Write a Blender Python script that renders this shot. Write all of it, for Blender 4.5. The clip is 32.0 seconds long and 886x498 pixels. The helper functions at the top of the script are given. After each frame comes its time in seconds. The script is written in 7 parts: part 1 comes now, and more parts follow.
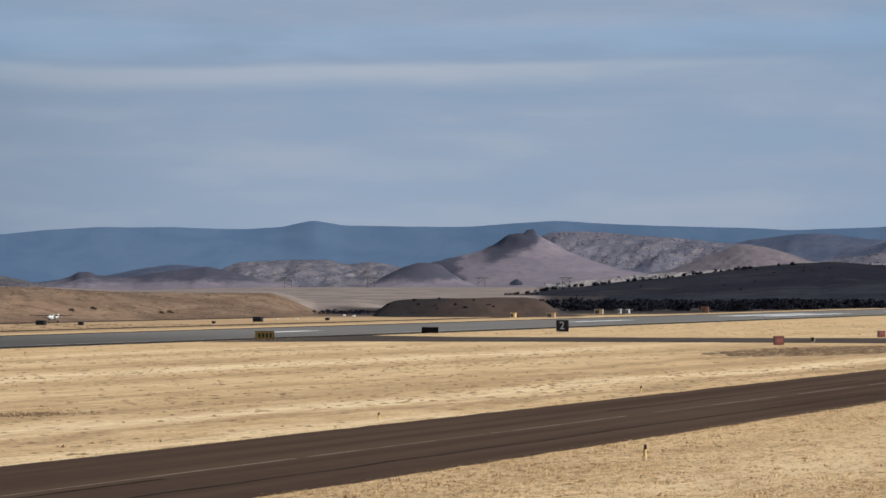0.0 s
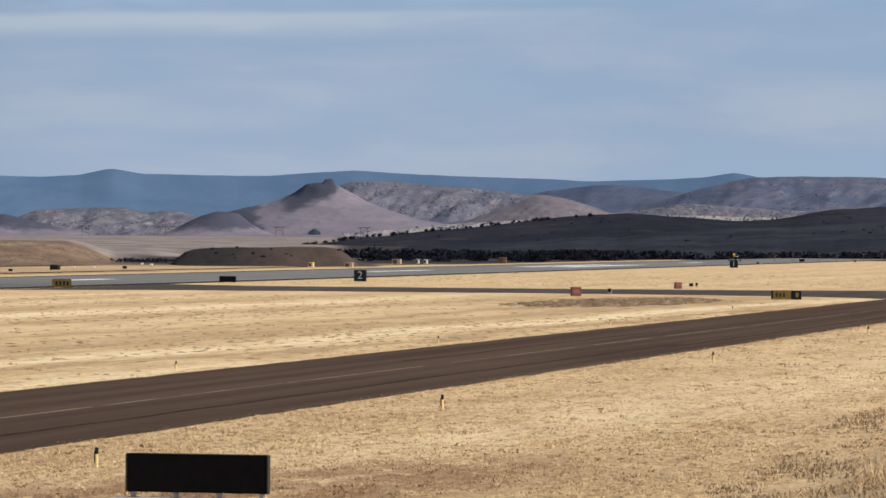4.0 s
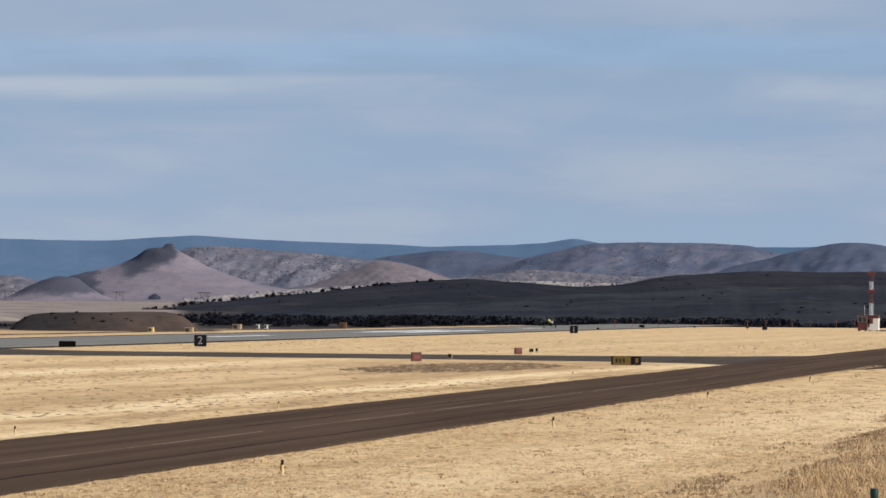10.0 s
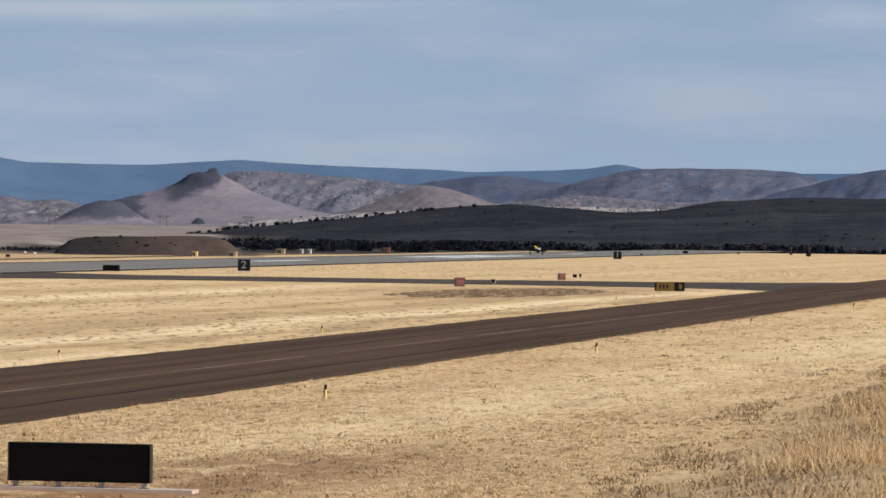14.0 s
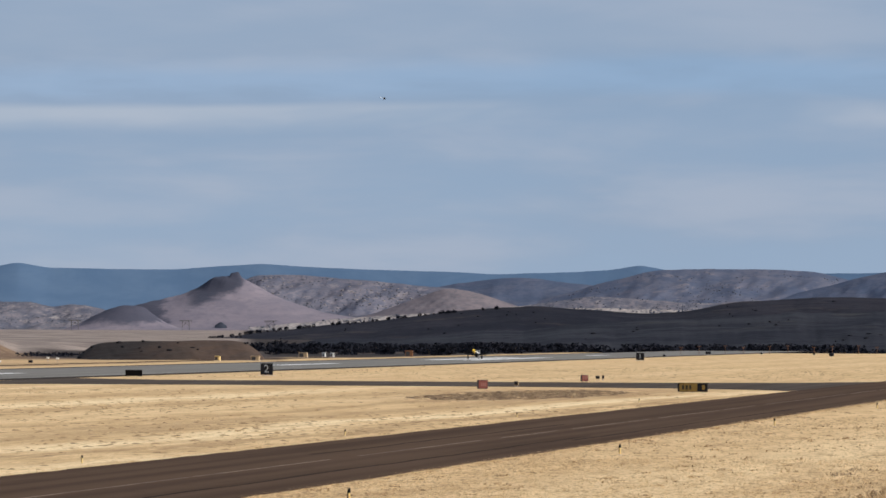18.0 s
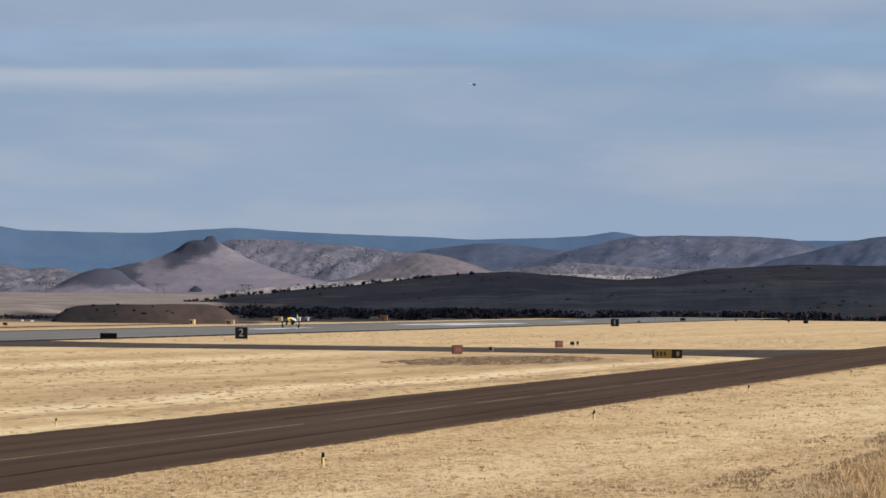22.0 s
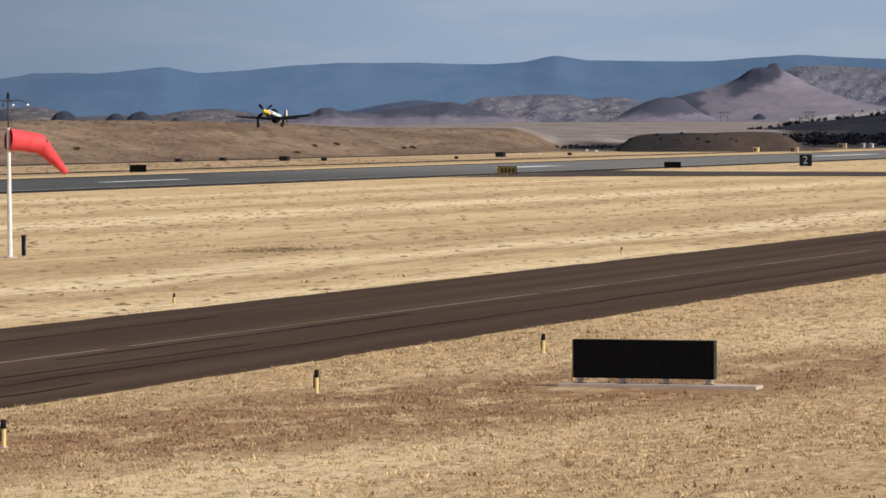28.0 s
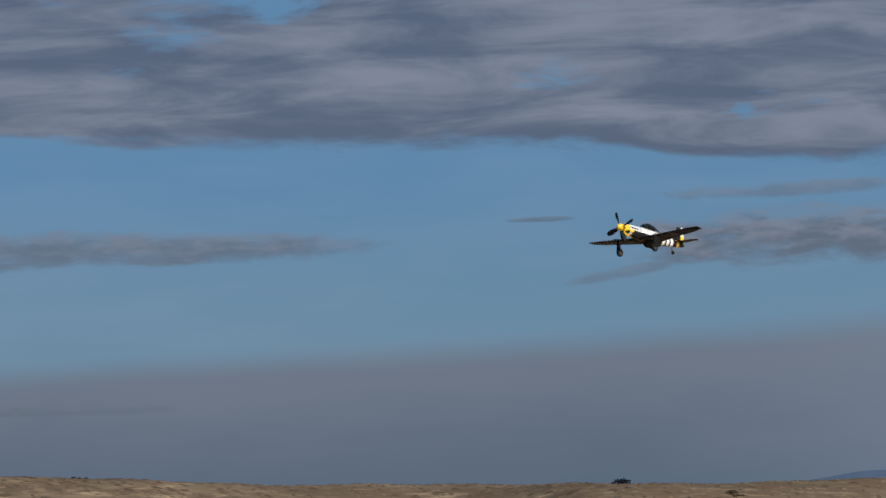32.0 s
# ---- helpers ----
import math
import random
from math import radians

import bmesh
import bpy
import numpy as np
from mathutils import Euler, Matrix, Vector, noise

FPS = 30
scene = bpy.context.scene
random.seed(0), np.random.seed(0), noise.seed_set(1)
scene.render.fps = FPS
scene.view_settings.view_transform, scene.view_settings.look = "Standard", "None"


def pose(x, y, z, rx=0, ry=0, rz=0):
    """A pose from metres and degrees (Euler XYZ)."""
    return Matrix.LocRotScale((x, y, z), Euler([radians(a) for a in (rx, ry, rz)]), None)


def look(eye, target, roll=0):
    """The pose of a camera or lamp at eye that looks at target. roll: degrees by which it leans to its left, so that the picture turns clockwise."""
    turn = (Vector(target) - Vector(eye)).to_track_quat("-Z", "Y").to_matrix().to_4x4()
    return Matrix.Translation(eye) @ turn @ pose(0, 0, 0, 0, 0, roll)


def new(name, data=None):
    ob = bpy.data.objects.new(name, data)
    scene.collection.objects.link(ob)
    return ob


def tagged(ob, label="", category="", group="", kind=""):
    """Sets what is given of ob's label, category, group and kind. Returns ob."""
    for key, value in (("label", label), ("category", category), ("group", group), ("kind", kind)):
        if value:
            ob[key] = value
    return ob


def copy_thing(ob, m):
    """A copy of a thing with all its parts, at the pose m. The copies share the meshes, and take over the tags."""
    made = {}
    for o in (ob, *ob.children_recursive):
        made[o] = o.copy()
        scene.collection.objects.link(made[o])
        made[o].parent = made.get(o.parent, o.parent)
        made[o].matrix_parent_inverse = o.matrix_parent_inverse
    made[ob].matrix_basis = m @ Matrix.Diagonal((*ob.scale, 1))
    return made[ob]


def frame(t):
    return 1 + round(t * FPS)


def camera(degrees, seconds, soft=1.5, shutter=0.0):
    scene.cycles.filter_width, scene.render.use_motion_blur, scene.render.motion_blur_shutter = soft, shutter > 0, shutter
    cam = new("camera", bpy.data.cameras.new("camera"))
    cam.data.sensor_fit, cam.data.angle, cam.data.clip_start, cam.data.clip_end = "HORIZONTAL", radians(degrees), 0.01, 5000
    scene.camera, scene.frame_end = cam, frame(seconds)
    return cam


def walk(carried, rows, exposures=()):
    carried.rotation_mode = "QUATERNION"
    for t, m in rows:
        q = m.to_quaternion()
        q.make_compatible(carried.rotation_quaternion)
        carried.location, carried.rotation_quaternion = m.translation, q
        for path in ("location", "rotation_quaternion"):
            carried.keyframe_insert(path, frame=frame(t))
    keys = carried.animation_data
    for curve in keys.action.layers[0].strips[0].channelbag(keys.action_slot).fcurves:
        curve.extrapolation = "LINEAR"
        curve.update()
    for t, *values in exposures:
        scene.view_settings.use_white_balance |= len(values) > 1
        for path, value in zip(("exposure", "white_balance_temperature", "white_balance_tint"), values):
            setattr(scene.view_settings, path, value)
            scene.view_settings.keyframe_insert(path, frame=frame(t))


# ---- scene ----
# Airfield seen from a grassy bank. X runs along the runway, Y across it, the camera stands at the origin.
EYE = 5.7


def aim(heading, tilt, roll):
    """A camera pose at the bank: heading from +X towards +Y, tilt above the horizon, roll, in degrees."""
    return pose(0, 0, EYE, 90 + tilt, 0, heading - 90) @ pose(0, 0, 0, 0, 0, roll)


cam = camera(11.195, 32.0, soft=1.6)
walk(cam, [
    (0.0, aim(14.857, 0.469, -0.01)),
    (0.5, aim(14.546, 0.292, -0.06)),
    (1.0, aim(14.251, 0.139, 0.04)),
    (1.5, aim(14.026, 0.041, 0.04)),
    (2.0, aim(13.939, -0.042, -0.08)),
    (2.5, aim(13.801, -0.069, 0.06)),
    (4.5, aim(11.581, -0.046, 0.54)),
    (5.0, aim(11.006, 0.138, 0.80)),
    (5.5, aim(10.736, 0.123, 0.83)),
    (6.0, aim(9.069, 0.490, 0.75)),
    (6.5, aim(8.216, 0.723, 0.69)),
    (7.0, aim(8.992, 0.766, 0.72)),
    (7.5, aim(9.777, 0.636, 0.58)),
    (8.0, aim(10.062, 0.564, 0.49)),
    (8.5, aim(10.010, 0.614, 0.53)),
    (9.0, aim(10.066, 0.626, 0.53)),
    (9.5, aim(10.362, 0.816, 0.38)),
    (10.0, aim(10.281, 0.679, 0.44)),
    (10.5, aim(10.112, 0.271, 0.57)),
    (11.0, aim(10.284, 0.075, 0.61)),
    (11.5, aim(10.378, 0.015, 0.58)),
    (12.0, aim(10.368, -0.030, 0.62)),
    (12.5, aim(10.359, -0.150, 0.70)),
    (13.0, aim(10.497, -0.264, 0.73)),
    (13.5, aim(10.767, -0.112, 0.71)),
    (15.5, aim(10.900, -0.920, 0.40)),
    (16.0, aim(10.932, -0.148, 0.40)),
    (16.5, aim(10.775, 0.235, 0.36)),
    (17.0, aim(10.762, 0.620, 0.33)),
    (17.5, aim(10.845, 0.860, 0.17)),
    (18.0, aim(11.117, 1.024, 0.21)),
    (18.5, aim(11.302, 1.021, 0.48)),
    (19.0, aim(11.176, 0.846, 0.69)),
    (19.5, aim(11.141, 0.774, 0.73)),
    (20.0, aim(10.890, 0.715, 0.76)),
    (20.5, aim(10.714, 0.683, 0.77)),
    (21.0, aim(10.728, 0.640, 0.78)),
    (21.5, aim(10.782, 0.586, 0.76)),
    (22.0, aim(10.801, 0.583, 0.55)),
    (22.5, aim(10.878, 0.527, 0.55)),
    (23.0, aim(10.985, 0.424, 0.65)),
    (23.5, aim(11.169, 0.277, 0.70)),
    (24.0, aim(11.367, 0.126, 0.81)),
    (24.5, aim(11.616, -0.203, 0.82)),
    (26.5, aim(12.737, -0.419, 1.13)),
    (27.0, aim(13.613, -0.816, 0.83)),
    (27.5, aim(15.752, -1.234, 0.24)),
    (28.0, aim(17.934, -1.617, -0.19)),
    (28.5, aim(19.629, -1.706, -0.31)),
    (29.0, aim(21.290, -1.639, -0.33)),
    (29.5, aim(23.125, -1.583, -0.50)),
    (30.0, aim(25.563, -0.752, -0.73)),
    (30.5, aim(28.090, 0.667, -0.97)),
    (31.0, aim(31.615, 1.493, -1.32)),
    (31.4, aim(34.262, 2.168, -1.58)),
    (31.5, aim(34.784, 2.396, -1.60)),
    (31.7, aim(35.683, 2.771, -1.60)),
    (32.0, aim(37.634, 3.318, -1.52)),
], exposures=[(0.0, -0.2), (1.0, -0.2), (2.0, -0.1), (5.0, 0.0), (16.0, -0.06), (18.0, -0.09), (24.0, -0.12), (27.0, -0.05), (28.5, -0.14), (32.0, -0.18)])


# ---- light ----
class Graph:
    """Small helper to wire shader nodes."""

    def __init__(self, tree):
        self.tree = tree
        tree.nodes.clear()

    def add(self, kind, **inputs):
        node = self.tree.nodes.new(kind)
        for key, value in inputs.items():
            self.put(node, key, value)
        return node

    def put(self, node, key, value):
        slot = node.inputs[int(key[1:])] if key[0] == "i" and key[1:].isdigit() else node.inputs[key.replace("_", " ")]
        if isinstance(value, bpy.types.NodeSocket):
            self.tree.links.new(value, slot)
        else:
            slot.default_value = value

    def math(self, op, a, b=0.0, c=0.0):
        node = self.tree.nodes.new("ShaderNodeMath")
        node.operation = op
        for k, value in enumerate((a, b, c)):
            self.put(node, "i%d" % k, value)
        return node.outputs[0]

    def xyz(self, x, y, z):
        return self.add("ShaderNodeCombineXYZ", X=x, Y=y, Z=z).outputs[0]

    def split(self, vector):
        return self.add("ShaderNodeSeparateXYZ", Vector=vector).outputs

    def noise(self, vector, scale, detail=4.0, rough=0.55, warp=0.0):
        node = self.add("ShaderNodeTexNoise", Vector=vector, Scale=scale, Detail=detail, Roughness=rough, Distortion=warp)
        return node.outputs["Fac"]

    def ramp(self, value, low, high, to_low=0.0, to_high=1.0, smooth=True):
        node = self.tree.nodes.new("ShaderNodeMapRange")
        node.interpolation_type = "SMOOTHSTEP" if smooth else "LINEAR"
        for k, v in enumerate((value, low, high, to_low, to_high)):
            self.put(node, "i%d" % k, v)
        return node.outputs[0]

    def mix(self, factor, a, b):
        node = self.tree.nodes.new("ShaderNodeMix")
        node.data_type = "RGBA"
        a = (*a, 1) if isinstance(a, tuple) else a
        b = (*b, 1) if isinstance(b, tuple) else b
        for slot, value in ((node.inputs[0], factor), (node.inputs[6], a), (node.inputs[7], b)):
            if isinstance(value, bpy.types.NodeSocket):
                self.tree.links.new(value, slot)
            else:
                slot.default_value = value
        return node.outputs[2]


SUN_TO = Vector((-0.16, -0.82, 0.52)).normalized()
sun = new("sun", bpy.data.lights.new("sun", "SUN"))
sun.data.energy, sun.data.angle, sun.data.color = 5.0, radians(0.6), (1.0, 0.92, 0.80)
sun.matrix_world = look((0, 0, 60), Vector((0, 0, 60)) - SUN_TO)

world = bpy.data.worlds.new("sky")
scene.world = world
world.use_nodes = True
g = Graph(world.node_tree)
sky = g.add("ShaderNodeTexSky")
sky.sky_type, sky.sun_disc = "NISHITA", False
sky.sun_elevation, sky.sun_rotation = math.asin(SUN_TO.z), math.atan2(SUN_TO.x, SUN_TO.y)
sky.altitude = 1500
direction = g.add("ShaderNodeTexCoord").outputs["Generated"]
dx, dy, dz = g.split(direction)
el = g.math("MULTIPLY", g.math("ARCSINE", dz), 57.2958)
az = g.math("MULTIPLY", g.math("ARCTAN2", dy, dx), 57.2958)
# soft mottled veil all over, broken masses of cloud higher up and towards +Y
flat = g.xyz(g.math("MULTIPLY", az, 0.13), g.math("MULTIPLY", el, 0.50), 0.0)
streak = g.xyz(g.math("MULTIPLY", az, 0.20), g.math("MULTIPLY", el, 0.95), 3.0)
n_big = g.noise(flat, 1.0, 5.0, 0.52, 0.3)
n_fine = g.noise(streak, 1.5, 6.0, 0.52, 0.2)
north = g.ramp(az, 16.0, 29.0)
south = g.math("SUBTRACT", 1.0, north)
sky_color = g.mix(g.ramp(el, 0.0, 9.0), (0.325, 0.442, 0.615), (0.16, 0.28, 0.47))
sky_color = g.mix(north, sky_color, g.mix(g.ramp(el, 2.0, 4.6), (0.138, 0.268, 0.405), (0.108, 0.258, 0.455)))
veil = g.mix(g.ramp(n_fine, 0.30, 0.70), (0.305, 0.402, 0.56), (0.425, 0.490, 0.620))
veil_mask = g.math("MULTIPLY", g.ramp(g.math("ADD", g.math("MULTIPLY", n_big, 0.6), g.math("MULTIPLY", n_fine, 0.4)), 0.34, 0.62), g.math("SUBTRACT", 0.85, g.math("MULTIPLY", north, 0.75)))
color = g.mix(veil_mask, sky_color, veil)
# a bright streak with a bluer gap over it, and a greyer sheet above
high = g.math("ADD", el, g.math("MULTIPLY", n_big, 0.6))
gap = g.math("MULTIPLY", g.math("MULTIPLY", g.ramp(high, 3.12, 3.36), g.ramp(high, 3.85, 3.5)), g.ramp(n_fine, 0.30, 0.55))
color = g.mix(g.math("MULTIPLY", gap, g.math("MULTIPLY", south, 0.55)), color, (0.31, 0.475, 0.71))
glow = g.math("MULTIPLY", g.math("MULTIPLY", g.ramp(high, 2.72, 3.02), g.ramp(high, 3.22, 3.08)), g.ramp(n_big, 0.34, 0.56))
color = g.mix(g.math("MULTIPLY", glow, g.math("MULTIPLY", south, 0.55)), color, (0.56, 0.61, 0.70))
color = g.mix(g.math("MULTIPLY", g.ramp(high, 3.55, 4.0), g.math("MULTIPLY", south, 0.5)), color, (0.375, 0.465, 0.61))
# grey bank low in the north-west, mauve above and darker towards the hills
edge = g.math("ADD", g.math("ADD", 2.62, g.math("MULTIPLY", g.math("SUBTRACT", az, 31.0), -0.038)), g.math("MULTIPLY", g.math("SUBTRACT", n_big, 0.5), 0.5))
bank = g.math("MULTIPLY", north, g.ramp(g.math("SUBTRACT", edge, el), 0.05, 0.62))
bank_far = g.ramp(az, 27.0, 36.0)
bank_top = g.mix(bank_far, (0.200, 0.236, 0.325), (0.146, 0.172, 0.246))
bank_low = g.mix(bank_far, (0.170, 0.222, 0.325), (0.082, 0.122, 0.200))
bank_color = g.mix(g.ramp(g.math("ADD", el, g.math("MULTIPLY", n_fine, 1.2)), 0.7, 2.5), bank_low, bank_top)
color = g.mix(g.math("MULTIPLY", bank, 0.93), color, bank_color)


def cloud(az0, el0, wide, tall, tilt, seed, dark, light, strength=1.0, rag=0.5):
    """One ragged cloud: its centre, half width and half height in degrees, and its climb along the azimuth."""
    global color
    spot = g.xyz(g.math("MULTIPLY", az, 1.3), g.math("MULTIPLY", el, 4.2), seed)
    tear = g.math("SUBTRACT", g.noise(spot, 0.9, 6.0, 0.6, 0.3), 0.5)
    u = g.math("DIVIDE", g.math("SUBTRACT", az, az0), wide)
    mid = g.math("ADD", el0, g.math("MULTIPLY", g.math("SUBTRACT", az, az0), tilt))
    v = g.math("DIVIDE", g.math("SUBTRACT", el, mid), tall)
    off = g.math("ADD", g.math("POWER", g.math("ABSOLUTE", u), 3.0), g.math("POWER", g.math("ABSOLUTE", v), 2.0))
    body = g.math("MULTIPLY", g.ramp(g.math("ADD", off, g.math("MULTIPLY", tear, rag * 8.0)), 1.5, 0.1), strength)
    shade = g.mix(g.ramp(g.math("ADD", g.math("MULTIPLY", v, 0.22), g.noise(spot, 1.6, 5.0, 0.55)), 0.36, 0.72), dark, light)
    color = g.mix(body, color, shade)


GREY, PALE = (0.112, 0.140, 0.205), (0.215, 0.232, 0.300)
cloud(31.9, 3.38, 3.5, 0.34, -0.014, 9.0, GREY, PALE, 0.92, 0.42)
cloud(33.1, 3.95, 1.6, 0.085, -0.02, 12.0, (0.125, 0.18, 0.27), (0.18, 0.22, 0.30), 0.7)
cloud(36.4, 3.66, 0.45, 0.035, -0.015, 14.0, (0.095, 0.155, 0.235), (0.14, 0.19, 0.27), 0.8, 0.3)
cloud(30.85, 2.32, 0.62, 0.12, 0.0, 16.0, (0.135, 0.165, 0.235), (0.16, 0.19, 0.255), 0.8, 0.3)
cloud(29.8, 3.03, 1.1, 0.13, -0.09, 18.0, (0.13, 0.17, 0.25), (0.18, 0.21, 0.285), 0.75, 0.45)
cloud(35.4, 2.95, 0.65, 0.075, -0.16, 20.0, (0.12, 0.165, 0.245), (0.16, 0.20, 0.275), 0.6, 0.4)
cloud(26.7, 3.62, 1.5, 0.33, -0.04, 22.0, (0.16, 0.195, 0.275), (0.36, 0.39, 0.45), 0.85)
cloud(25.75, 3.78, 0.55, 0.13, 0.0, 24.0, (0.30, 0.33, 0.40), (0.60, 0.62, 0.66), 0.8)
cloud(42.1, 3.40, 3.7, 0.21, 0.0, 26.0, (0.118, 0.152, 0.225), (0.19, 0.212, 0.285), 0.85, 0.4)
cloud(42.6, 1.39, 1.6, 0.07, 0.0, 28.0, (0.10, 0.138, 0.205), (0.14, 0.168, 0.23), 0.6, 0.3)
cloud(27.7, 2.51, 0.8, 0.08, -0.05, 30.0, (0.16, 0.195, 0.275), (0.19, 0.22, 0.30), 0.5, 0.3)
# the broken sheet above, with folded light and dark rolls and a ragged lower edge
sheet_vec = g.xyz(g.math("MULTIPLY", az, 0.34), g.math("MULTIPLY", el, 1.25), 5.3)
n_sheet = g.noise(sheet_vec, 1.0, 7.0, 0.55, 0.35)
n_roll = g.noise(g.xyz(g.math("MULTIPLY", az, 0.42), g.math("MULTIPLY", el, 2.3), 7.7), 1.0, 7.0, 0.58, 0.5)
low_edge = g.math("ADD", g.ramp(az, 26.0, 41.0, 3.90, 4.78, False), g.math("MULTIPLY", g.math("SUBTRACT", n_sheet, 0.5), 1.1))
above = g.math("SUBTRACT", el, low_edge)
mass = g.math("MULTIPLY", g.ramp(above, -0.06, 0.16), g.ramp(az, 21.0, 28.0))
mass = g.math("MULTIPLY", mass, g.ramp(g.math("ADD", n_sheet, g.ramp(above, 0.0, 1.2, 0.2, 0.0)), 0.30, 0.40))
mass_color = g.mix(g.ramp(g.math("ADD", n_roll, g.ramp(above, 0.0, 0.5, -0.13, 0.0)), 0.34, 0.70), (0.096, 0.124, 0.200), (0.238, 0.262, 0.345))
color = g.mix(g.math("MULTIPLY", mass, 0.96), color, mass_color)
# the sky texture lights the rest of the dome
dome = g.add("ShaderNodeVectorMath", i0=sky.outputs[0])
dome.operation = "SCALE"
dome.inputs["Scale"].default_value = 0.06
final = g.mix(0.08, color, dome.outputs[0])
back = g.add("ShaderNodeBackground", Color=final, Strength=1.0)
g.tree.links.new(back.outputs[0], g.add("ShaderNodeOutputWorld").inputs[0])


# ---- materials ----
def surface(name, build, rough=0.8, metal=0.0, bump=None, coat=0.0, gloss=0.5, matt=0.12):
    """A material; build(g, position) gives the colour socket or tuple; bump is (scale, strength, distance)."""
    m = bpy.data.materials.new(name)
    m.use_nodes = True
    gr = Graph(m.node_tree)
    place = gr.add("ShaderNodeNewGeometry").outputs["Position"]
    col = build(gr, place)
    shader = gr.add("ShaderNodeBsdfPrincipled", Roughness=rough, Metallic=metal)
    shader.inputs["Coat Weight"].default_value = coat
    shader.inputs["Specular IOR Level"].default_value = gloss if rough < 0.75 else matt
    gr.put(shader, "Base Color", (*col, 1) if isinstance(col, tuple) else col)
    if bump:
        b = gr.add("ShaderNodeBump", Strength=bump[1], Distance=bump[2], Height=gr.noise(place, bump[0], 5.0))
        gr.tree.links.new(b.outputs[0], shader.inputs["Normal"])
    gr.tree.links.new(shader.outputs[0], gr.add("ShaderNodeOutputMaterial").inputs[0])
    return m


def worn(a, b, scale=3.0, low=0.35, high=0.7):
    """Two tones mixed by object-space noise."""
    def build(gr, place):
        here = gr.add("ShaderNodeTexCoord").outputs["Object"]
        return gr.mix(gr.ramp(gr.noise(here, scale, 5.0), low, high), a, b)
    return build


def bare_soil(gr, place):
    """Where the turf near the black sign is worn down to brown soil."""
    x, y, z = gr.split(place)
    lean = gr.math("ADD", y, gr.math("MULTIPLY", gr.math("SUBTRACT", x, 86.0), 0.22))
    ex, ey = gr.math("DIVIDE", gr.math("SUBTRACT", x, 86.0), 25.0), gr.math("DIVIDE", gr.math("SUBTRACT", lean, 28.5), 5.0)
    far = gr.math("ADD", gr.math("MULTIPLY", ex, ex), gr.math("MULTIPLY", ey, ey))
    return gr.math("MULTIPLY", gr.ramp(far, 2.0, 0.2), gr.ramp(gr.noise(gr.xyz(gr.math("MULTIPLY", x, 0.3), gr.math("MULTIPLY", y, 0.5), 0.0), 1.0, 6.0, 0.7), 0.34, 0.52, 0.0, 0.9))


def mown(gr, place):
    """Pale and brown bands of mown grass that run along the field: how pale, how brown."""
    x, y, z = gr.split(place)
    drift = gr.noise(gr.xyz(gr.math("MULTIPLY", x, 0.016), gr.math("MULTIPLY", y, 0.05), 1.0), 1.0, 4.0, 0.55)
    u = gr.math("ADD", gr.math("ADD", y, gr.math("MULTIPLY", gr.math("SUBTRACT", x, 170.0), 0.035)), gr.math("MULTIPLY", gr.math("SUBTRACT", drift, 0.5), 17.0))
    rag = gr.noise(gr.xyz(gr.math("MULTIPLY", x, 0.05), gr.math("MULTIPLY", y, 0.7), 6.0), 1.0, 5.0, 0.62, 0.3)
    u = gr.math("ADD", u, gr.math("MULTIPLY", gr.math("SUBTRACT", rag, 0.5), 8.0))
    tones = []
    for rows in (((62.0, 3.6, 1.0), (101.0, 5.5, 0.95), (51.0, 3.0, 0.8), (84.0, 5.0, 0.25), (118.0, 6.0, 0.4), (133.0, 5.0, 0.7), (24.0, 7.0, 0.5)), ((57.2, 1.7, 0.75), (70.0, 6.0, 0.6), (91.0, 4.5, 0.45), (109.0, 4.0, 0.5), (77.5, 2.0, 0.5), (125.0, 3.0, 0.5))):
        total = 0.0
        for centre, wide, share in rows:
            total = gr.math("ADD", total, gr.ramp(gr.math("ABSOLUTE", gr.math("SUBTRACT", u, centre)), wide, 0.0, 0.0, share))
        tones.append(gr.math("MULTIPLY", total, gr.ramp(rag, 0.30, 0.55, 0.45, 1.0)))
    return tones


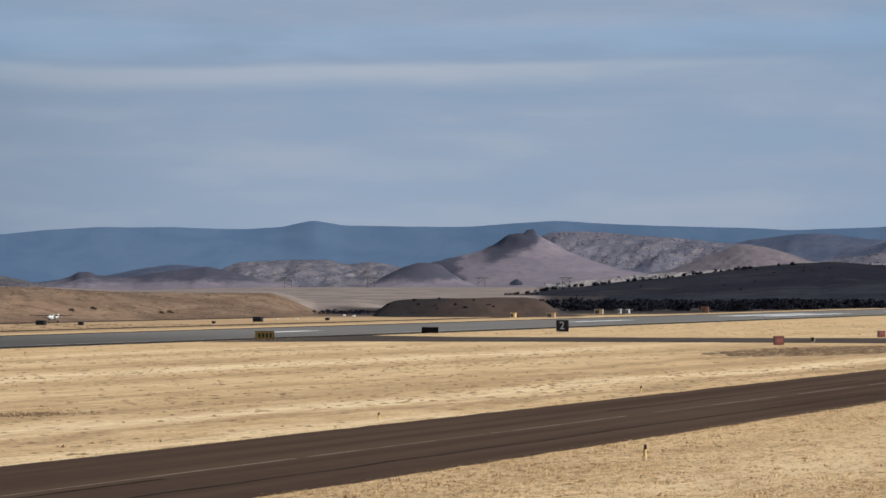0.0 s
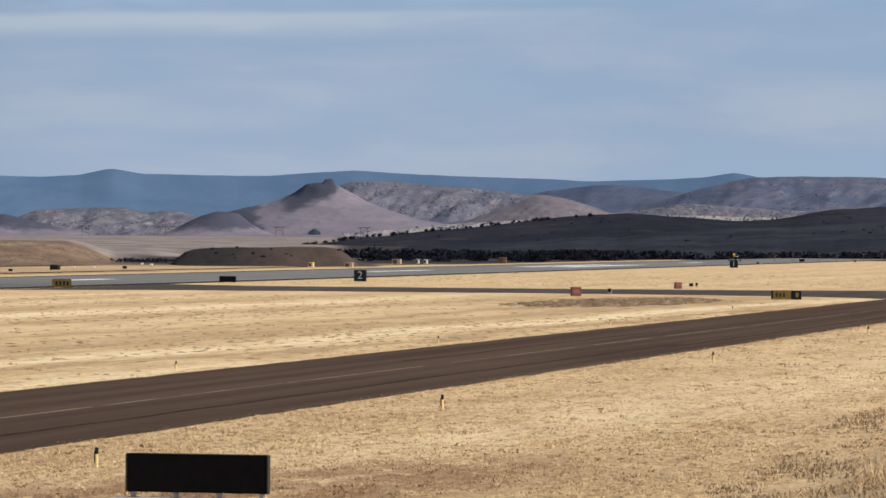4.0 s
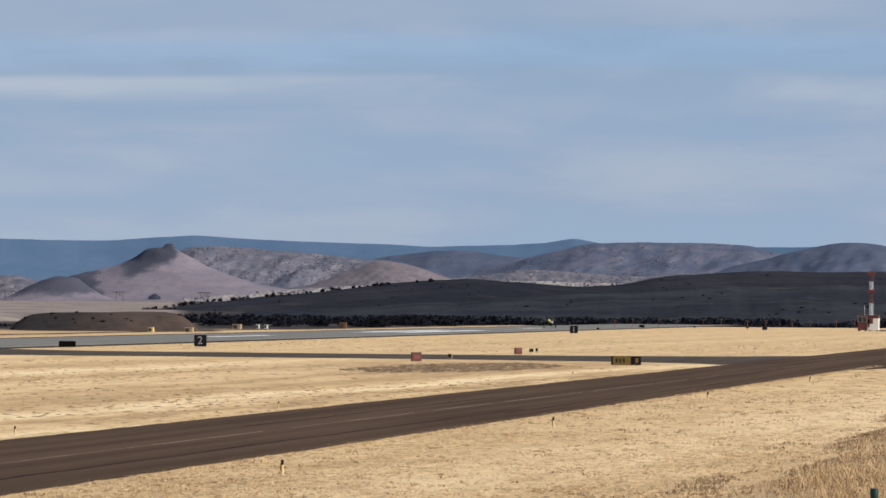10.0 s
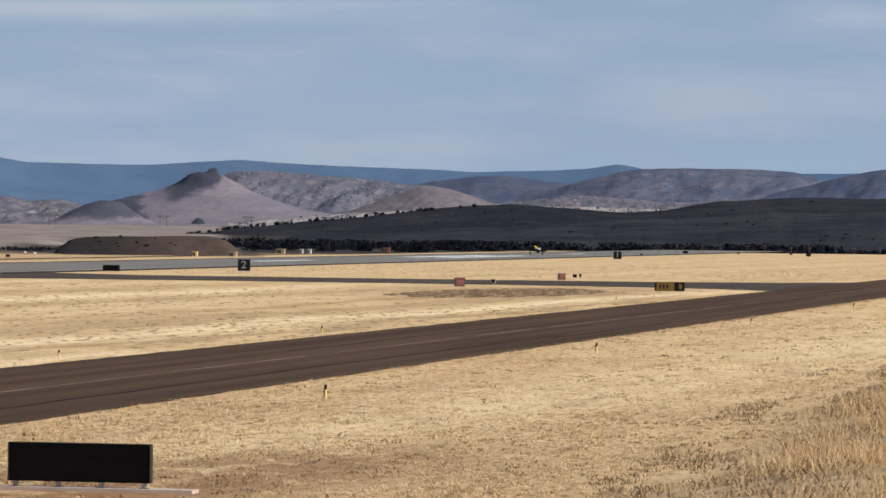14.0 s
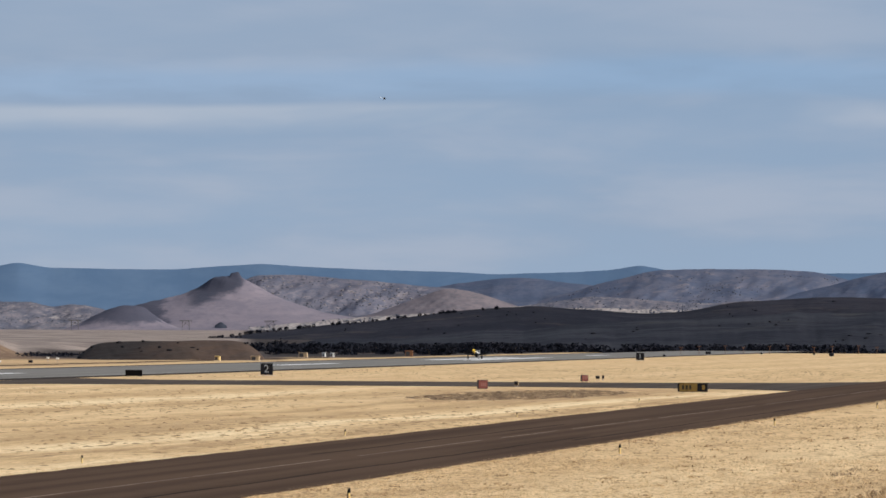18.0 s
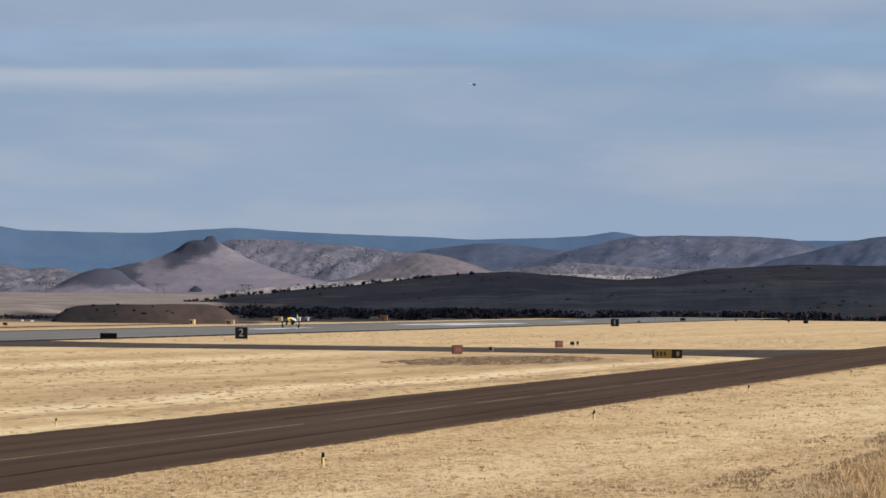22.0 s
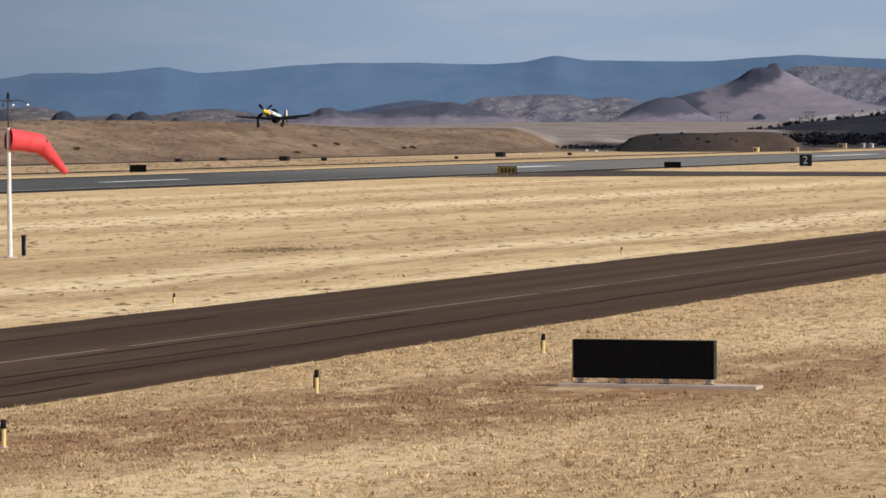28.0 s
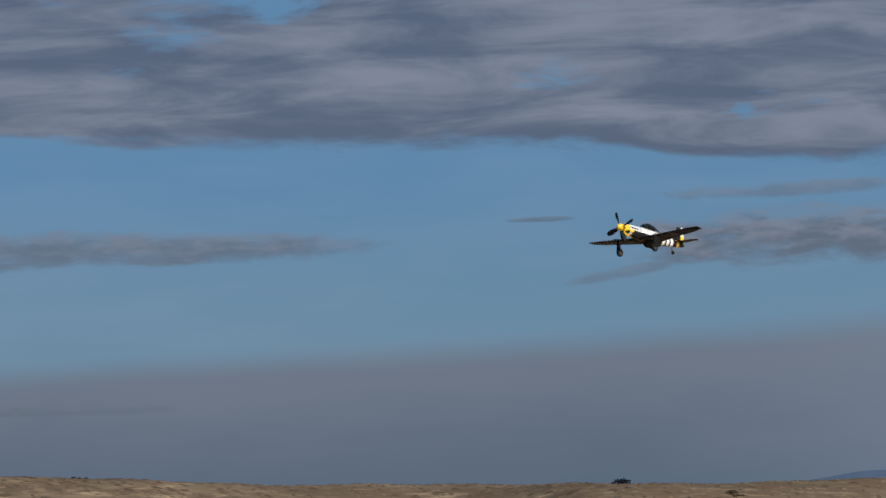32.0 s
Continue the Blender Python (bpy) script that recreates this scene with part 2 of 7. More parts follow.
def ground_color(gr, place):
    x, y, z = gr.split(place)
    bands = gr.noise(gr.xyz(gr.math("MULTIPLY", x, 0.009), gr.math("MULTIPLY", y, 0.09), 0.0), 1.0, 3.0, 0.5, 0.6)
    pale, brown = mown(gr, place)
    patch = gr.noise(gr.xyz(gr.math("MULTIPLY", x, 0.07), gr.math("MULTIPLY", y, 0.36), 0.0), 1.0, 5.0, 0.62, 0.4)
    clump = gr.noise(gr.xyz(gr.math("MULTIPLY", x, 0.8), gr.math("MULTIPLY", y, 2.0), 0.0), 1.0, 6.0, 0.75, 0.3)
    tuft = gr.noise(gr.xyz(gr.math("MULTIPLY", x, 2.6), gr.math("MULTIPLY", y, 5.0), 4.0), 1.0, 5.0, 0.75, 0.2)
    near = gr.ramp(x, 330.0, 90.0, 0.30, 1.0)
    straw = gr.mix(gr.ramp(patch, 0.36, 0.62), (0.73, 0.52, 0.282), (0.60, 0.412, 0.215))
    straw = gr.mix(gr.math("MULTIPLY", gr.ramp(y, 46.0, 37.0), gr.ramp(x, 190.0, 80.0, 0.0, 0.5)), straw, (0.38, 0.248, 0.13))
    fade = gr.ramp(x, 520.0, 340.0, 0.25, 1.0)
    pale, brown = gr.math("MULTIPLY", pale, fade), gr.math("MULTIPLY", brown, fade)
    straw = gr.mix(gr.math("MINIMUM", brown, 1.0), straw, (0.35, 0.226, 0.116))
    straw = gr.mix(gr.math("MINIMUM", gr.math("MULTIPLY", pale, 0.95), 1.0), straw, (0.93, 0.735, 0.45))
    # dark specks paint the shadow between tufts, pale ones the lit straw
    straw = gr.mix(gr.math("MULTIPLY", gr.ramp(clump, 0.53, 0.64, 0.0, 0.75), near), straw, (0.27, 0.174, 0.092))
    straw = gr.mix(gr.math("MULTIPLY", gr.ramp(clump, 0.46, 0.36, 0.0, 0.6), near), straw, (0.83, 0.64, 0.385))
    straw = gr.mix(gr.math("MULTIPLY", gr.ramp(tuft, 0.54, 0.62, 0.0, 0.75), near), straw, (0.21, 0.134, 0.072))
    straw = gr.mix(gr.math("MULTIPLY", gr.ramp(tuft, 0.45, 0.37, 0.0, 0.55), near), straw, (0.80, 0.62, 0.39))
    mottle_g = gr.noise(gr.xyz(gr.math("MULTIPLY", x, 0.14), gr.math("MULTIPLY", y, 0.62), 3.0), 1.0, 6.0, 0.70, 0.5)
    straw = gr.mix(gr.ramp(mottle_g, 0.52, 0.64, 0.0, 0.5), straw, (0.40, 0.262, 0.136))
    straw = gr.mix(gr.ramp(mottle_g, 0.44, 0.34, 0.0, 0.4), straw, (0.84, 0.635, 0.375))
    dash = gr.noise(gr.xyz(gr.math("MULTIPLY", x, 0.10), gr.math("MULTIPLY", y, 0.9), 8.0), 1.0, 5.0, 0.68, 0.2)
    straw = gr.mix(gr.ramp(dash, 0.61, 0.68, 0.0, 0.65), straw, (0.25, 0.162, 0.088))
    zone = gr.add("ShaderNodeAttribute")
    zone.attribute_name = "zone"
    bank_w, hill_w, soil_w = gr.split(zone.outputs["Color"])
    weeds = gr.mix(gr.ramp(gr.noise(place, 1.3, 5.0, 0.65), 0.4, 0.62), (0.56, 0.40, 0.225), (0.40, 0.288, 0.172))
    straw = gr.mix(bank_w, straw, weeds)
    soil = gr.mix(gr.ramp(gr.noise(place, 0.8, 5.0), 0.35, 0.65), (0.31, 0.168, 0.088), (0.215, 0.113, 0.059))
    rough = gr.noise(gr.xyz(gr.math("MULTIPLY", x, 0.10), gr.math("MULTIPLY", y, 0.08), 2.0), 1.0, 6.0, 0.7, 0.5)
    verge = gr.mix(gr.ramp(rough, 0.42, 0.58), (0.235, 0.150, 0.090), (0.46, 0.325, 0.19))
    verge = gr.mix(gr.math("MAXIMUM", gr.ramp(y, 197.0, 192.0), gr.ramp(gr.math("ADD", x, gr.math("MULTIPLY", rough, 60.0)), 350.0, 420.0)), verge, gr.mix(gr.ramp(rough, 0.42, 0.6), (0.54, 0.375, 0.21), (0.36, 0.24, 0.135)))
    straw = gr.mix(gr.math("MULTIPLY", gr.ramp(y, 187.0, 192.0), gr.ramp(x, 900.0, 650.0)), straw, verge)
    straw = gr.mix(gr.math("MAXIMUM", bare_soil(gr, place), gr.math("MULTIPLY", soil_w, gr.ramp(gr.noise(place, 0.35, 4.0), 0.36, 0.56))), straw, soil)
    strip = gr.noise(gr.xyz(gr.math("MULTIPLY", x, 0.02), gr.math("MULTIPLY", y, 0.035), gr.math("MULTIPLY", z, 0.45)), 1.0, 5.0, 0.6, 0.5)
    hill = gr.mix(gr.ramp(strip, 0.36, 0.66), (0.165, 0.103, 0.068), (0.275, 0.186, 0.125))
    # duller tones on the northern hill, partial cloud shade put into its colour
    grey = gr.mix(gr.ramp(strip, 0.36, 0.66), (0.106, 0.079, 0.053), (0.184, 0.138, 0.090))
    hill = gr.mix(gr.ramp(gr.math("SUBTRACT", y, gr.math("MULTIPLY", x, 0.46)), -15.0, 25.0), hill, grey)
    mottle = gr.noise(gr.xyz(gr.math("MULTIPLY", x, 0.10), gr.math("MULTIPLY", y, 0.16), gr.math("MULTIPLY", z, 0.6)), 1.0, 6.0, 0.68, 0.6)
    hill = gr.mix(gr.ramp(mottle, 0.52, 0.66, 0.0, 0.7), hill, (0.112, 0.070, 0.046))
    hill = gr.mix(gr.ramp(mottle, 0.44, 0.34, 0.0, 0.45), hill, (0.31, 0.22, 0.145))
    hill = gr.mix(gr.ramp(gr.noise(place, 0.35, 5.0, 0.65), 0.5, 0.72, 0.0, 0.65), hill, (0.085, 0.064, 0.043))
    across = gr.math("SUBTRACT", gr.math("MULTIPLY", y, 0.83), gr.math("MULTIPLY", x, 0.56))
    ledge = gr.noise(gr.xyz(gr.math("MULTIPLY", across, 0.16), gr.math("MULTIPLY", z, 1.5), gr.math("MULTIPLY", x, 0.01)), 1.0, 6.0, 0.72, 0.7)
    hill = gr.mix(gr.ramp(ledge, 0.55, 0.68, 0.0, 0.75), hill, (0.345, 0.262, 0.168))
    hill = gr.mix(gr.ramp(ledge, 0.45, 0.33, 0.0, 0.7), hill, (0.088, 0.064, 0.044))
    fleck = gr.noise(gr.xyz(gr.math("MULTIPLY", across, 0.55), gr.math("MULTIPLY", z, 4.5), gr.math("MULTIPLY", x, 0.05)), 1.0, 5.0, 0.75, 0.4)
    hill = gr.mix(gr.ramp(fleck, 0.56, 0.66, 0.0, 0.55), hill, (0.33, 0.25, 0.16))
    hill = gr.mix(gr.ramp(fleck, 0.43, 0.33, 0.0, 0.6), hill, (0.080, 0.057, 0.039))
    hill = gr.mix(gr.ramp(gr.noise(gr.xyz(x, y, gr.math("MULTIPLY", z, 1.5)), 0.055, 5.0, 0.65, 0.8), 0.5, 0.66, 0.0, 0.6), hill, (0.115, 0.075, 0.046))
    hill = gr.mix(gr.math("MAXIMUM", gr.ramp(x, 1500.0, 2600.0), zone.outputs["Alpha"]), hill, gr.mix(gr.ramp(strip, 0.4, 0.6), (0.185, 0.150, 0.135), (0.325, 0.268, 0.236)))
    dist = gr.add("ShaderNodeVectorMath", i0=place)
    dist.operation = "LENGTH"
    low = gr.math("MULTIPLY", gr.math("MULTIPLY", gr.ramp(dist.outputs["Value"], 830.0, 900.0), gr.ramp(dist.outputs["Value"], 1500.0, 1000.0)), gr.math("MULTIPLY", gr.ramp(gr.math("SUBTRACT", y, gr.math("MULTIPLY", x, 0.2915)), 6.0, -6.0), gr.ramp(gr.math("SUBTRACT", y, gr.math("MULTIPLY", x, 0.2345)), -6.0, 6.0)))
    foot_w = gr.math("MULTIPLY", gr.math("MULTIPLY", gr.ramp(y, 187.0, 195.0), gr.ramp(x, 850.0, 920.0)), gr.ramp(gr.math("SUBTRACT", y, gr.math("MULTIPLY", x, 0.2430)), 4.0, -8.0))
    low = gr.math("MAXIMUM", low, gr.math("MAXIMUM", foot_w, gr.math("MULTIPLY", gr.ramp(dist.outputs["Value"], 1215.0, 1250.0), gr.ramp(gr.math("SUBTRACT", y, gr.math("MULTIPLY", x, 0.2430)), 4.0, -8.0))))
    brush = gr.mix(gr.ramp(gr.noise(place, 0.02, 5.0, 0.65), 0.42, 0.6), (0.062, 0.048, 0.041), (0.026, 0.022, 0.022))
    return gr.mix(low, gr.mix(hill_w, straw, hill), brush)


def asphalt(a, b, seam=(0.012, 0.011, 0.012)):
    def build(gr, place):
        x, y, z = gr.split(place)
        lane = gr.noise(gr.xyz(gr.math("MULTIPLY", x, 0.012), gr.math("MULTIPLY", y, 0.45), 0.0), 1.0, 3.0, 0.5)
        spot = gr.noise(place, 0.7, 6.0, 0.65)
        col = gr.mix(gr.ramp(lane, 0.35, 0.65), a, b)
        col = gr.mix(gr.ramp(spot, 0.5, 0.75, 0.0, 0.45), col, (a[0] * 0.7, a[1] * 0.7, a[2] * 0.7))
        return gr.mix(gr.ramp(gr.noise(place, 30.0, 2.0), 0.6, 0.8, 0.0, 0.3), col, (b[0] * 1.8, b[1] * 1.8, b[2] * 1.8))
    return build


def rock(a, b, dark, size, streaks=1.0, flow=1.0, pale=None):
    """Scrubby slopes: two ground tones in broad patches, drifts of scrub, single dark bushes and, where given, pale outcrops."""
    def build(gr, place):
        x, y, z = gr.split(place)
        y = gr.math("MULTIPLY", y, flow)
        big = gr.noise(gr.xyz(x, y, gr.math("MULTIPLY", z, 3.0)), 0.012 * size, 6.0, 0.6, 0.6)
        drift = gr.noise(gr.xyz(gr.math("MULTIPLY", x, 0.4), y, gr.math("MULTIPLY", z, 3.0)), 0.022 * size, 5.0, 0.62, 0.9)
        scrub = gr.noise(gr.xyz(gr.math("MULTIPLY", x, 0.5), y, gr.math("MULTIPLY", z, 3.5)), 0.09 * size, 6.0, 0.72)
        col = gr.mix(gr.ramp(big, 0.36, 0.64), a, b)
        if pale:
            crop = gr.noise(gr.xyz(gr.math("MULTIPLY", x, 0.4), gr.math("ADD", y, 900.0), gr.math("MULTIPLY", z, 2.6)), 0.035 * size, 6.0, 0.7, 0.5)
            col = gr.mix(gr.ramp(crop, 0.54, 0.66, 0.0, 0.85), col, pale)
        col = gr.mix(gr.ramp(drift, 0.48, 0.66, 0.0, streaks * 0.75), col, dark)
        return gr.mix(gr.ramp(scrub, 0.50, 0.62, 0.0, streaks), col, dark)
    return build


M = {}
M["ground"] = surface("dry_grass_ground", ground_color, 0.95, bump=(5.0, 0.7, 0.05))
M["taxi"] = surface("brown_asphalt", asphalt((0.069, 0.0445, 0.031), (0.100, 0.0655, 0.0455)), 0.95, bump=(40.0, 0.3, 0.01), matt=0.02)
def runway_color(gr, place):
    """Dark patched asphalt, its colour lightened towards the far end to paint in grazing sheen."""
    x, y, z = gr.split(place)
    near = asphalt((0.082, 0.077, 0.070), (0.112, 0.106, 0.095))(gr, place)
    far_sheen = asphalt((0.165, 0.155, 0.140), (0.215, 0.202, 0.182))(gr, place)
    return gr.mix(gr.ramp(gr.math("ADD", x, gr.math("MULTIPLY", gr.noise(place, 0.05, 3.0), 40.0)), 440.0, 560.0), near, far_sheen)


M["runway"] = surface("grey_asphalt", runway_color, 0.75, bump=(40.0, 0.3, 0.01), matt=0.12)
M["shoulder"] = surface("dark_asphalt", asphalt((0.030, 0.026, 0.024), (0.045, 0.039, 0.035)), 0.95, matt=0.02)
M["seal"] = surface("crack_sealant", worn((0.022, 0.017, 0.014), (0.042, 0.031, 0.025), 0.35), 0.95, matt=0.01)
M["white_paint"] = surface("worn_white_paint", worn((0.86, 0.86, 0.84), (0.6, 0.6, 0.58), 0.6, 0.5, 0.8), 0.55)
M["edge_paint"] = surface("faded_edge_paint", worn((0.42, 0.41, 0.39), (0.22, 0.21, 0.20), 0.3), 0.8, matt=0.05)
M["line_paint"] = surface("worn_yellow_line", worn((0.235, 0.18, 0.14), (0.125, 0.09, 0.07), 0.2, 0.42, 0.7), 0.9)
M["concrete"] = surface("pale_concrete", worn((0.62, 0.50, 0.43), (0.5, 0.4, 0.34), 2.0), 0.9, bump=(15.0, 0.2, 0.01))
M["link"] = surface("grey_brown_asphalt", asphalt((0.066, 0.052, 0.043), (0.094, 0.076, 0.063)), 0.95, matt=0.05)
M["road"] = surface("gravel_road", asphalt((0.034, 0.026, 0.021), (0.05, 0.037, 0.03)), 0.95, matt=0.02)
M["stub"] = surface("old_grey_asphalt", asphalt((0.052, 0.049, 0.045), (0.072, 0.068, 0.062)), 0.85, matt=0.06)
M["apron"] = surface("pale_apron", asphalt((0.36, 0.34, 0.31), (0.46, 0.43, 0.38)), 0.85)


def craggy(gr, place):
    """Pinkish scree; upper western faces of the peak and its shoulder painted dark for rock and shade."""
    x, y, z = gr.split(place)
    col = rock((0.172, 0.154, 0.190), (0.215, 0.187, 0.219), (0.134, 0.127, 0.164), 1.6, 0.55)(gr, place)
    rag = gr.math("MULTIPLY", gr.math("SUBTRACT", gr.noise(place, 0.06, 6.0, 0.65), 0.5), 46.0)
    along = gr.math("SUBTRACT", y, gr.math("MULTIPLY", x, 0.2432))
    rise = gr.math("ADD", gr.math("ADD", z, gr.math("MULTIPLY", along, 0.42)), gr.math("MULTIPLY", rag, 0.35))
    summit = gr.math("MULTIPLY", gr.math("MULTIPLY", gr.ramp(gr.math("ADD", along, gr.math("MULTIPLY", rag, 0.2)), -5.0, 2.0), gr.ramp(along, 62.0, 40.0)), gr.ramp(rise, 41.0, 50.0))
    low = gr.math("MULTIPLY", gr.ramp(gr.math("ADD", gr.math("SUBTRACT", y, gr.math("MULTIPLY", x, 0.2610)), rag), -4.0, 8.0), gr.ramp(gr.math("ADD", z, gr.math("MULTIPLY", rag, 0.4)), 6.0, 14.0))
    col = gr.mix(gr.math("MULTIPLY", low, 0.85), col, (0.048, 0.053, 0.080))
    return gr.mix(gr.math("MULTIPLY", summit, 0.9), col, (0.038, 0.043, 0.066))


def slumped(gr, place):
    """Earth with runnels: shade painted dark on one side, sunlit brown on the other."""
    x, y, z = gr.split(place)
    run = gr.noise(gr.xyz(gr.math("MULTIPLY", x, 0.3), y, gr.math("MULTIPLY", z, 0.25)), 0.16, 5.0, 0.6)
    side = gr.ramp(gr.math("ADD", gr.math("SUBTRACT", y, gr.math("MULTIPLY", x, 0.262)), gr.math("MULTIPLY", run, 10.0)), -4.0, 12.0)
    col = gr.mix(side, (0.080, 0.053, 0.040), (0.027, 0.020, 0.018))
    col = gr.mix(gr.ramp(run, 0.42, 0.62, 0.0, 0.8), col, gr.mix(side, (0.072, 0.051, 0.04), (0.024, 0.020, 0.019)))
    return gr.mix(gr.ramp(gr.noise(place, 0.9, 4.0, 0.7), 0.5, 0.7, 0.0, 0.5), col, (0.035, 0.028, 0.024))


# peak to knolls: distance haze is mixed into these mauve-blue base colours
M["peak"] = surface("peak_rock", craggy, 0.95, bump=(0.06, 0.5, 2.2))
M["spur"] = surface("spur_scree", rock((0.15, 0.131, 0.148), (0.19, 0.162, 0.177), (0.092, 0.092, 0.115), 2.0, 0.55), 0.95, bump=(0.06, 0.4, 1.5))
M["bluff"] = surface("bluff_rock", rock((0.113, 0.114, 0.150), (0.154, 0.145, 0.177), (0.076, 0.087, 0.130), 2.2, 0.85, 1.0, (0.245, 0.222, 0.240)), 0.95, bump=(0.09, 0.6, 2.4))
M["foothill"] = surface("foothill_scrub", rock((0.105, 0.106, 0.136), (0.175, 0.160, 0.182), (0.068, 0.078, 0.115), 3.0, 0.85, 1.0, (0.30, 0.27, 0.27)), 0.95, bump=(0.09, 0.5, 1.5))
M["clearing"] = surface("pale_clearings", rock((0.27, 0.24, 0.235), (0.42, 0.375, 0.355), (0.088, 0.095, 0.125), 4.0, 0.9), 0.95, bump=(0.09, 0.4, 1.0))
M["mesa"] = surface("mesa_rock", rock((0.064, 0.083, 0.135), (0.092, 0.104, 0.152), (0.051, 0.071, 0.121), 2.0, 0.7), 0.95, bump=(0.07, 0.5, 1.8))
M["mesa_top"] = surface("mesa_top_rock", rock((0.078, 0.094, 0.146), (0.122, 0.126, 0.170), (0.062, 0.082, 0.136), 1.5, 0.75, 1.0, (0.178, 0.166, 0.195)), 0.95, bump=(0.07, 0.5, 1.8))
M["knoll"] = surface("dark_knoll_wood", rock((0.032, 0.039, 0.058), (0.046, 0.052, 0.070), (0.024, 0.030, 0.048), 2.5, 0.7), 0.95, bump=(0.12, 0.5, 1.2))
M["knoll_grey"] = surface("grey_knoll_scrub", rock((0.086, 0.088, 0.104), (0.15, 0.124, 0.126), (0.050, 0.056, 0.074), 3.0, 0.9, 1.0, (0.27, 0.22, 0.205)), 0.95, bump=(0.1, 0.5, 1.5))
# ridge and terrace: cloud shade is painted in as near-black scrub tones
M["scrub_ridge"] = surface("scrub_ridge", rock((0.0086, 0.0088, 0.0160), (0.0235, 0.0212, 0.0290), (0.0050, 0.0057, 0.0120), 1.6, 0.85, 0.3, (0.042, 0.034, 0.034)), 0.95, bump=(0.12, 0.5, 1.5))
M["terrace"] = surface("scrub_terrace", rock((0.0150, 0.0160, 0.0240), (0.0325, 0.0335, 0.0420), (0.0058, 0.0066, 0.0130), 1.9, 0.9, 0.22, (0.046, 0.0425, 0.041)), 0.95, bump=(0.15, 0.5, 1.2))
M["dark_mound"] = surface("shaded_earth_mound", slumped, 0.95, bump=(0.4, 0.6, 0.4))


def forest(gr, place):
    """Forest with blue haze put into its base colour, darker towards the north-west."""
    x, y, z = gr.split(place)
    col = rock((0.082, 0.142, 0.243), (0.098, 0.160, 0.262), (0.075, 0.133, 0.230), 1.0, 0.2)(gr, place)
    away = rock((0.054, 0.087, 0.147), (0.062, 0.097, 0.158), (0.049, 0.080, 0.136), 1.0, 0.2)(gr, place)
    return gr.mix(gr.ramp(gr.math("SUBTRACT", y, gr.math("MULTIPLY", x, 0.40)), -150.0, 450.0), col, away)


M["far_blue"] = surface("hazed_forest_ridge", forest, 1.0)
# far peak: pale blue haze is painted as its base colour
M["far_pale"] = surface("hazed_pale_peak", rock((0.098, 0.155, 0.250), (0.103, 0.160, 0.255), (0.095, 0.151, 0.246), 1.0, 0.4), 1.0)
M["red_soil"] = surface("red_soil", rock((0.185, 0.106, 0.066), (0.27, 0.165, 0.106), (0.115, 0.072, 0.047), 14.0, 0.75, 1.0, (0.30, 0.215, 0.14)), 0.95, bump=(1.2, 0.6, 0.2))
M["bush"] = surface("dark_scrub_leaf", worn((0.062, 0.048, 0.031), (0.105, 0.078, 0.05), 2.0), 0.9)
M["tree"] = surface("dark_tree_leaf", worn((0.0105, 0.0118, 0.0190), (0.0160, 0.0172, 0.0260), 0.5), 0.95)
M["bark"] = surface("grey_bark", worn((0.10, 0.08, 0.065), (0.16, 0.13, 0.10), 6.0), 0.9)


def blade_color(light, dark, ruddy):
    def build(gr, place):
        isle = gr.add("ShaderNodeNewGeometry").outputs["Random Per Island"]
        x, y, z = gr.split(place)
        pale, brown = mown(gr, place)
        tone = gr.math("ADD", gr.math("MULTIPLY", isle, 0.4), gr.math("SUBTRACT", gr.math("MULTIPLY", pale, 0.5), gr.math("MULTIPLY", brown, 0.3)))
        col = gr.mix(gr.math("ADD", tone, 0.2), dark, light)
        return gr.mix(gr.ramp(gr.noise(place, 0.5, 3.0), 0.45, 0.7, 0.0, 0.5), col, ruddy)
    return build


def clump_color(gr, place):
    """Dry clumps: straw that varies clump by clump, browner on the worn soil."""
    col = blade_color((0.62, 0.45, 0.255), (0.20, 0.128, 0.068), (0.35, 0.222, 0.115))(gr, place)
    isle = gr.add("ShaderNodeNewGeometry").outputs["Random Per Island"]
    soil = gr.mix(isle, (0.20, 0.112, 0.060), (0.50, 0.325, 0.175))
    return gr.mix(gr.math("MULTIPLY", bare_soil(gr, place), 0.9), col, soil)


M["matted"] = surface("matted_straw", clump_color, 0.95)


def turf_color(gr, place):
    """Short dry tufts: pale and dark by clumps of a step's width, browner on the worn soil."""
    x, y, z = gr.split(place)
    isle = gr.add("ShaderNodeNewGeometry").outputs["Random Per Island"]
    pale, brown = mown(gr, place)
    clump = gr.noise(gr.xyz(gr.math("MULTIPLY", x, 0.7), gr.math("MULTIPLY", y, 2.2), 5.0), 1.0, 5.0, 0.7)
    knot = gr.noise(gr.xyz(gr.math("MULTIPLY", x, 2.2), gr.math("MULTIPLY", y, 3.6), 9.0), 1.0, 4.0, 0.7)
    tone = gr.math("ADD", gr.math("MULTIPLY", isle, 0.22), gr.math("ADD", gr.ramp(clump, 0.38, 0.62, 0.0, 0.28), gr.ramp(knot, 0.42, 0.58, 0.0, 0.5)))
    col = gr.mix(gr.math("ADD", tone, gr.math("MULTIPLY", pale, 0.2)), (0.235, 0.147, 0.076), (0.90, 0.69, 0.415))
    soil = gr.mix(tone, (0.15, 0.084, 0.046), (0.50, 0.325, 0.18))
    return gr.mix(gr.math("MULTIPLY", bare_soil(gr, place), 0.85), col, soil)


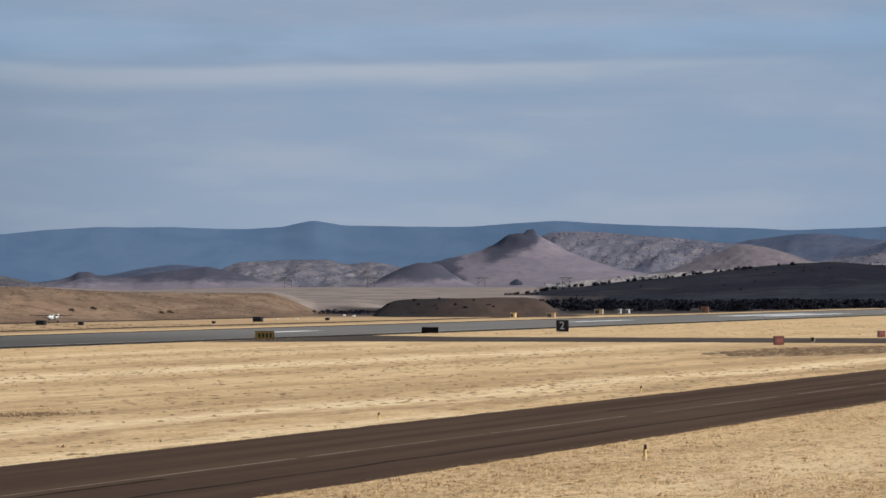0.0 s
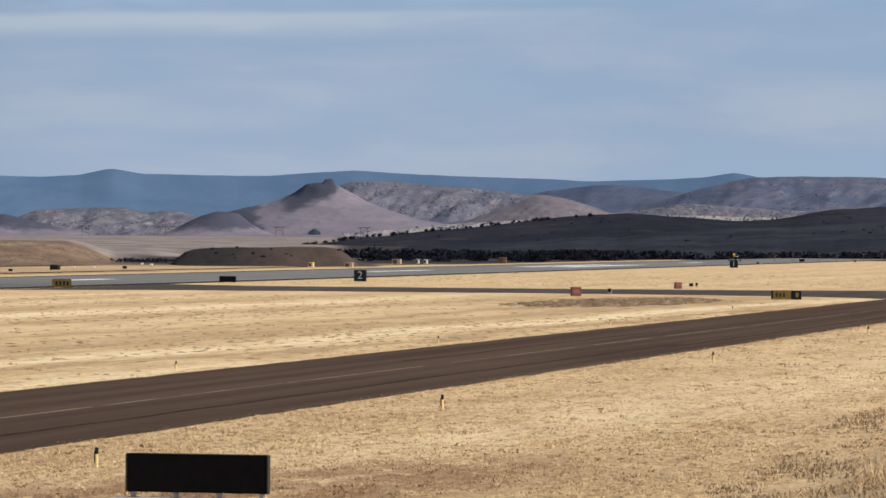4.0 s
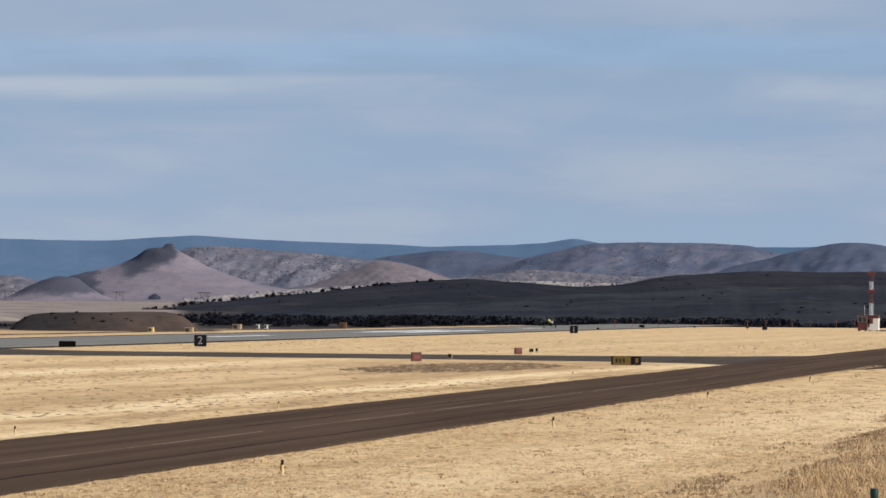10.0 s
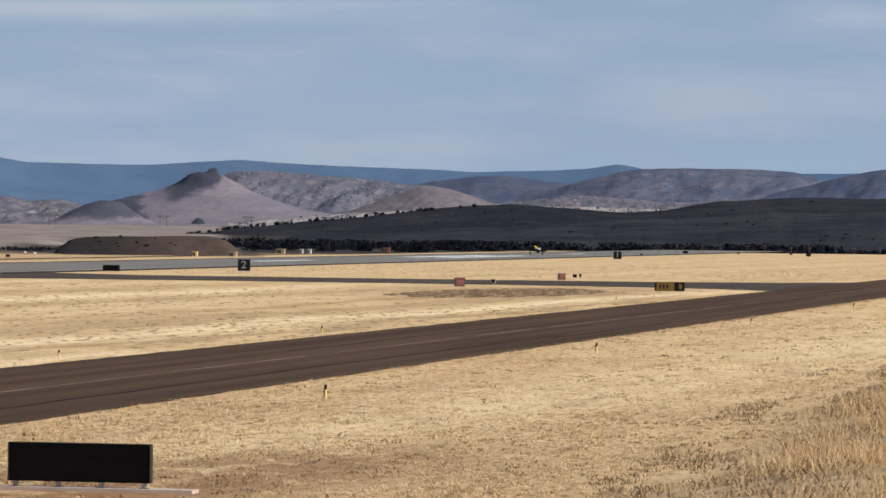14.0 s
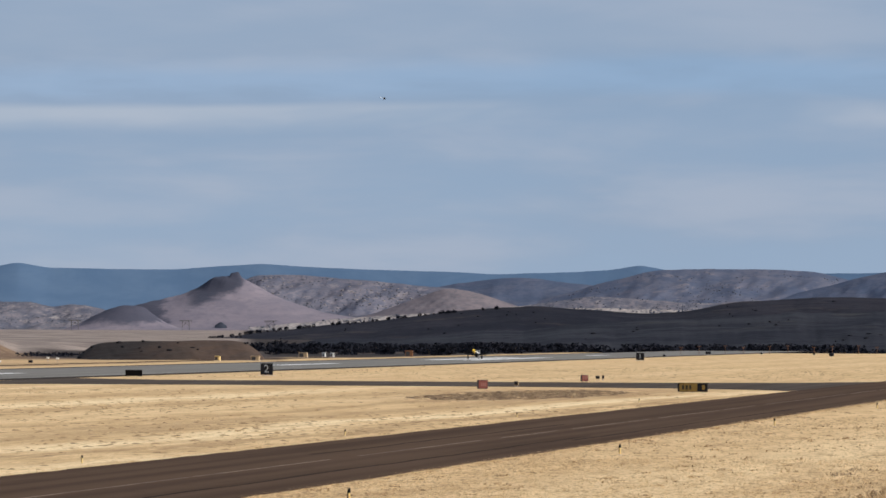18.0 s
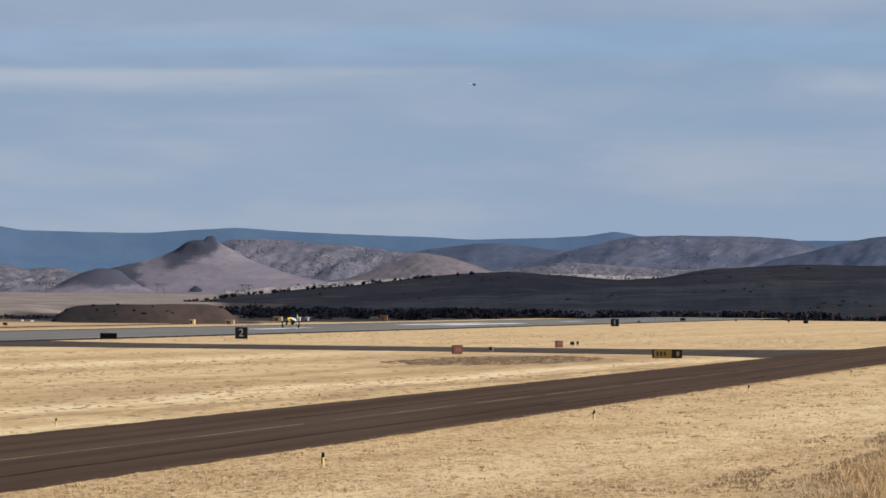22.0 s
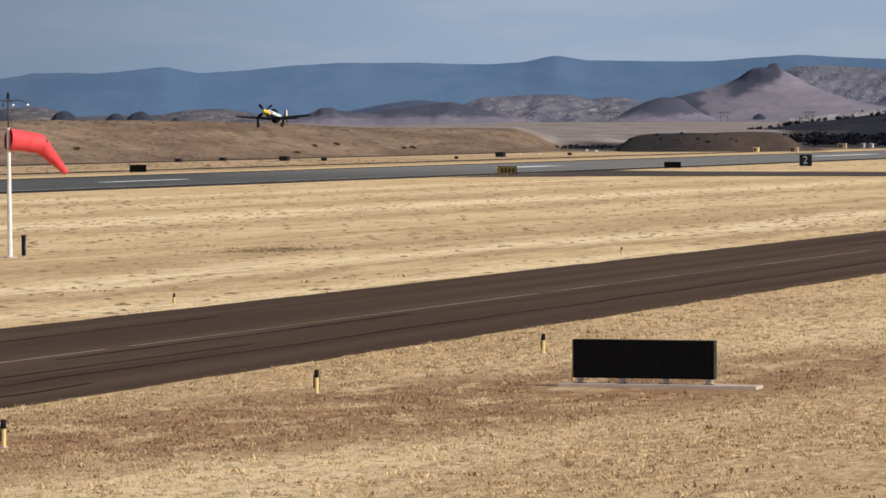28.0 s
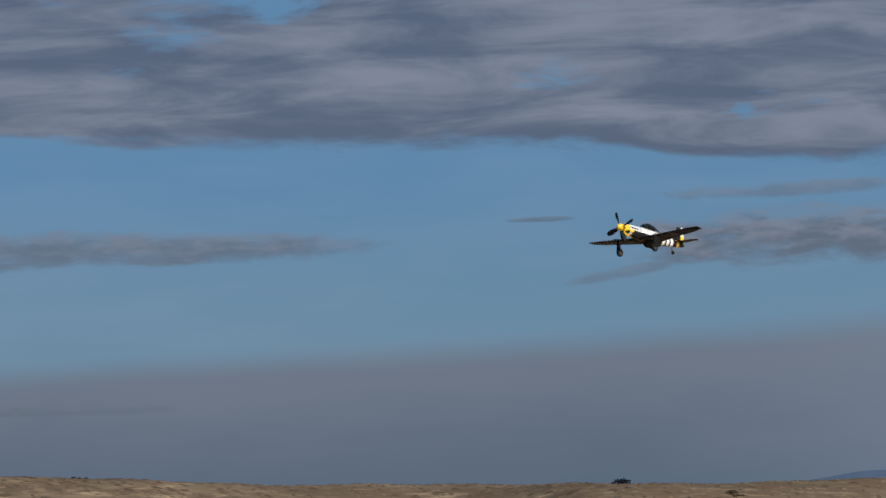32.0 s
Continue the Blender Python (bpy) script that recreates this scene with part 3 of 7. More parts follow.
def tussock(a, b, c):
    """Dry grass heads whose tone varies from tuft to tuft."""
    def build(gr, place):
        isle = gr.add("ShaderNodeNewGeometry").outputs["Random Per Island"]
        col = gr.mix(gr.ramp(isle, 0.0, 0.45), a, b)
        col = gr.mix(gr.ramp(isle, 0.55, 1.0), col, c)
        return gr.mix(gr.ramp(gr.noise(place, 6.0, 3.0), 0.45, 0.7, 0.0, 0.4), col, a)
    return build


M["field_tuft"] = surface("field_tussock_straw", tussock((0.20, 0.128, 0.068), (0.36, 0.245, 0.13), (0.60, 0.43, 0.245)), 0.95)
M["verge_tuft"] = surface("verge_tussock_straw", tussock((0.11, 0.070, 0.042), (0.20, 0.132, 0.078), (0.40, 0.285, 0.165)), 0.95)
M["hill_tuft"] = surface("hill_tussock_straw", tussock((0.070, 0.050, 0.035), (0.105, 0.078, 0.052), (0.19, 0.142, 0.092)), 0.95)
M["turf"] = surface("dry_turf_blades", turf_color, 0.9)
M["weed"] = surface("tall_weed_blades", blade_color((0.88, 0.67, 0.40), (0.42, 0.275, 0.145), (0.62, 0.40, 0.205)), 0.9)
M["dead_weed"] = surface("dead_weed_blades", blade_color((0.50, 0.375, 0.235), (0.23, 0.165, 0.108), (0.34, 0.23, 0.135)), 0.9)
M["scrub_weed"] = surface("grey_weed_blades", blade_color((0.62, 0.455, 0.27), (0.28, 0.192, 0.112), (0.45, 0.295, 0.16)), 0.9)


# ---- geometry helpers ----
def mesh_of(name, verts, faces, material=None, smooth=False):
    me = bpy.data.meshes.new(name)
    me.from_pydata([tuple(v) for v in verts], [], [tuple(q) for q in faces])
    if material:
        me.materials.append(material)
    if smooth:
        me.polygons.foreach_set("use_smooth", [True] * len(me.polygons))
    me.update()
    return me


def part(name, bm, material, parent, label=""):
    """Links a bmesh as one mesh object under a thing or a part."""
    me = bpy.data.meshes.new(name)
    bm.to_mesh(me)
    bm.free()
    me.materials.append(material)
    ob = new(name, me)
    ob.parent = parent
    return tagged(ob, label)


def box(bm, x0, x1, y0, y1, z0, z1, bevel=0.0):
    r = bmesh.ops.create_cube(bm, size=1.0)
    for v in r["verts"]:
        v.co = Vector((x0 + (v.co.x + 0.5) * (x1 - x0), y0 + (v.co.y + 0.5) * (y1 - y0), z0 + (v.co.z + 0.5) * (z1 - z0)))
    if bevel:
        edges = list({e for v in r["verts"] for e in v.link_edges})
        bmesh.ops.bevel(bm, geom=edges, offset=bevel, segments=2, affect="EDGES", profile=0.5)
    return bm


def boxed(*size, bevel=0.0):
    return box(bmesh.new(), *size, bevel=bevel)


def rod(bm, a, b, r0, r1=None, sides=10):
    """A tapered round bar from a to b."""
    a, b = Vector(a), Vector(b)
    r1 = r0 if r1 is None else r1
    turn = (b - a).to_track_quat("Z", "Y").to_matrix()
    rings = []
    for p, r in ((a, r0), (b, r1)):
        rings.append([bm.verts.new(p + turn @ Vector((r * math.cos(k * math.tau / sides), r * math.sin(k * math.tau / sides), 0))) for k in range(sides)])
    for k in range(sides):
        bm.faces.new((rings[0][k], rings[0][(k + 1) % sides], rings[1][(k + 1) % sides], rings[1][k]))
    bm.faces.new(rings[0][::-1])
    bm.faces.new(rings[1])
    return bm


def loft(bm, rings, closed=True, caps=True):
    """Skins rings of equal length."""
    made = [[bm.verts.new(p) for p in ring] for ring in rings]
    n = len(made[0])
    for a, b in zip(made, made[1:]):
        for k in range(n if closed else n - 1):
            bm.faces.new((a[k], a[(k + 1) % n], b[(k + 1) % n], b[k]))
    if caps:
        bm.faces.new(made[0][::-1])
        bm.faces.new(made[-1])
    for q in bm.faces:
        q.smooth = True
    bmesh.ops.recalc_face_normals(bm, faces=bm.faces)
    return bm


def thing(name, label, category, m=None, group="", kind=""):
    ob = new(name)
    ob.empty_display_size = 0.2
    if m is not None:
        ob.matrix_world = m
    return tagged(ob, label, category, group, kind)


def smooth01(a, b, v):
    t = np.clip((v - a) / (b - a), 0, 1)
    return t * t * (3 - 2 * t)


def wave(x, y, seed, octaves=4):
    """Smooth pseudo-random relief from sums of sines, about -1 to 1."""
    rng = np.random.RandomState(seed)
    total, amp, k = 0.0, 1.0, 1.0
    for _ in range(octaves):
        for _ in range(3):
            a = rng.uniform(0, math.tau)
            total = total + amp / 3 * np.sin(k * (x * math.cos(a) + y * math.sin(a)) * rng.uniform(0.7, 1.3) + rng.uniform(0, math.tau))
        amp, k = amp * 0.5, k * 2.1
    return total


# ---- terrain ----
def bank_toe(x):
    return np.clip(10.5 + 0.035 * x, 8.0, 17.0) + 0.7 * np.sin(x * 0.21 + 1.0) * np.sin(x * 0.083)


RISE = 0.14
CREST_H = (16.2, 16.3, 16.6, 16.82, 17.03, 17.6, 18.8, 19.74, 20.45, 21.0, 22.0, 23.2, 23.9, 24.4, 24.6, 24.9, 25.1, 25.45, 25.95, 26.4, 26.87, 27.9, 29.2, 30.8, 32.6, 34.0, 36.2, 37.2, 38.3, 39.2, 40.1, 40.5, 41.9, 43.3, 60.0)
CREST_E = (-0.42, -0.41, -0.275, -0.168, -0.098, -0.09, -0.09, -0.03, -0.01, 0.01, 0.03, 0.03, 0.0, -0.055, -0.105, -0.155, -0.16, -0.095, 0.042, 0.17, 0.245, 0.295, 0.31, 0.315, 0.265, 0.255, 0.305, 0.325, 0.352, 0.375, 0.39, 0.42, 0.52, 0.57, 0.6)


def foot(h):
    """How far off the berm and hill begin, by heading."""
    return 246 / np.maximum(np.sin(np.radians(np.clip(h, 12, 80))), 0.05) * (1 + 0.13 * smooth01(35, 38, h))


def ground_z(x, y):
    """Height of the ground: flat airfield, bank under the camera, berm and hill beyond the far road, rising plain."""
    x, y = np.asarray(x, float), np.asarray(y, float)
    d, h = np.hypot(x, y), np.degrees(np.arctan2(y, x))
    z = (np.clip((bank_toe(x) - y) * 0.15, 0, 2.4) + 2.6 * smooth01(3.5, -1.5, y)) * smooth01(330, 250, x)
    rough = np.clip((bank_toe(x) - y) * 0.2, 0, 1)
    z = z + rough * 0.12 * wave(x * 0.8, y * 0.8, 5)
    # berm and hill, which begin behind the far service road
    d0 = foot(h)
    crest = 5.7 + d0 * (1 + RISE) * np.tan(np.radians(np.interp(h, CREST_H, CREST_E)))
    crest = np.maximum(crest, 0) + 0.10 * smooth01(16.8, 18.5, h) * wave(h * 4.0, h * 0.3, 3, 4)
    up = smooth01(0, 1, (d - d0) / (d0 * RISE)) ** 0.85
    flank = smooth01(0.03, 0.4, up) * smooth01(1.0, 0.75, up)
    tall = np.clip(crest / 7.0, 0, 1.2)
    gully = 0.55 * wave(x * 0.03, y * 0.05, 21, 5) * flank * tall
    gully = gully - 0.34 * np.abs(wave(h * 2.2 + 0.02 * d, d * 0.02, 23, 4)) * smooth01(0.02, 0.35, up) * smooth01(1.0, 0.55, up) * tall
    gully = gully + 0.07 * wave(h * 12.0, d * 0.06, 25, 4) * flank * tall
    down = smooth01(1500, 2000, d)
    side = smooth01(16.2, 16.4, h) * smooth01(75, 65, h)
    z = z + side * (crest * up + gully) * (1 - down)
    # hollow beyond the runway's end, where trees stand
    z = z - 3.0 * smooth01(1190, 1290, d) * smooth01(2000, 1600, d) * smooth01(16.2, 15.2, h)
    # far plain climbs a little towards the mountains
    z = z + 4.5 * smooth01(1500, 3900, d) * smooth01(20, 17, h)
    return z


def build_ground():
    fine = np.concatenate([np.arange(2.0, 16.0, 0.16), np.arange(16.0, 46.01, 0.06)])
    heads = np.concatenate([np.arange(-180, 2.0, 6.0), fine, np.arange(50.0, 180.0, 6.0)])
    radii = np.concatenate([np.geomspace(1.5, 240, 110), np.arange(244, 640, 4.0), np.arange(644, 1010, 7.0), np.geomspace(1030, 4960, 40)])
    hr, rr = np.meshgrid(np.radians(heads), radii)
    x, y = rr * np.cos(hr), rr * np.sin(hr)
    z = ground_z(x, y)
    n = len(heads)
    verts = np.stack([x, y, z], -1).reshape(-1, 3)
    k = np.arange(n)
    faces = []
    for i in range(len(radii) - 1):
        a, b = i * n + k, i * n + (k + 1) % n
        faces.append(np.stack([a, a + n, b + n, b], -1))
    faces = np.concatenate(faces)
    verts = np.concatenate([verts, [[0, 0, float(ground_z(0.1, 0.0))]]])
    centre = len(verts) - 1
    faces = [tuple(q) for q in faces.tolist()] + [(centre, int(i), int((i + 1) % n)) for i in range(n)]
    me = mesh_of("ground", verts, faces, M["ground"], True)
    xs, ys = verts[:, 0], verts[:, 1]
    d, h = np.hypot(xs, ys), np.degrees(np.arctan2(ys, xs))
    bank_w = smooth01(-0.9, -3.6, ys - bank_toe(xs) - 1.2 * wave(xs * 0.3, ys * 0.3, 8)) * smooth01(360, 280, xs)
    d0 = foot(h)
    hill_w = np.maximum(smooth01(0.945, 0.985, d / d0) * smooth01(16.0, 17.0, h), np.where(h > 13.2, smooth01(790, 870, d), smooth01(1170, 1270, d)))
    soil_w = 1.2 * np.exp(-(((xs - 398) / 34) ** 2 + ((ys - 70 - 0.04 * (xs - 398)) / 8.0) ** 2))
    tags = me.attributes.new("zone", "FLOAT_COLOR", "POINT")
    rgba = np.ones((len(xs), 4), np.float32)
    rgba[:, 0], rgba[:, 1], rgba[:, 2] = np.clip(bank_w, 0, 1), np.clip(hill_w, 0, 1), np.clip(soil_w, 0, 1)
    rgba[:, 3] = smooth01(1.17, 1.27, d / d0) * smooth01(23.8, 22.8, h) * smooth01(12, 13, h)
    rgba[:, 3] = np.maximum(rgba[:, 3], smooth01(16.32, 16.22, h) * smooth01(880, 960, d) * smooth01(12, 13, h))
    tags.data.foreach_set("color", rgba.ravel())
    return tagged(new("ground", me), "dry straw-coloured grassland running out to hills", "ground", kind="structure")


ground = build_ground()


def slab(name, outline, z, material, label, category, thick=0.05, parent=None):
    """A paved sheet from its outline, a few centimetres thick."""
    bm = bmesh.new()
    low = [bm.verts.new((px, py, z - thick)) for px, py in outline]
    top = [bm.verts.new((px, py, z)) for px, py in outline]
    bm.faces.new(top)
    for k in range(len(top)):
        j = (k + 1) % len(top)
        bm.faces.new((low[k], low[j], top[j], top[k]))
    bmesh.ops.recalc_face_normals(bm, faces=bm.faces)
    if parent is not None:
        return part(name, bm, material, parent, label)
    me = bpy.data.meshes.new(name)
    bm.to_mesh(me)
    bm.free()
    me.materials.append(material)
    return tagged(new(name, me), label, category, kind="structure")


def strip(x0, x1, y0, y1, step=6.0, ragged=0.0, seed=0):
    """The outline of a strip along X, its long sides slightly uneven."""
    rng = random.Random(seed)
    xs = np.arange(x0, x1 + 0.1, step)
    return [(float(v), y0 + rng.uniform(-ragged, ragged)) for v in xs] + [(float(v), y1 + rng.uniform(-ragged, ragged)) for v in xs[::-1]]


taxiway = slab("taxiway", strip(-60, 1000, 36.0, 49.9, 3.0, 0.12, 2), 0.03, M["taxi"], "long brown weathered asphalt taxiway", "taxiway")
slab("connector_taxiway", [(425, 49.5), (434, 54), (441, 62), (447, 80), (449, 110), (447, 128), (438, 141.4), (500, 141.4), (489, 128), (486, 100), (487, 72), (494, 58), (508, 49.5)], 0.026, M["link"], "short brown asphalt taxiway between the runway and the long taxiway", "taxiway")
slab("apron_taxiway", [(395, 36.4), (414, 33), (424, 26), (428, 10), (430, -30), (520, -30), (522, 12), (530, 26), (560, 36.4)], 0.026, M["taxi"], "brown asphalt taxiway turning off beside the bank", "taxiway")
apron = slab("apron", [(436, 24.5), (520, 28), (522, -20), (436, -20)], 0.034, M["apron"], "pale worn concrete apron patch", "apron")


def near_edge(x):
    return float(np.interp(x, (200, 330, 450, 550), (148.6, 145.5, 142.6, 141.2)))


RUN_X = [-150 + 20 * k for k in range(72)]
runway = slab("runway", [(x, near_edge(x) + 4.1) for x in RUN_X] + [(x, 178.6) for x in RUN_X[::-1]], 0.04, M["runway"], "grey asphalt runway with worn white stripes", "runway")
slab("runway_shoulder_near", [(x, near_edge(x)) for x in RUN_X] + [(x, near_edge(x) + 4.0) for x in RUN_X[::-1]], 0.032, M["shoulder"], "dark asphalt runway shoulder", "shoulder")
slab("runway_shoulder_far", strip(-150, 1270, 178.7, 181.8, 20.0, 0.15, 5), 0.032, M["shoulder"], "dark asphalt runway shoulder", "shoulder")
slab("exit_stub", [(322, 181.9), (350, 181.9), (366, 192), (372, 196.6), (372, 201.4), (352, 201.4), (340, 195)], 0.031, M["stub"], "dark asphalt stub leading off the runway", "taxiway")
slab("service_road", strip(-150, 900, 197.0, 201.0, 20.0, 0.3, 6), 0.03, M["road"], "narrow dark gravel service road", "road")
slab("perimeter_road", strip(-100, 800, 238.0, 242.5, 20.0, 0.3, 7), 0.03, M["road"], "dark gravel road along the foot of the hill", "road")

# painted stripes, widened past 450 m to add glint, and sealed cracks, raised on the paving
for x0, x1 in ((40, 62), (143, 165), (246, 268), (398, 420), (528, 560), (692, 740), (1000, 1030)):
    slab("centreline_stripe", strip(x0, x1, 162.9 - (0.6 if x0 < 450 else 1.3), 162.9 + (0.6 if x0 < 450 else 1.3), 11.0), 0.046, M["white_paint"], "", "", 0.004, runway)
slab("edge_line", [(x, near_edge(x) + 4.6) for x in RUN_X] + [(x, near_edge(x) + 5.0) for x in RUN_X[::-1]], 0.046, M["edge_paint"], "", "", 0.004, runway)
# white strips that paint in the glare over the far markings
for y in (158.8, 166.0):
    slab("aiming_glare", strip(832, 918, y - 2.0, y + 2.0, 43.0), 0.047, M["white_paint"], "", "", 0.004, runway)
for k in range(30):
    x0 = -40 + k * 30 + 4 * math.sin(k * 2.3)
    slab("centre_line", strip(x0, x0 + 30.0 + 4 * (math.sin((k + 1) * 2.3) - math.sin(k * 2.3)) - 0.03, 42.76, 42.88, 6.0, 0.012, k), 0.036, M["line_paint"], "", "", 0.004, taxiway)
rng = random.Random(31)
for y, x0, x1 in ((38.95, 50, 240), (40.1, 88, 112), (41.9, 100, 128), (46.8, 104, 126), (38.2, 230, 330), (45.2, 200, 270), (37.4, 64, 92)):
    pts, x = [], x0
    while x < x1:
        pts.append((x, y + rng.uniform(-0.12, 0.12)))
        x += rng.uniform(3, 7)
    slab("sealed_crack", pts + [(px, py + rng.uniform(0.12, 0.24)) for px, py in pts[::-1]], 0.036, M["seal"], "", "", 0.004, taxiway)


# ---- mountains and ridges ----
def mountain(name, label, dist, depth, crest, base, material, relief=0.02, seed=1, step=0.05, rows=26, falloff=1.0, folds=0.2, blur=0.045, fold_k=1.0):
    """A range as a relief. crest: (heading, elevation) of its tops and saddles in degrees as seen from the bank; base: the elevation of its foot."""
    crest = sorted(crest)
    h = np.arange(crest[0][0], crest[-1][0], step)
    ch, ce = [c[0] for c in crest], [c[1] for c in crest]
    el = np.zeros_like(h)
    for shift in (-2, -1, 0, 1, 2):
        el += np.interp(h + shift * blur, ch, ce) / 5
    el = np.maximum(el, base)
    fade = smooth01(0, 0.08, el - base)
    el = el + relief * fade * wave(h * 5.0, h * 0, seed, 5)
    hh, vv = np.meshgrid(h, np.linspace(0, 1, rows))
    e2 = np.broadcast_to(el, hh.shape)
    fold = wave((hh * 2.4 + vv * 2.0) * fold_k, (vv * 7.0 + hh) * fold_k ** 0.3, seed + 7, 5) * vv * (1 - vv) * folds
    ee = base - 0.05 * (1 - vv) + (e2 - base) * np.clip(vv ** falloff + fold, 0, 1.0)
    d = dist - depth * (1 - vv) + depth * min(0.12, folds * 0.5) * wave(hh * 4.0, vv * 4.0, seed + 9, 4) * (1 - vv)
    a = np.radians(hh)
    front = np.stack([d * np.cos(a), d * np.sin(a), EYE + d * np.tan(np.radians(ee))], -1).reshape(-1, 3)
    ab = np.radians(h)
    db = min(dist + depth * 0.35, 4985)
    behind = np.stack([db * np.cos(ab), db * np.sin(ab), np.full_like(h, EYE + dist * math.tan(radians(base - 0.1)))], -1)
    n = len(h)
    verts = np.concatenate([front, front[-n:], behind])
    k = np.arange(n - 1)
    faces = np.concatenate([np.stack([i * n + k + 1, i * n + k, (i + 1) * n + k, (i + 1) * n + k + 1], -1) for i in range(rows + 1) if i != rows - 1])
    ob = new(name, mesh_of(name, verts, faces.tolist(), material, True))
    SURFACE[name] = front.reshape(rows, n, 3)
    return tagged(ob, label, "mountain", kind="structure")


def speckle(name, label, hill, count, radius, tall, material, seed, low=0.05, high=0.97, gather=0.4, heads=None):
    """Bushes, trees or boulders strewn in drifts over a hill's near face, as one mesh of low uneven mounds."""
    rng = np.random.RandomState(seed)
    grid = SURFACE[hill]
    m, n, _ = grid.shape
    i, j = rng.uniform(low, high, count * 3) * (m - 1), rng.uniform(0, n - 1.001, count * 3)
    i0, j0 = np.minimum(i.astype(int), m - 2), j.astype(int)
    fi, fj = (i - i0)[:, None], (j - j0)[:, None]
    p = (grid[i0, j0] * (1 - fi) + grid[i0 + 1, j0] * fi) * (1 - fj) + (grid[i0, j0 + 1] * (1 - fi) + grid[i0 + 1, j0 + 1] * fi) * fj
    ok = wave(p[:, 1] * 0.05, p[:, 2] * 0.28, seed + 1, 4) > rng.normal(gather, 0.35, len(p))
    if heads:
        hd = np.degrees(np.arctan2(p[:, 1], p[:, 0]))
        ok &= (hd > heads[0]) & (hd < heads[1])
    p = p[ok][:count]
    k = len(p)
    sides = 6
    r = rng.uniform(radius[0], radius[1], k) * rng.uniform(0.6, 1.2, k)
    hgt = rng.uniform(tall[0], tall[1], k)
    a = np.arange(sides) * math.tau / sides + rng.uniform(0, math.tau, k)[:, None]
    rings = []
    for share, lift in ((0.8, -0.25), (1.0, 0.4), (0.6, 0.82)):
        rr = r[:, None] * share * rng.uniform(0.8, 1.2, (k, sides))
        rings.append(np.stack([p[:, 0:1] + rr * np.cos(a), p[:, 1:2] + rr * np.sin(a), p[:, 2:3] + hgt[:, None] * (lift + rng.uniform(-0.08, 0.08, (k, sides)))], -1))
    apex = p + np.stack([rng.normal(0, 0.2, k) * r, rng.normal(0, 0.2, k) * r, hgt], -1)
    verts = np.concatenate([*rings, apex[:, None]], 1).reshape(-1, 3)
    base = (np.arange(k) * (3 * sides + 1))[:, None]
    q = np.arange(sides)
    nxt = (q + 1) % sides
    faces = []
    for ring in (0, 1):
        faces += np.stack([base + ring * sides + q, base + ring * sides + nxt, base + (ring + 1) * sides + nxt, base + (ring + 1) * sides + q], -1).reshape(-1, 4).tolist()
    faces += np.stack([base + 2 * sides + q, base + 2 * sides + nxt, np.broadcast_to(base + 3 * sides, (k, sides))], -1).reshape(-1, 3).tolist()
    return tagged(new(name, mesh_of(name, verts, faces, material, True)), label, "scrub", kind="stuff")


SURFACE = {}
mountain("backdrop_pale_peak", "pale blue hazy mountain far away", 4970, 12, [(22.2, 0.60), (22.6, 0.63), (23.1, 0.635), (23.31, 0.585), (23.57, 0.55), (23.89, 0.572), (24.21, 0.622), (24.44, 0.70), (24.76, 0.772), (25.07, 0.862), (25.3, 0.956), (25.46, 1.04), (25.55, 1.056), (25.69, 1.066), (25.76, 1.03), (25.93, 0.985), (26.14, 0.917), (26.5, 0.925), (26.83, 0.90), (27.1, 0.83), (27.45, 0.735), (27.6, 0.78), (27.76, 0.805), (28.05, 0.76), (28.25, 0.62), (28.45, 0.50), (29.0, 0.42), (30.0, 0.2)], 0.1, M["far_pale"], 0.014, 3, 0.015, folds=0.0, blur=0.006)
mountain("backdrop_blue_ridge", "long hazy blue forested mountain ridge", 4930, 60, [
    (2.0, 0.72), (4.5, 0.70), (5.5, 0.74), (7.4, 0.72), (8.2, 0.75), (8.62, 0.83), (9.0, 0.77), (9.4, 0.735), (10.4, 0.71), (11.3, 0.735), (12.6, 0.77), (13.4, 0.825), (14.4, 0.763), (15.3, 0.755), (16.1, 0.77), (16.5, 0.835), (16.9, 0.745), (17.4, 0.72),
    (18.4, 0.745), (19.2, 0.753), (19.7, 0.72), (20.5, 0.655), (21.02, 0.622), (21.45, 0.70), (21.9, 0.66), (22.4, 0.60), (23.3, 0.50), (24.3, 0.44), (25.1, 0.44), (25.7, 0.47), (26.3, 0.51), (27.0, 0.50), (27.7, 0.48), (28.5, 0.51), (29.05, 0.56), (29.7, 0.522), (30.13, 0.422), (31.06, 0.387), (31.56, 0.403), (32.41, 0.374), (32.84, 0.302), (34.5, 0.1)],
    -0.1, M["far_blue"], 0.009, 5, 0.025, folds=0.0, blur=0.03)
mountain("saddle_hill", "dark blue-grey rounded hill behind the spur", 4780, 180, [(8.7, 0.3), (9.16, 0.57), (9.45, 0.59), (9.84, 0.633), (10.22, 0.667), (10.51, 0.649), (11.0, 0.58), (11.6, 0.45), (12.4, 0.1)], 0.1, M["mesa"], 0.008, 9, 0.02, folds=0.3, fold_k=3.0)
mountain("mesa_ridge", "flat-topped pinkish mesa, its scrubby flanks painted blue for haze", 4700, 220, [(5.2, 0.2), (5.8, 0.6), (6.4, 0.745), (6.93, 0.77), (7.91, 0.775), (8.34, 0.765), (8.55, 0.735), (8.78, 0.675), (9.16, 0.58), (9.6, 0.45), (10.3, 0.25)], 0.15, M["mesa_top"], 0.008, 10, 0.02, 40, folds=0.18, fold_k=3.2)
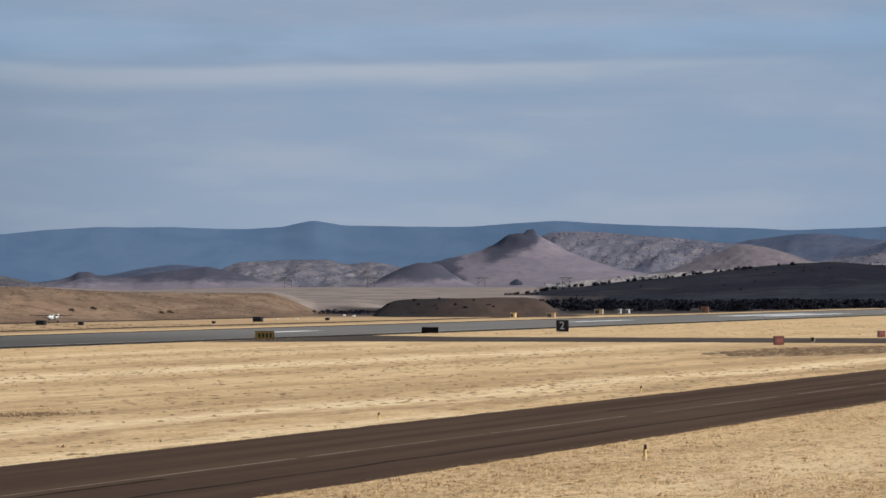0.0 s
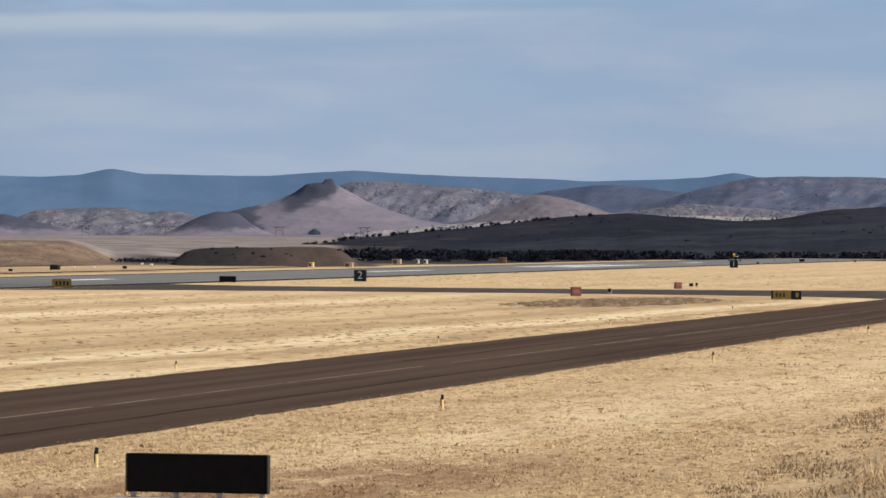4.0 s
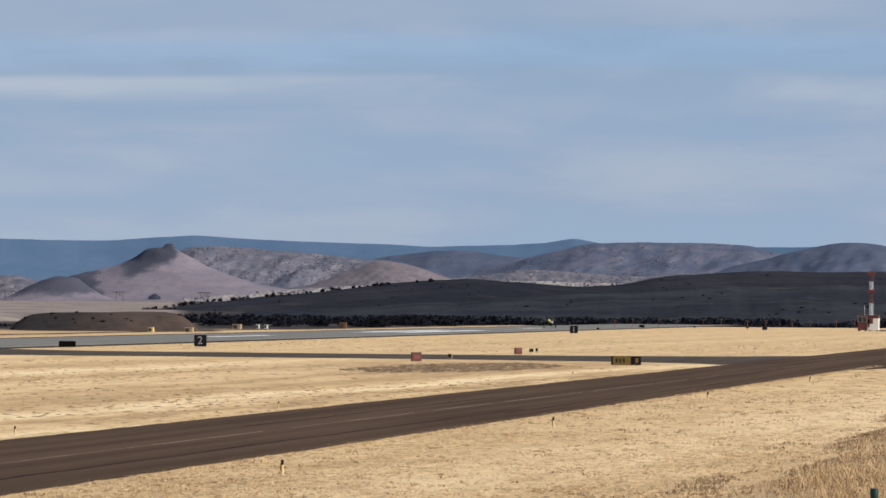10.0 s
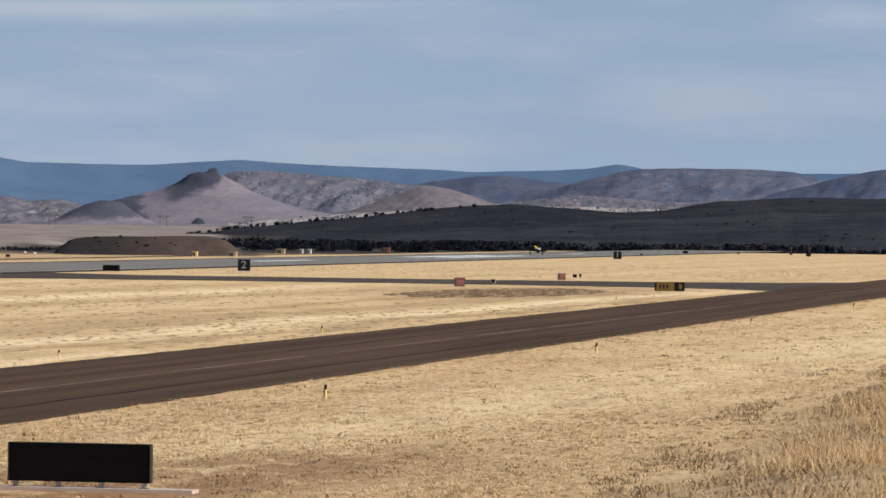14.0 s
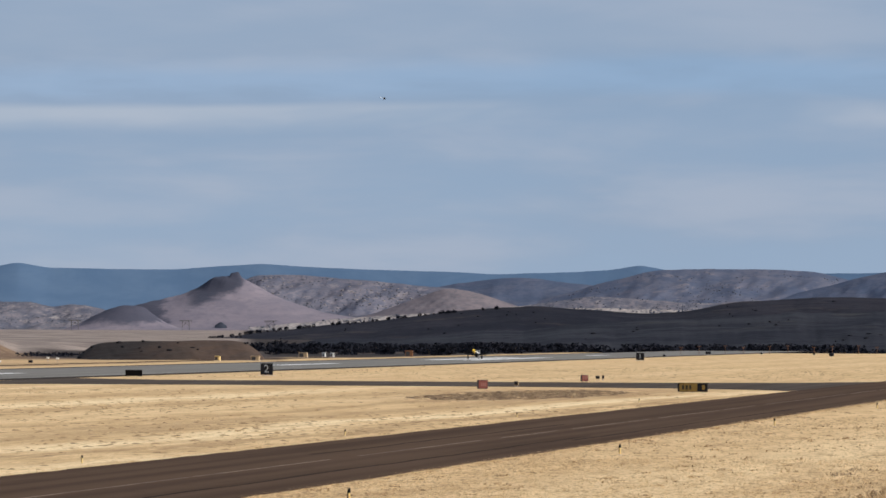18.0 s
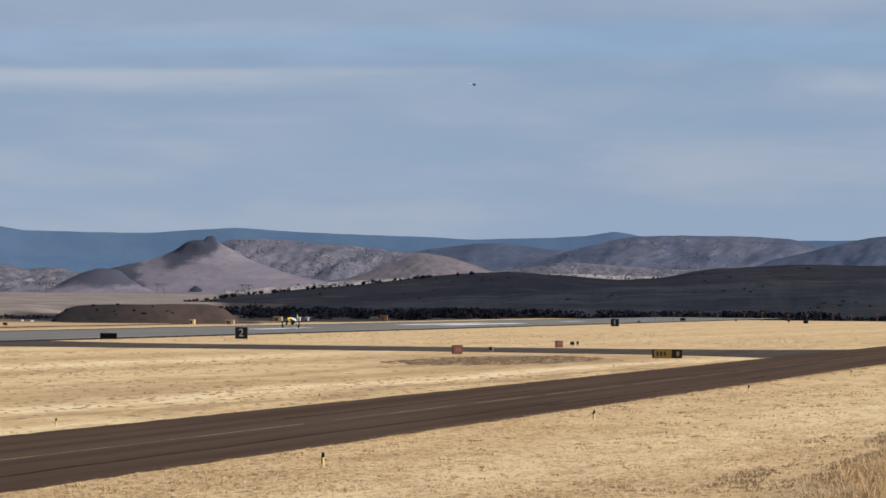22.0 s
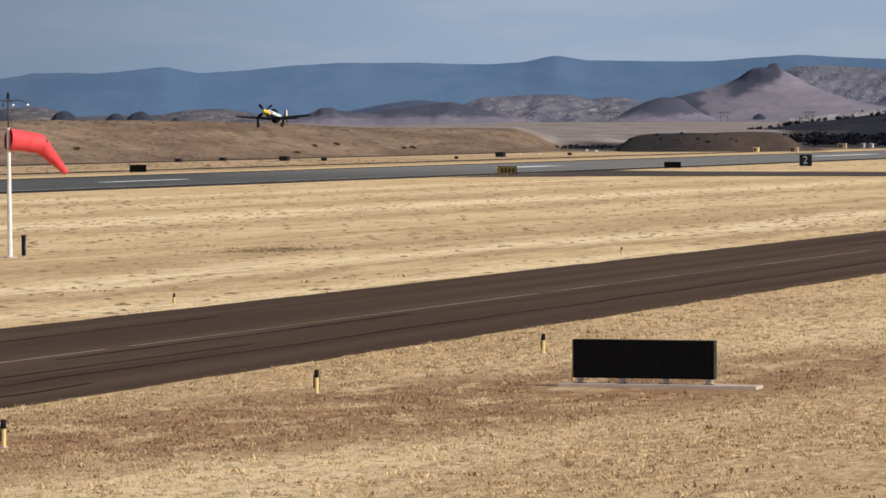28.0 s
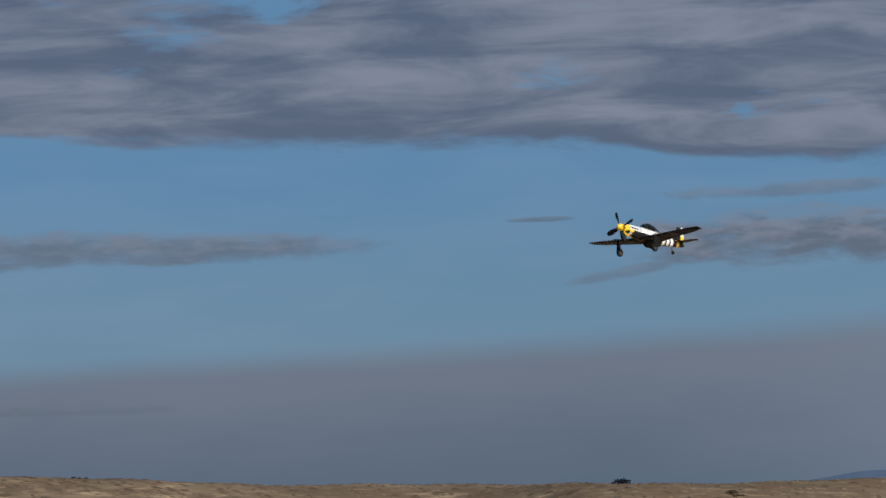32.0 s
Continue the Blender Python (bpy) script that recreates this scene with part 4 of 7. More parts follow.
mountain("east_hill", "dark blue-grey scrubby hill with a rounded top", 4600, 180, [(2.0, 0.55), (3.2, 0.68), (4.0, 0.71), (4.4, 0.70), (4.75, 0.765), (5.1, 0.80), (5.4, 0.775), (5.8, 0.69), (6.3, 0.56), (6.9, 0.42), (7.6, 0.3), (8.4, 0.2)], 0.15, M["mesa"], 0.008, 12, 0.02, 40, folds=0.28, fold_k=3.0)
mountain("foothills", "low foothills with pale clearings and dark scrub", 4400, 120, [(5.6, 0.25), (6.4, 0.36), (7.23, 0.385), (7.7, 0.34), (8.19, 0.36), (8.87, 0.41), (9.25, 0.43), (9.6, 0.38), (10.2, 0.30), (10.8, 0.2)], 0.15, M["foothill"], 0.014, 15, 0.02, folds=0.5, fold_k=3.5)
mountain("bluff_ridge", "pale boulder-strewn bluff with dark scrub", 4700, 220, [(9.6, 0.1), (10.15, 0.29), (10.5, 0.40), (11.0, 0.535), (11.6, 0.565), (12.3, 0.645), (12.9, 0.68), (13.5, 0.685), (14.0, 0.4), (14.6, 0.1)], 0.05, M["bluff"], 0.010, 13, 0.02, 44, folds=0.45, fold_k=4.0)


def cone_hill(name, label, heading, dist, right, left, block, material, seed, reach=(230, 120), rough=0.012):
    """A rounded cone. right and left: (degrees from the summit, elevation) down either side; block: the (width, rise) of a rocky top."""
    h = np.arange(-right[-1][0], left[-1][0], 0.02)
    w = np.concatenate([np.linspace(-reach[0], -40, 20), np.linspace(-34, 34, 18), np.linspace(45, reach[1], 6)])
    hh, ww = np.meshgrid(h, w)
    r = np.hypot(hh, ww / 75.0 * 0.8)
    share = 0.5 + 0.5 * hh / np.maximum(r, 0.01)
    f = np.interp(r, *zip(*left)) * share + np.interp(r, *zip(*right)) * (1 - share)
    high = smooth01(0.1, 0.5, f)
    f = f + rough * wave(hh * 9, ww * 0.07, seed, 4) * high * (0.3 + 0.7 * share) + 0.010 * wave(hh * 3, ww * 0.02, seed + 1, 3) * smooth01(0.0, 0.2, f)
    f = f + block[1] * smooth01(block[0], block[0] * 0.6, np.abs(hh - 0.03)) * smooth01(14, 7, np.abs(ww))
    f = f * (0.15 + 0.85 * smooth01(-1.0 * reach[0], -0.3 * reach[0], ww)) - 0.12 * smooth01(-0.85 * reach[0], -1.0 * reach[0], ww)
    d = dist + ww
    a = np.radians(heading + hh)
    z = EYE - 1.4 + d * np.tan(np.radians(f))
    n = len(h)
    q = np.arange(n - 1)
    faces = np.concatenate([np.stack([s * n + q + 1, s * n + q, (s + 1) * n + q, (s + 1) * n + q + 1], -1) for s in range(len(w) - 1)])
    ob = new(name, mesh_of(name, np.stack([d * np.cos(a), d * np.sin(a), z], -1).reshape(-1, 3), faces.tolist(), material, True))
    return tagged(ob, label, "mountain", kind="structure")


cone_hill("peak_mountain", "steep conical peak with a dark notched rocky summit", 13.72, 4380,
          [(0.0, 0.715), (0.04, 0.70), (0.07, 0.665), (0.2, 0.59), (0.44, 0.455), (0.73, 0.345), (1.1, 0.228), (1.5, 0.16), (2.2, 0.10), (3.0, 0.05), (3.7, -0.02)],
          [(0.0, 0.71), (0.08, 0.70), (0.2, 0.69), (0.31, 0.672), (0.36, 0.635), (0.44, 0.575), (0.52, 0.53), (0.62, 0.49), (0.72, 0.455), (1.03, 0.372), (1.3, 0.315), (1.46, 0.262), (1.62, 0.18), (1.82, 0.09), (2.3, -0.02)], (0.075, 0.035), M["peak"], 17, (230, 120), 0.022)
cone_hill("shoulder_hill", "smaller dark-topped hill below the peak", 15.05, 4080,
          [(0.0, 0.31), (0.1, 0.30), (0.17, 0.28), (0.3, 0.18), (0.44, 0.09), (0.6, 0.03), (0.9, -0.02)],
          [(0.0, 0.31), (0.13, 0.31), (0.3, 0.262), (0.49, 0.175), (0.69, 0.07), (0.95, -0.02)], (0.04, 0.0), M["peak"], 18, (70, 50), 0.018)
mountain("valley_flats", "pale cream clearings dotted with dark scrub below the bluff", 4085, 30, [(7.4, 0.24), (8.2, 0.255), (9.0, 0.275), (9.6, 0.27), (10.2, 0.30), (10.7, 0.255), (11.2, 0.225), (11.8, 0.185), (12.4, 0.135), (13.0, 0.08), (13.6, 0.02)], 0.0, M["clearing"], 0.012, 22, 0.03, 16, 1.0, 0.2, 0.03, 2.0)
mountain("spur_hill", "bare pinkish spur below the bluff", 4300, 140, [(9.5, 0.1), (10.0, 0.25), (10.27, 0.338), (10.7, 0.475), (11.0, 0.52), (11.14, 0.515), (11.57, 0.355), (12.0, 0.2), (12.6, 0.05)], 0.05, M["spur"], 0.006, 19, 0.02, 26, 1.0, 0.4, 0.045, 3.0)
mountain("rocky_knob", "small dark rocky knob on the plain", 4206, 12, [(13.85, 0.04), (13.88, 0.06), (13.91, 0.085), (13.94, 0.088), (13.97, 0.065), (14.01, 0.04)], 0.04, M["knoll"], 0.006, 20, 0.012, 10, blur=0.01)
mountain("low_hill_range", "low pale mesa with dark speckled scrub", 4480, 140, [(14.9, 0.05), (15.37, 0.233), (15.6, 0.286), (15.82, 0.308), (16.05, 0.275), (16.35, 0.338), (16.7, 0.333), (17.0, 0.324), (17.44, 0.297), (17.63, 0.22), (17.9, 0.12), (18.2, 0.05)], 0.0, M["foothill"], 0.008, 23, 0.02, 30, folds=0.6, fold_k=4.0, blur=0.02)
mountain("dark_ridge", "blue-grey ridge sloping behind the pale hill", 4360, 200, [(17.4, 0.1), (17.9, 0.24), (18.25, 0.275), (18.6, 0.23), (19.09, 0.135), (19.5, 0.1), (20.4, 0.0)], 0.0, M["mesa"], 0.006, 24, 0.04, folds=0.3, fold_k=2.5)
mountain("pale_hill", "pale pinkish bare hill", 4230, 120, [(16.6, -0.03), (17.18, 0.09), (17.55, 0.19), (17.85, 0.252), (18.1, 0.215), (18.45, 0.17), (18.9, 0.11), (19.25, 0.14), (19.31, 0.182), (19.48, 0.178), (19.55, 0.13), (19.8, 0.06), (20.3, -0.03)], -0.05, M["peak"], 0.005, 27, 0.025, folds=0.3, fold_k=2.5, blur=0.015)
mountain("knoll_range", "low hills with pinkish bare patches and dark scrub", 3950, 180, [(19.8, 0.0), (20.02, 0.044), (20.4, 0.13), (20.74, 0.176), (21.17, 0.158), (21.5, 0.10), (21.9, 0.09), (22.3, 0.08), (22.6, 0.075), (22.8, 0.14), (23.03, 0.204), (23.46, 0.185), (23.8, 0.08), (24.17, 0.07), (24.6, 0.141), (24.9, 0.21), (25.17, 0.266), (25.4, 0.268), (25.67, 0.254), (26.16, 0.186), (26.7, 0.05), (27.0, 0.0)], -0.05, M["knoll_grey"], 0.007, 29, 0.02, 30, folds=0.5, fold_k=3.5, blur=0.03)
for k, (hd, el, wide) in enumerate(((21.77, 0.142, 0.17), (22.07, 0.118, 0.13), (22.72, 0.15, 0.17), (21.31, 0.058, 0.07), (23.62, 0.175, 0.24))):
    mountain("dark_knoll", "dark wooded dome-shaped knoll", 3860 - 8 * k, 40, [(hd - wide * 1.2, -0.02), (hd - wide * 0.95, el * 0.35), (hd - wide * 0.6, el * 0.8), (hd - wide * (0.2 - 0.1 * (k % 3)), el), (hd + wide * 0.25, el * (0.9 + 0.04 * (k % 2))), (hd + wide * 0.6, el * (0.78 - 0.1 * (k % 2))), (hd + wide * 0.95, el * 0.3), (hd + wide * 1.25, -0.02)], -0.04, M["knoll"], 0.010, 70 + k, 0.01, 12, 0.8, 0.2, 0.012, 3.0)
mountain("scrub_ridge", "long ridge of juniper scrub painted dark for cloud shade", 2300, 500, [(2.0, 0.43), (4.5, 0.433), (6.4, 0.42), (7.4, 0.365), (8.0, 0.25), (8.5, 0.215), (9.3, 0.263), (9.9, 0.306), (10.4, 0.285), (11.15, 0.21), (12.0, 0.11), (13.4, -0.03), (14.0, -0.12), (15.3, -0.2), (15.9, -0.43)], -0.43, M["scrub_ridge"], 0.008, 31, 0.03, 40, 0.8, 0.16, 0.045, 2.0)
mountain("scrub_terrace", "lower olive-grey scrubby terrace below the ridge, darkened for cloud shade", 1780, 330, [(2.0, 0.28), (5.0, 0.26), (6.92, 0.225), (7.7, 0.165), (8.67, 0.14), (9.4, 0.08), (10.12, 0.0), (10.84, -0.03), (11.57, -0.11), (12.53, -0.125), (13.2, -0.2), (13.9, -0.43)], -0.43, M["terrace"], 0.02, 33, 0.03, 34, 0.7, 0.14, 0.045, 2.0)
mountain("dark_mound", "bare brown earth mound with shade painted over one side", 860, 40, [(13.33, -0.42), (13.42, -0.31), (13.55, -0.21), (13.64, -0.167), (13.79, -0.15), (14.17, -0.144), (14.5, -0.15), (14.81, -0.156), (15.22, -0.167), (15.45, -0.185), (15.55, -0.215), (15.68, -0.30), (15.8, -0.42)], -0.42, M["dark_mound"], 0.004, 37, 0.02, 20, 0.75, 0.4, 0.015, 3.0)


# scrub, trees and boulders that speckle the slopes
# haze of the far slopes is put into the bush and boulder colours
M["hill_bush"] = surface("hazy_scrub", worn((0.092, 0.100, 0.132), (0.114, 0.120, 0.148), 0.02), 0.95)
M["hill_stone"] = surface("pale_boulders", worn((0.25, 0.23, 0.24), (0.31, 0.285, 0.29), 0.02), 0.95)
# junipers carry the same painted cloud shade as their ridge
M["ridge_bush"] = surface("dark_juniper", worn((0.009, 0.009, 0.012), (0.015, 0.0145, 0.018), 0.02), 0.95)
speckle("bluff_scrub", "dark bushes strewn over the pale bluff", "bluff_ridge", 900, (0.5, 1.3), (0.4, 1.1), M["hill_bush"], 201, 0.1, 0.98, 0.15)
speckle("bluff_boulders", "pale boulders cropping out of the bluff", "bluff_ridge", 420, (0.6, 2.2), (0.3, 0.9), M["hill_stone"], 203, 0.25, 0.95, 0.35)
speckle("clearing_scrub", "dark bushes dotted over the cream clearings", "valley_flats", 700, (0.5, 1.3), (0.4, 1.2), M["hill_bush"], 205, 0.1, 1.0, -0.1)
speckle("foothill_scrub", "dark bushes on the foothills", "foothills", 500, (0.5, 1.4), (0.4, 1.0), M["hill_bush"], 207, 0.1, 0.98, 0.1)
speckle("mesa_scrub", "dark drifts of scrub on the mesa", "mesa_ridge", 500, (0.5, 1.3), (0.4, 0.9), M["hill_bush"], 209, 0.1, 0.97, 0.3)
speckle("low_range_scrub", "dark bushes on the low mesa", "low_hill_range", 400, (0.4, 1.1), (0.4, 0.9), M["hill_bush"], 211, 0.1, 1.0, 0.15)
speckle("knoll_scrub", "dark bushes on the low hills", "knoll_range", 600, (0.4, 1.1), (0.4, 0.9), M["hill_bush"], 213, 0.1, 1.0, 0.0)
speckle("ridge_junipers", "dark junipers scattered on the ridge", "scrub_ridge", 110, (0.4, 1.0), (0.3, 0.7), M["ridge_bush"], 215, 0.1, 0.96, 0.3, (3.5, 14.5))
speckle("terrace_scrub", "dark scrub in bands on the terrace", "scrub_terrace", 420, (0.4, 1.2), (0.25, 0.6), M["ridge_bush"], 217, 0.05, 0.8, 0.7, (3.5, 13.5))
speckle("mound_scrub", "dark low brush on the earth mound", "dark_mound", 50, (0.2, 0.5), (0.15, 0.4), M["ridge_bush"], 221, 0.5, 1.0, 0.2)


# ---- things: materials ----
def plain(name, a, b=None, rough=0.5, metal=0.0, scale=4.0, coat=0.0, bump=None):
    b = b or tuple(c * 0.75 for c in a)
    return surface(name, worn(a, b, scale), rough, metal, bump, coat, 0.1 if max(a) < 0.03 else 0.5)


M["black_panel"] = plain("black_sign_back", (0.0035, 0.0035, 0.004), (0.006, 0.0055, 0.0055), 0.7)
M["black_face"] = plain("black_sign_face", (0.012, 0.013, 0.017), (0.020, 0.021, 0.026), 0.5)
M["dark_grey"] = plain("dark_grey_metal", (0.05, 0.05, 0.055), (0.035, 0.034, 0.036), 0.6)
M["galvanised"] = plain("galvanised_steel", (0.45, 0.44, 0.42), (0.32, 0.31, 0.30), 0.5, 0.6)
M["digit"] = plain("grey_white_legend", (0.36, 0.39, 0.42), (0.28, 0.31, 0.34), 0.6)
M["sign_yellow"] = plain("bright_yellow_sign", (0.85, 0.55, 0.02), (0.75, 0.46, 0.02), 0.45)
# darker copy of the sign yellow with shade put into the colour
M["dull_yellow"] = plain("shaded_yellow_sign", (0.28, 0.17, 0.03), (0.20, 0.12, 0.025), 0.6)
M["ochre"] = plain("ochre_sign_face", (0.215, 0.138, 0.028), (0.17, 0.108, 0.024), 0.6)
M["sign_red"] = plain("faded_red_sign", (0.165, 0.042, 0.034), (0.13, 0.034, 0.028), 0.6)
M["sign_pink"] = plain("pale_red_legend", (0.25, 0.105, 0.09), (0.21, 0.085, 0.07), 0.6)
M["white"] = plain("white_enamel", (0.80, 0.80, 0.78), (0.68, 0.67, 0.64), 0.4)
M["cream"] = plain("cream_reflector_tube", (0.80, 0.60, 0.26), (0.72, 0.52, 0.22), 0.5)
M["black"] = plain("black_rubber", (0.014, 0.014, 0.015), (0.025, 0.024, 0.023), 0.8)
M["tan_box"] = plain("tan_painted_metal", (0.42, 0.32, 0.2), (0.34, 0.25, 0.16), 0.7)
M["sock"] = plain("coral_red_nylon", (0.80, 0.075, 0.085), (0.64, 0.045, 0.055), 0.7, 0.0, 1.6, bump=(2.5, 0.5, 0.06))
M["sock_inside"] = plain("dark_red_nylon", (0.62, 0.035, 0.04), (0.5, 0.025, 0.032), 0.8)
M["globe"] = plain("white_glass_globe", (0.78, 0.84, 0.92), (0.70, 0.75, 0.83), 0.25)
M["mast_red"] = plain("aviation_red", (0.14, 0.036, 0.038), (0.105, 0.03, 0.032), 0.6)
M["mast_orange"] = plain("bright_orange_plastic", (0.62, 0.14, 0.05), (0.5, 0.11, 0.045), 0.6)
M["orange"] = plain("orange_paint", (0.19, 0.088, 0.042), (0.15, 0.068, 0.034), 0.6)
M["green_post"] = plain("dark_green_paint", (0.012, 0.055, 0.035), (0.01, 0.038, 0.026), 0.45)
M["silver"] = plain("bare_aluminium_skin", (0.80, 0.81, 0.82), (0.68, 0.69, 0.71), 0.4, 0.15, 2.0)
# bare metal taken near black: the underside's shade is in the colour
M["shaded_metal"] = plain("shaded_metal_wing", (0.012, 0.012, 0.014), (0.009, 0.009, 0.010), 0.55, 0.0, 1.5)
M["aero_yellow"] = plain("yellow_aircraft_paint", (0.90, 0.60, 0.02), (0.84, 0.53, 0.02), 0.3, 0.0, 2.0, 0.3)
M["aero_white"] = plain("white_stripe_paint", (0.86, 0.86, 0.86), (0.8, 0.8, 0.8), 0.35)
M["aero_black"] = plain("black_stripe_paint", (0.014, 0.014, 0.016), (0.022, 0.022, 0.024), 0.4)
M["olive"] = plain("dark_antiglare_paint", (0.032, 0.033, 0.026), (0.045, 0.044, 0.033), 0.75)
M["tyre"] = plain("tyre_rubber", (0.012, 0.012, 0.012), (0.02, 0.02, 0.02), 0.85)
# lattice grey lightened to paint in the haze
M["pylon"] = plain("hazy_steel_lattice", (0.125, 0.115, 0.118), (0.10, 0.093, 0.096), 0.8)
M["cab_green"] = plain("dark_green_machine", (0.03, 0.05, 0.04), (0.02, 0.035, 0.03), 0.5)


def glass(name, tint):
    m = bpy.data.materials.new(name)
    m.use_nodes = True
    b = m.node_tree.nodes["Principled BSDF"]
    b.inputs["Base Color"].default_value = (*tint, 1)
    b.inputs["Roughness"].default_value = 0.05
    b.inputs["Transmission Weight"].default_value = 0.6
    b.inputs["IOR"].default_value = 1.1
    return m


M["canopy"] = glass("tinted_canopy_glass", (0.02, 0.024, 0.03))
M["window"] = glass("dark_window_glass", (0.12, 0.14, 0.16))


# ---- aeroplane ----
def section(x, half, top, bottom, sides=20, power=2.3):
    """A rounded fuselage section at x about z = 1.9."""
    ring = []
    for k in range(sides):
        a = k * math.tau / sides
        c, s = math.cos(a), math.sin(a)
        y = half * math.copysign(abs(c) ** (2 / power), c)
        z = (top if s > 0 else bottom) * abs(s) ** (2 / power) * (1 if s > 0 else -1)
        ring.append((x, y, 1.9 + z))
    return ring


HULL_X = (-2.25, -1.7, -0.9, 0.0, 0.8, 1.6, 2.6, 3.4, 4.2, 5.0, 5.8, 6.6, 7.0)
HULL_W = (0.33, 0.40, 0.43, 0.45, 0.46, 0.46, 0.44, 0.39, 0.33, 0.26, 0.18, 0.10, 0.05)
HULL_T = (0.33, 0.42, 0.46, 0.50, 0.54, 0.56, 0.58, 0.52, 0.46, 0.42, 0.38, 0.34, 0.30)
HULL_B = (0.33, 0.44, 0.54, 0.62, 0.66, 0.66, 0.62, 0.54, 0.44, 0.34, 0.24, 0.12, 0.04)


def hull(x):
    return [float(np.interp(x, HULL_X, v)) for v in (HULL_W, HULL_T, HULL_B)]


def hull_piece(x0, x1, grow=0.0, steps=4):
    rings = []
    for k in range(steps + 1):
        x = x0 + (x1 - x0) * k / steps
        w, t, b = hull(x)
        rings.append(section(x, w + grow, t + grow, b + grow))
    return loft(bmesh.new(), rings)


def foil(x0, chord, thick, y, z, sides=9):
    """A closed wing section with its leading edge at x0."""
    up, low = [], []
    for k in range(sides):
        u = k / (sides - 1)
        t = thick * chord * 2.6 * (math.sqrt(u) - u) * (1.0 - 0.25 * u) if 0 < u < 1 else 0.0
        up.append((x0 + u * chord, y, z + t * 0.62))
        low.append((x0 + u * chord, y, z - t * 0.38 - 0.002))
    return up + low[::-1]


def wing(side, x_root, x_tip, chord_root, chord_tip, y_root, y_tip, z_root, z_tip, thick=0.15, rounded=True):
    rings = []
    for k in range(7):
        u = k / 6
        c = chord_root + (chord_tip - chord_root) * u
        if rounded and u > 0.95:
            c *= 0.72
        rings.append(foil(x_root + (x_tip - x_root) * u + (0.12 if rounded and u > 0.95 else 0), c, thick * (1 - 0.3 * u), side * (y_root + (y_tip - y_root) * u), z_root + (z_tip - z_root) * u))
    return loft(bmesh.new(), rings)


def wheel_mesh(radius, width, sides=20):
    bm = bmesh.new()
    prof = [(radius * 0.62, -width / 2), (radius * 0.92, -width / 2), (radius, -width * 0.25), (radius, width * 0.25), (radius * 0.92, width / 2), (radius * 0.62, width / 2)]
    rings = [[(r * math.cos(a), y, r * math.sin(a)) for r, y in prof] for a in (k * math.tau / sides for k in range(sides + 1))]
    return loft(bm, rings, True, False)


def disc(radius, width, sides=16):
    return rod(bmesh.new(), (0, -width / 2, 0), (0, width / 2, 0), radius, None, sides)


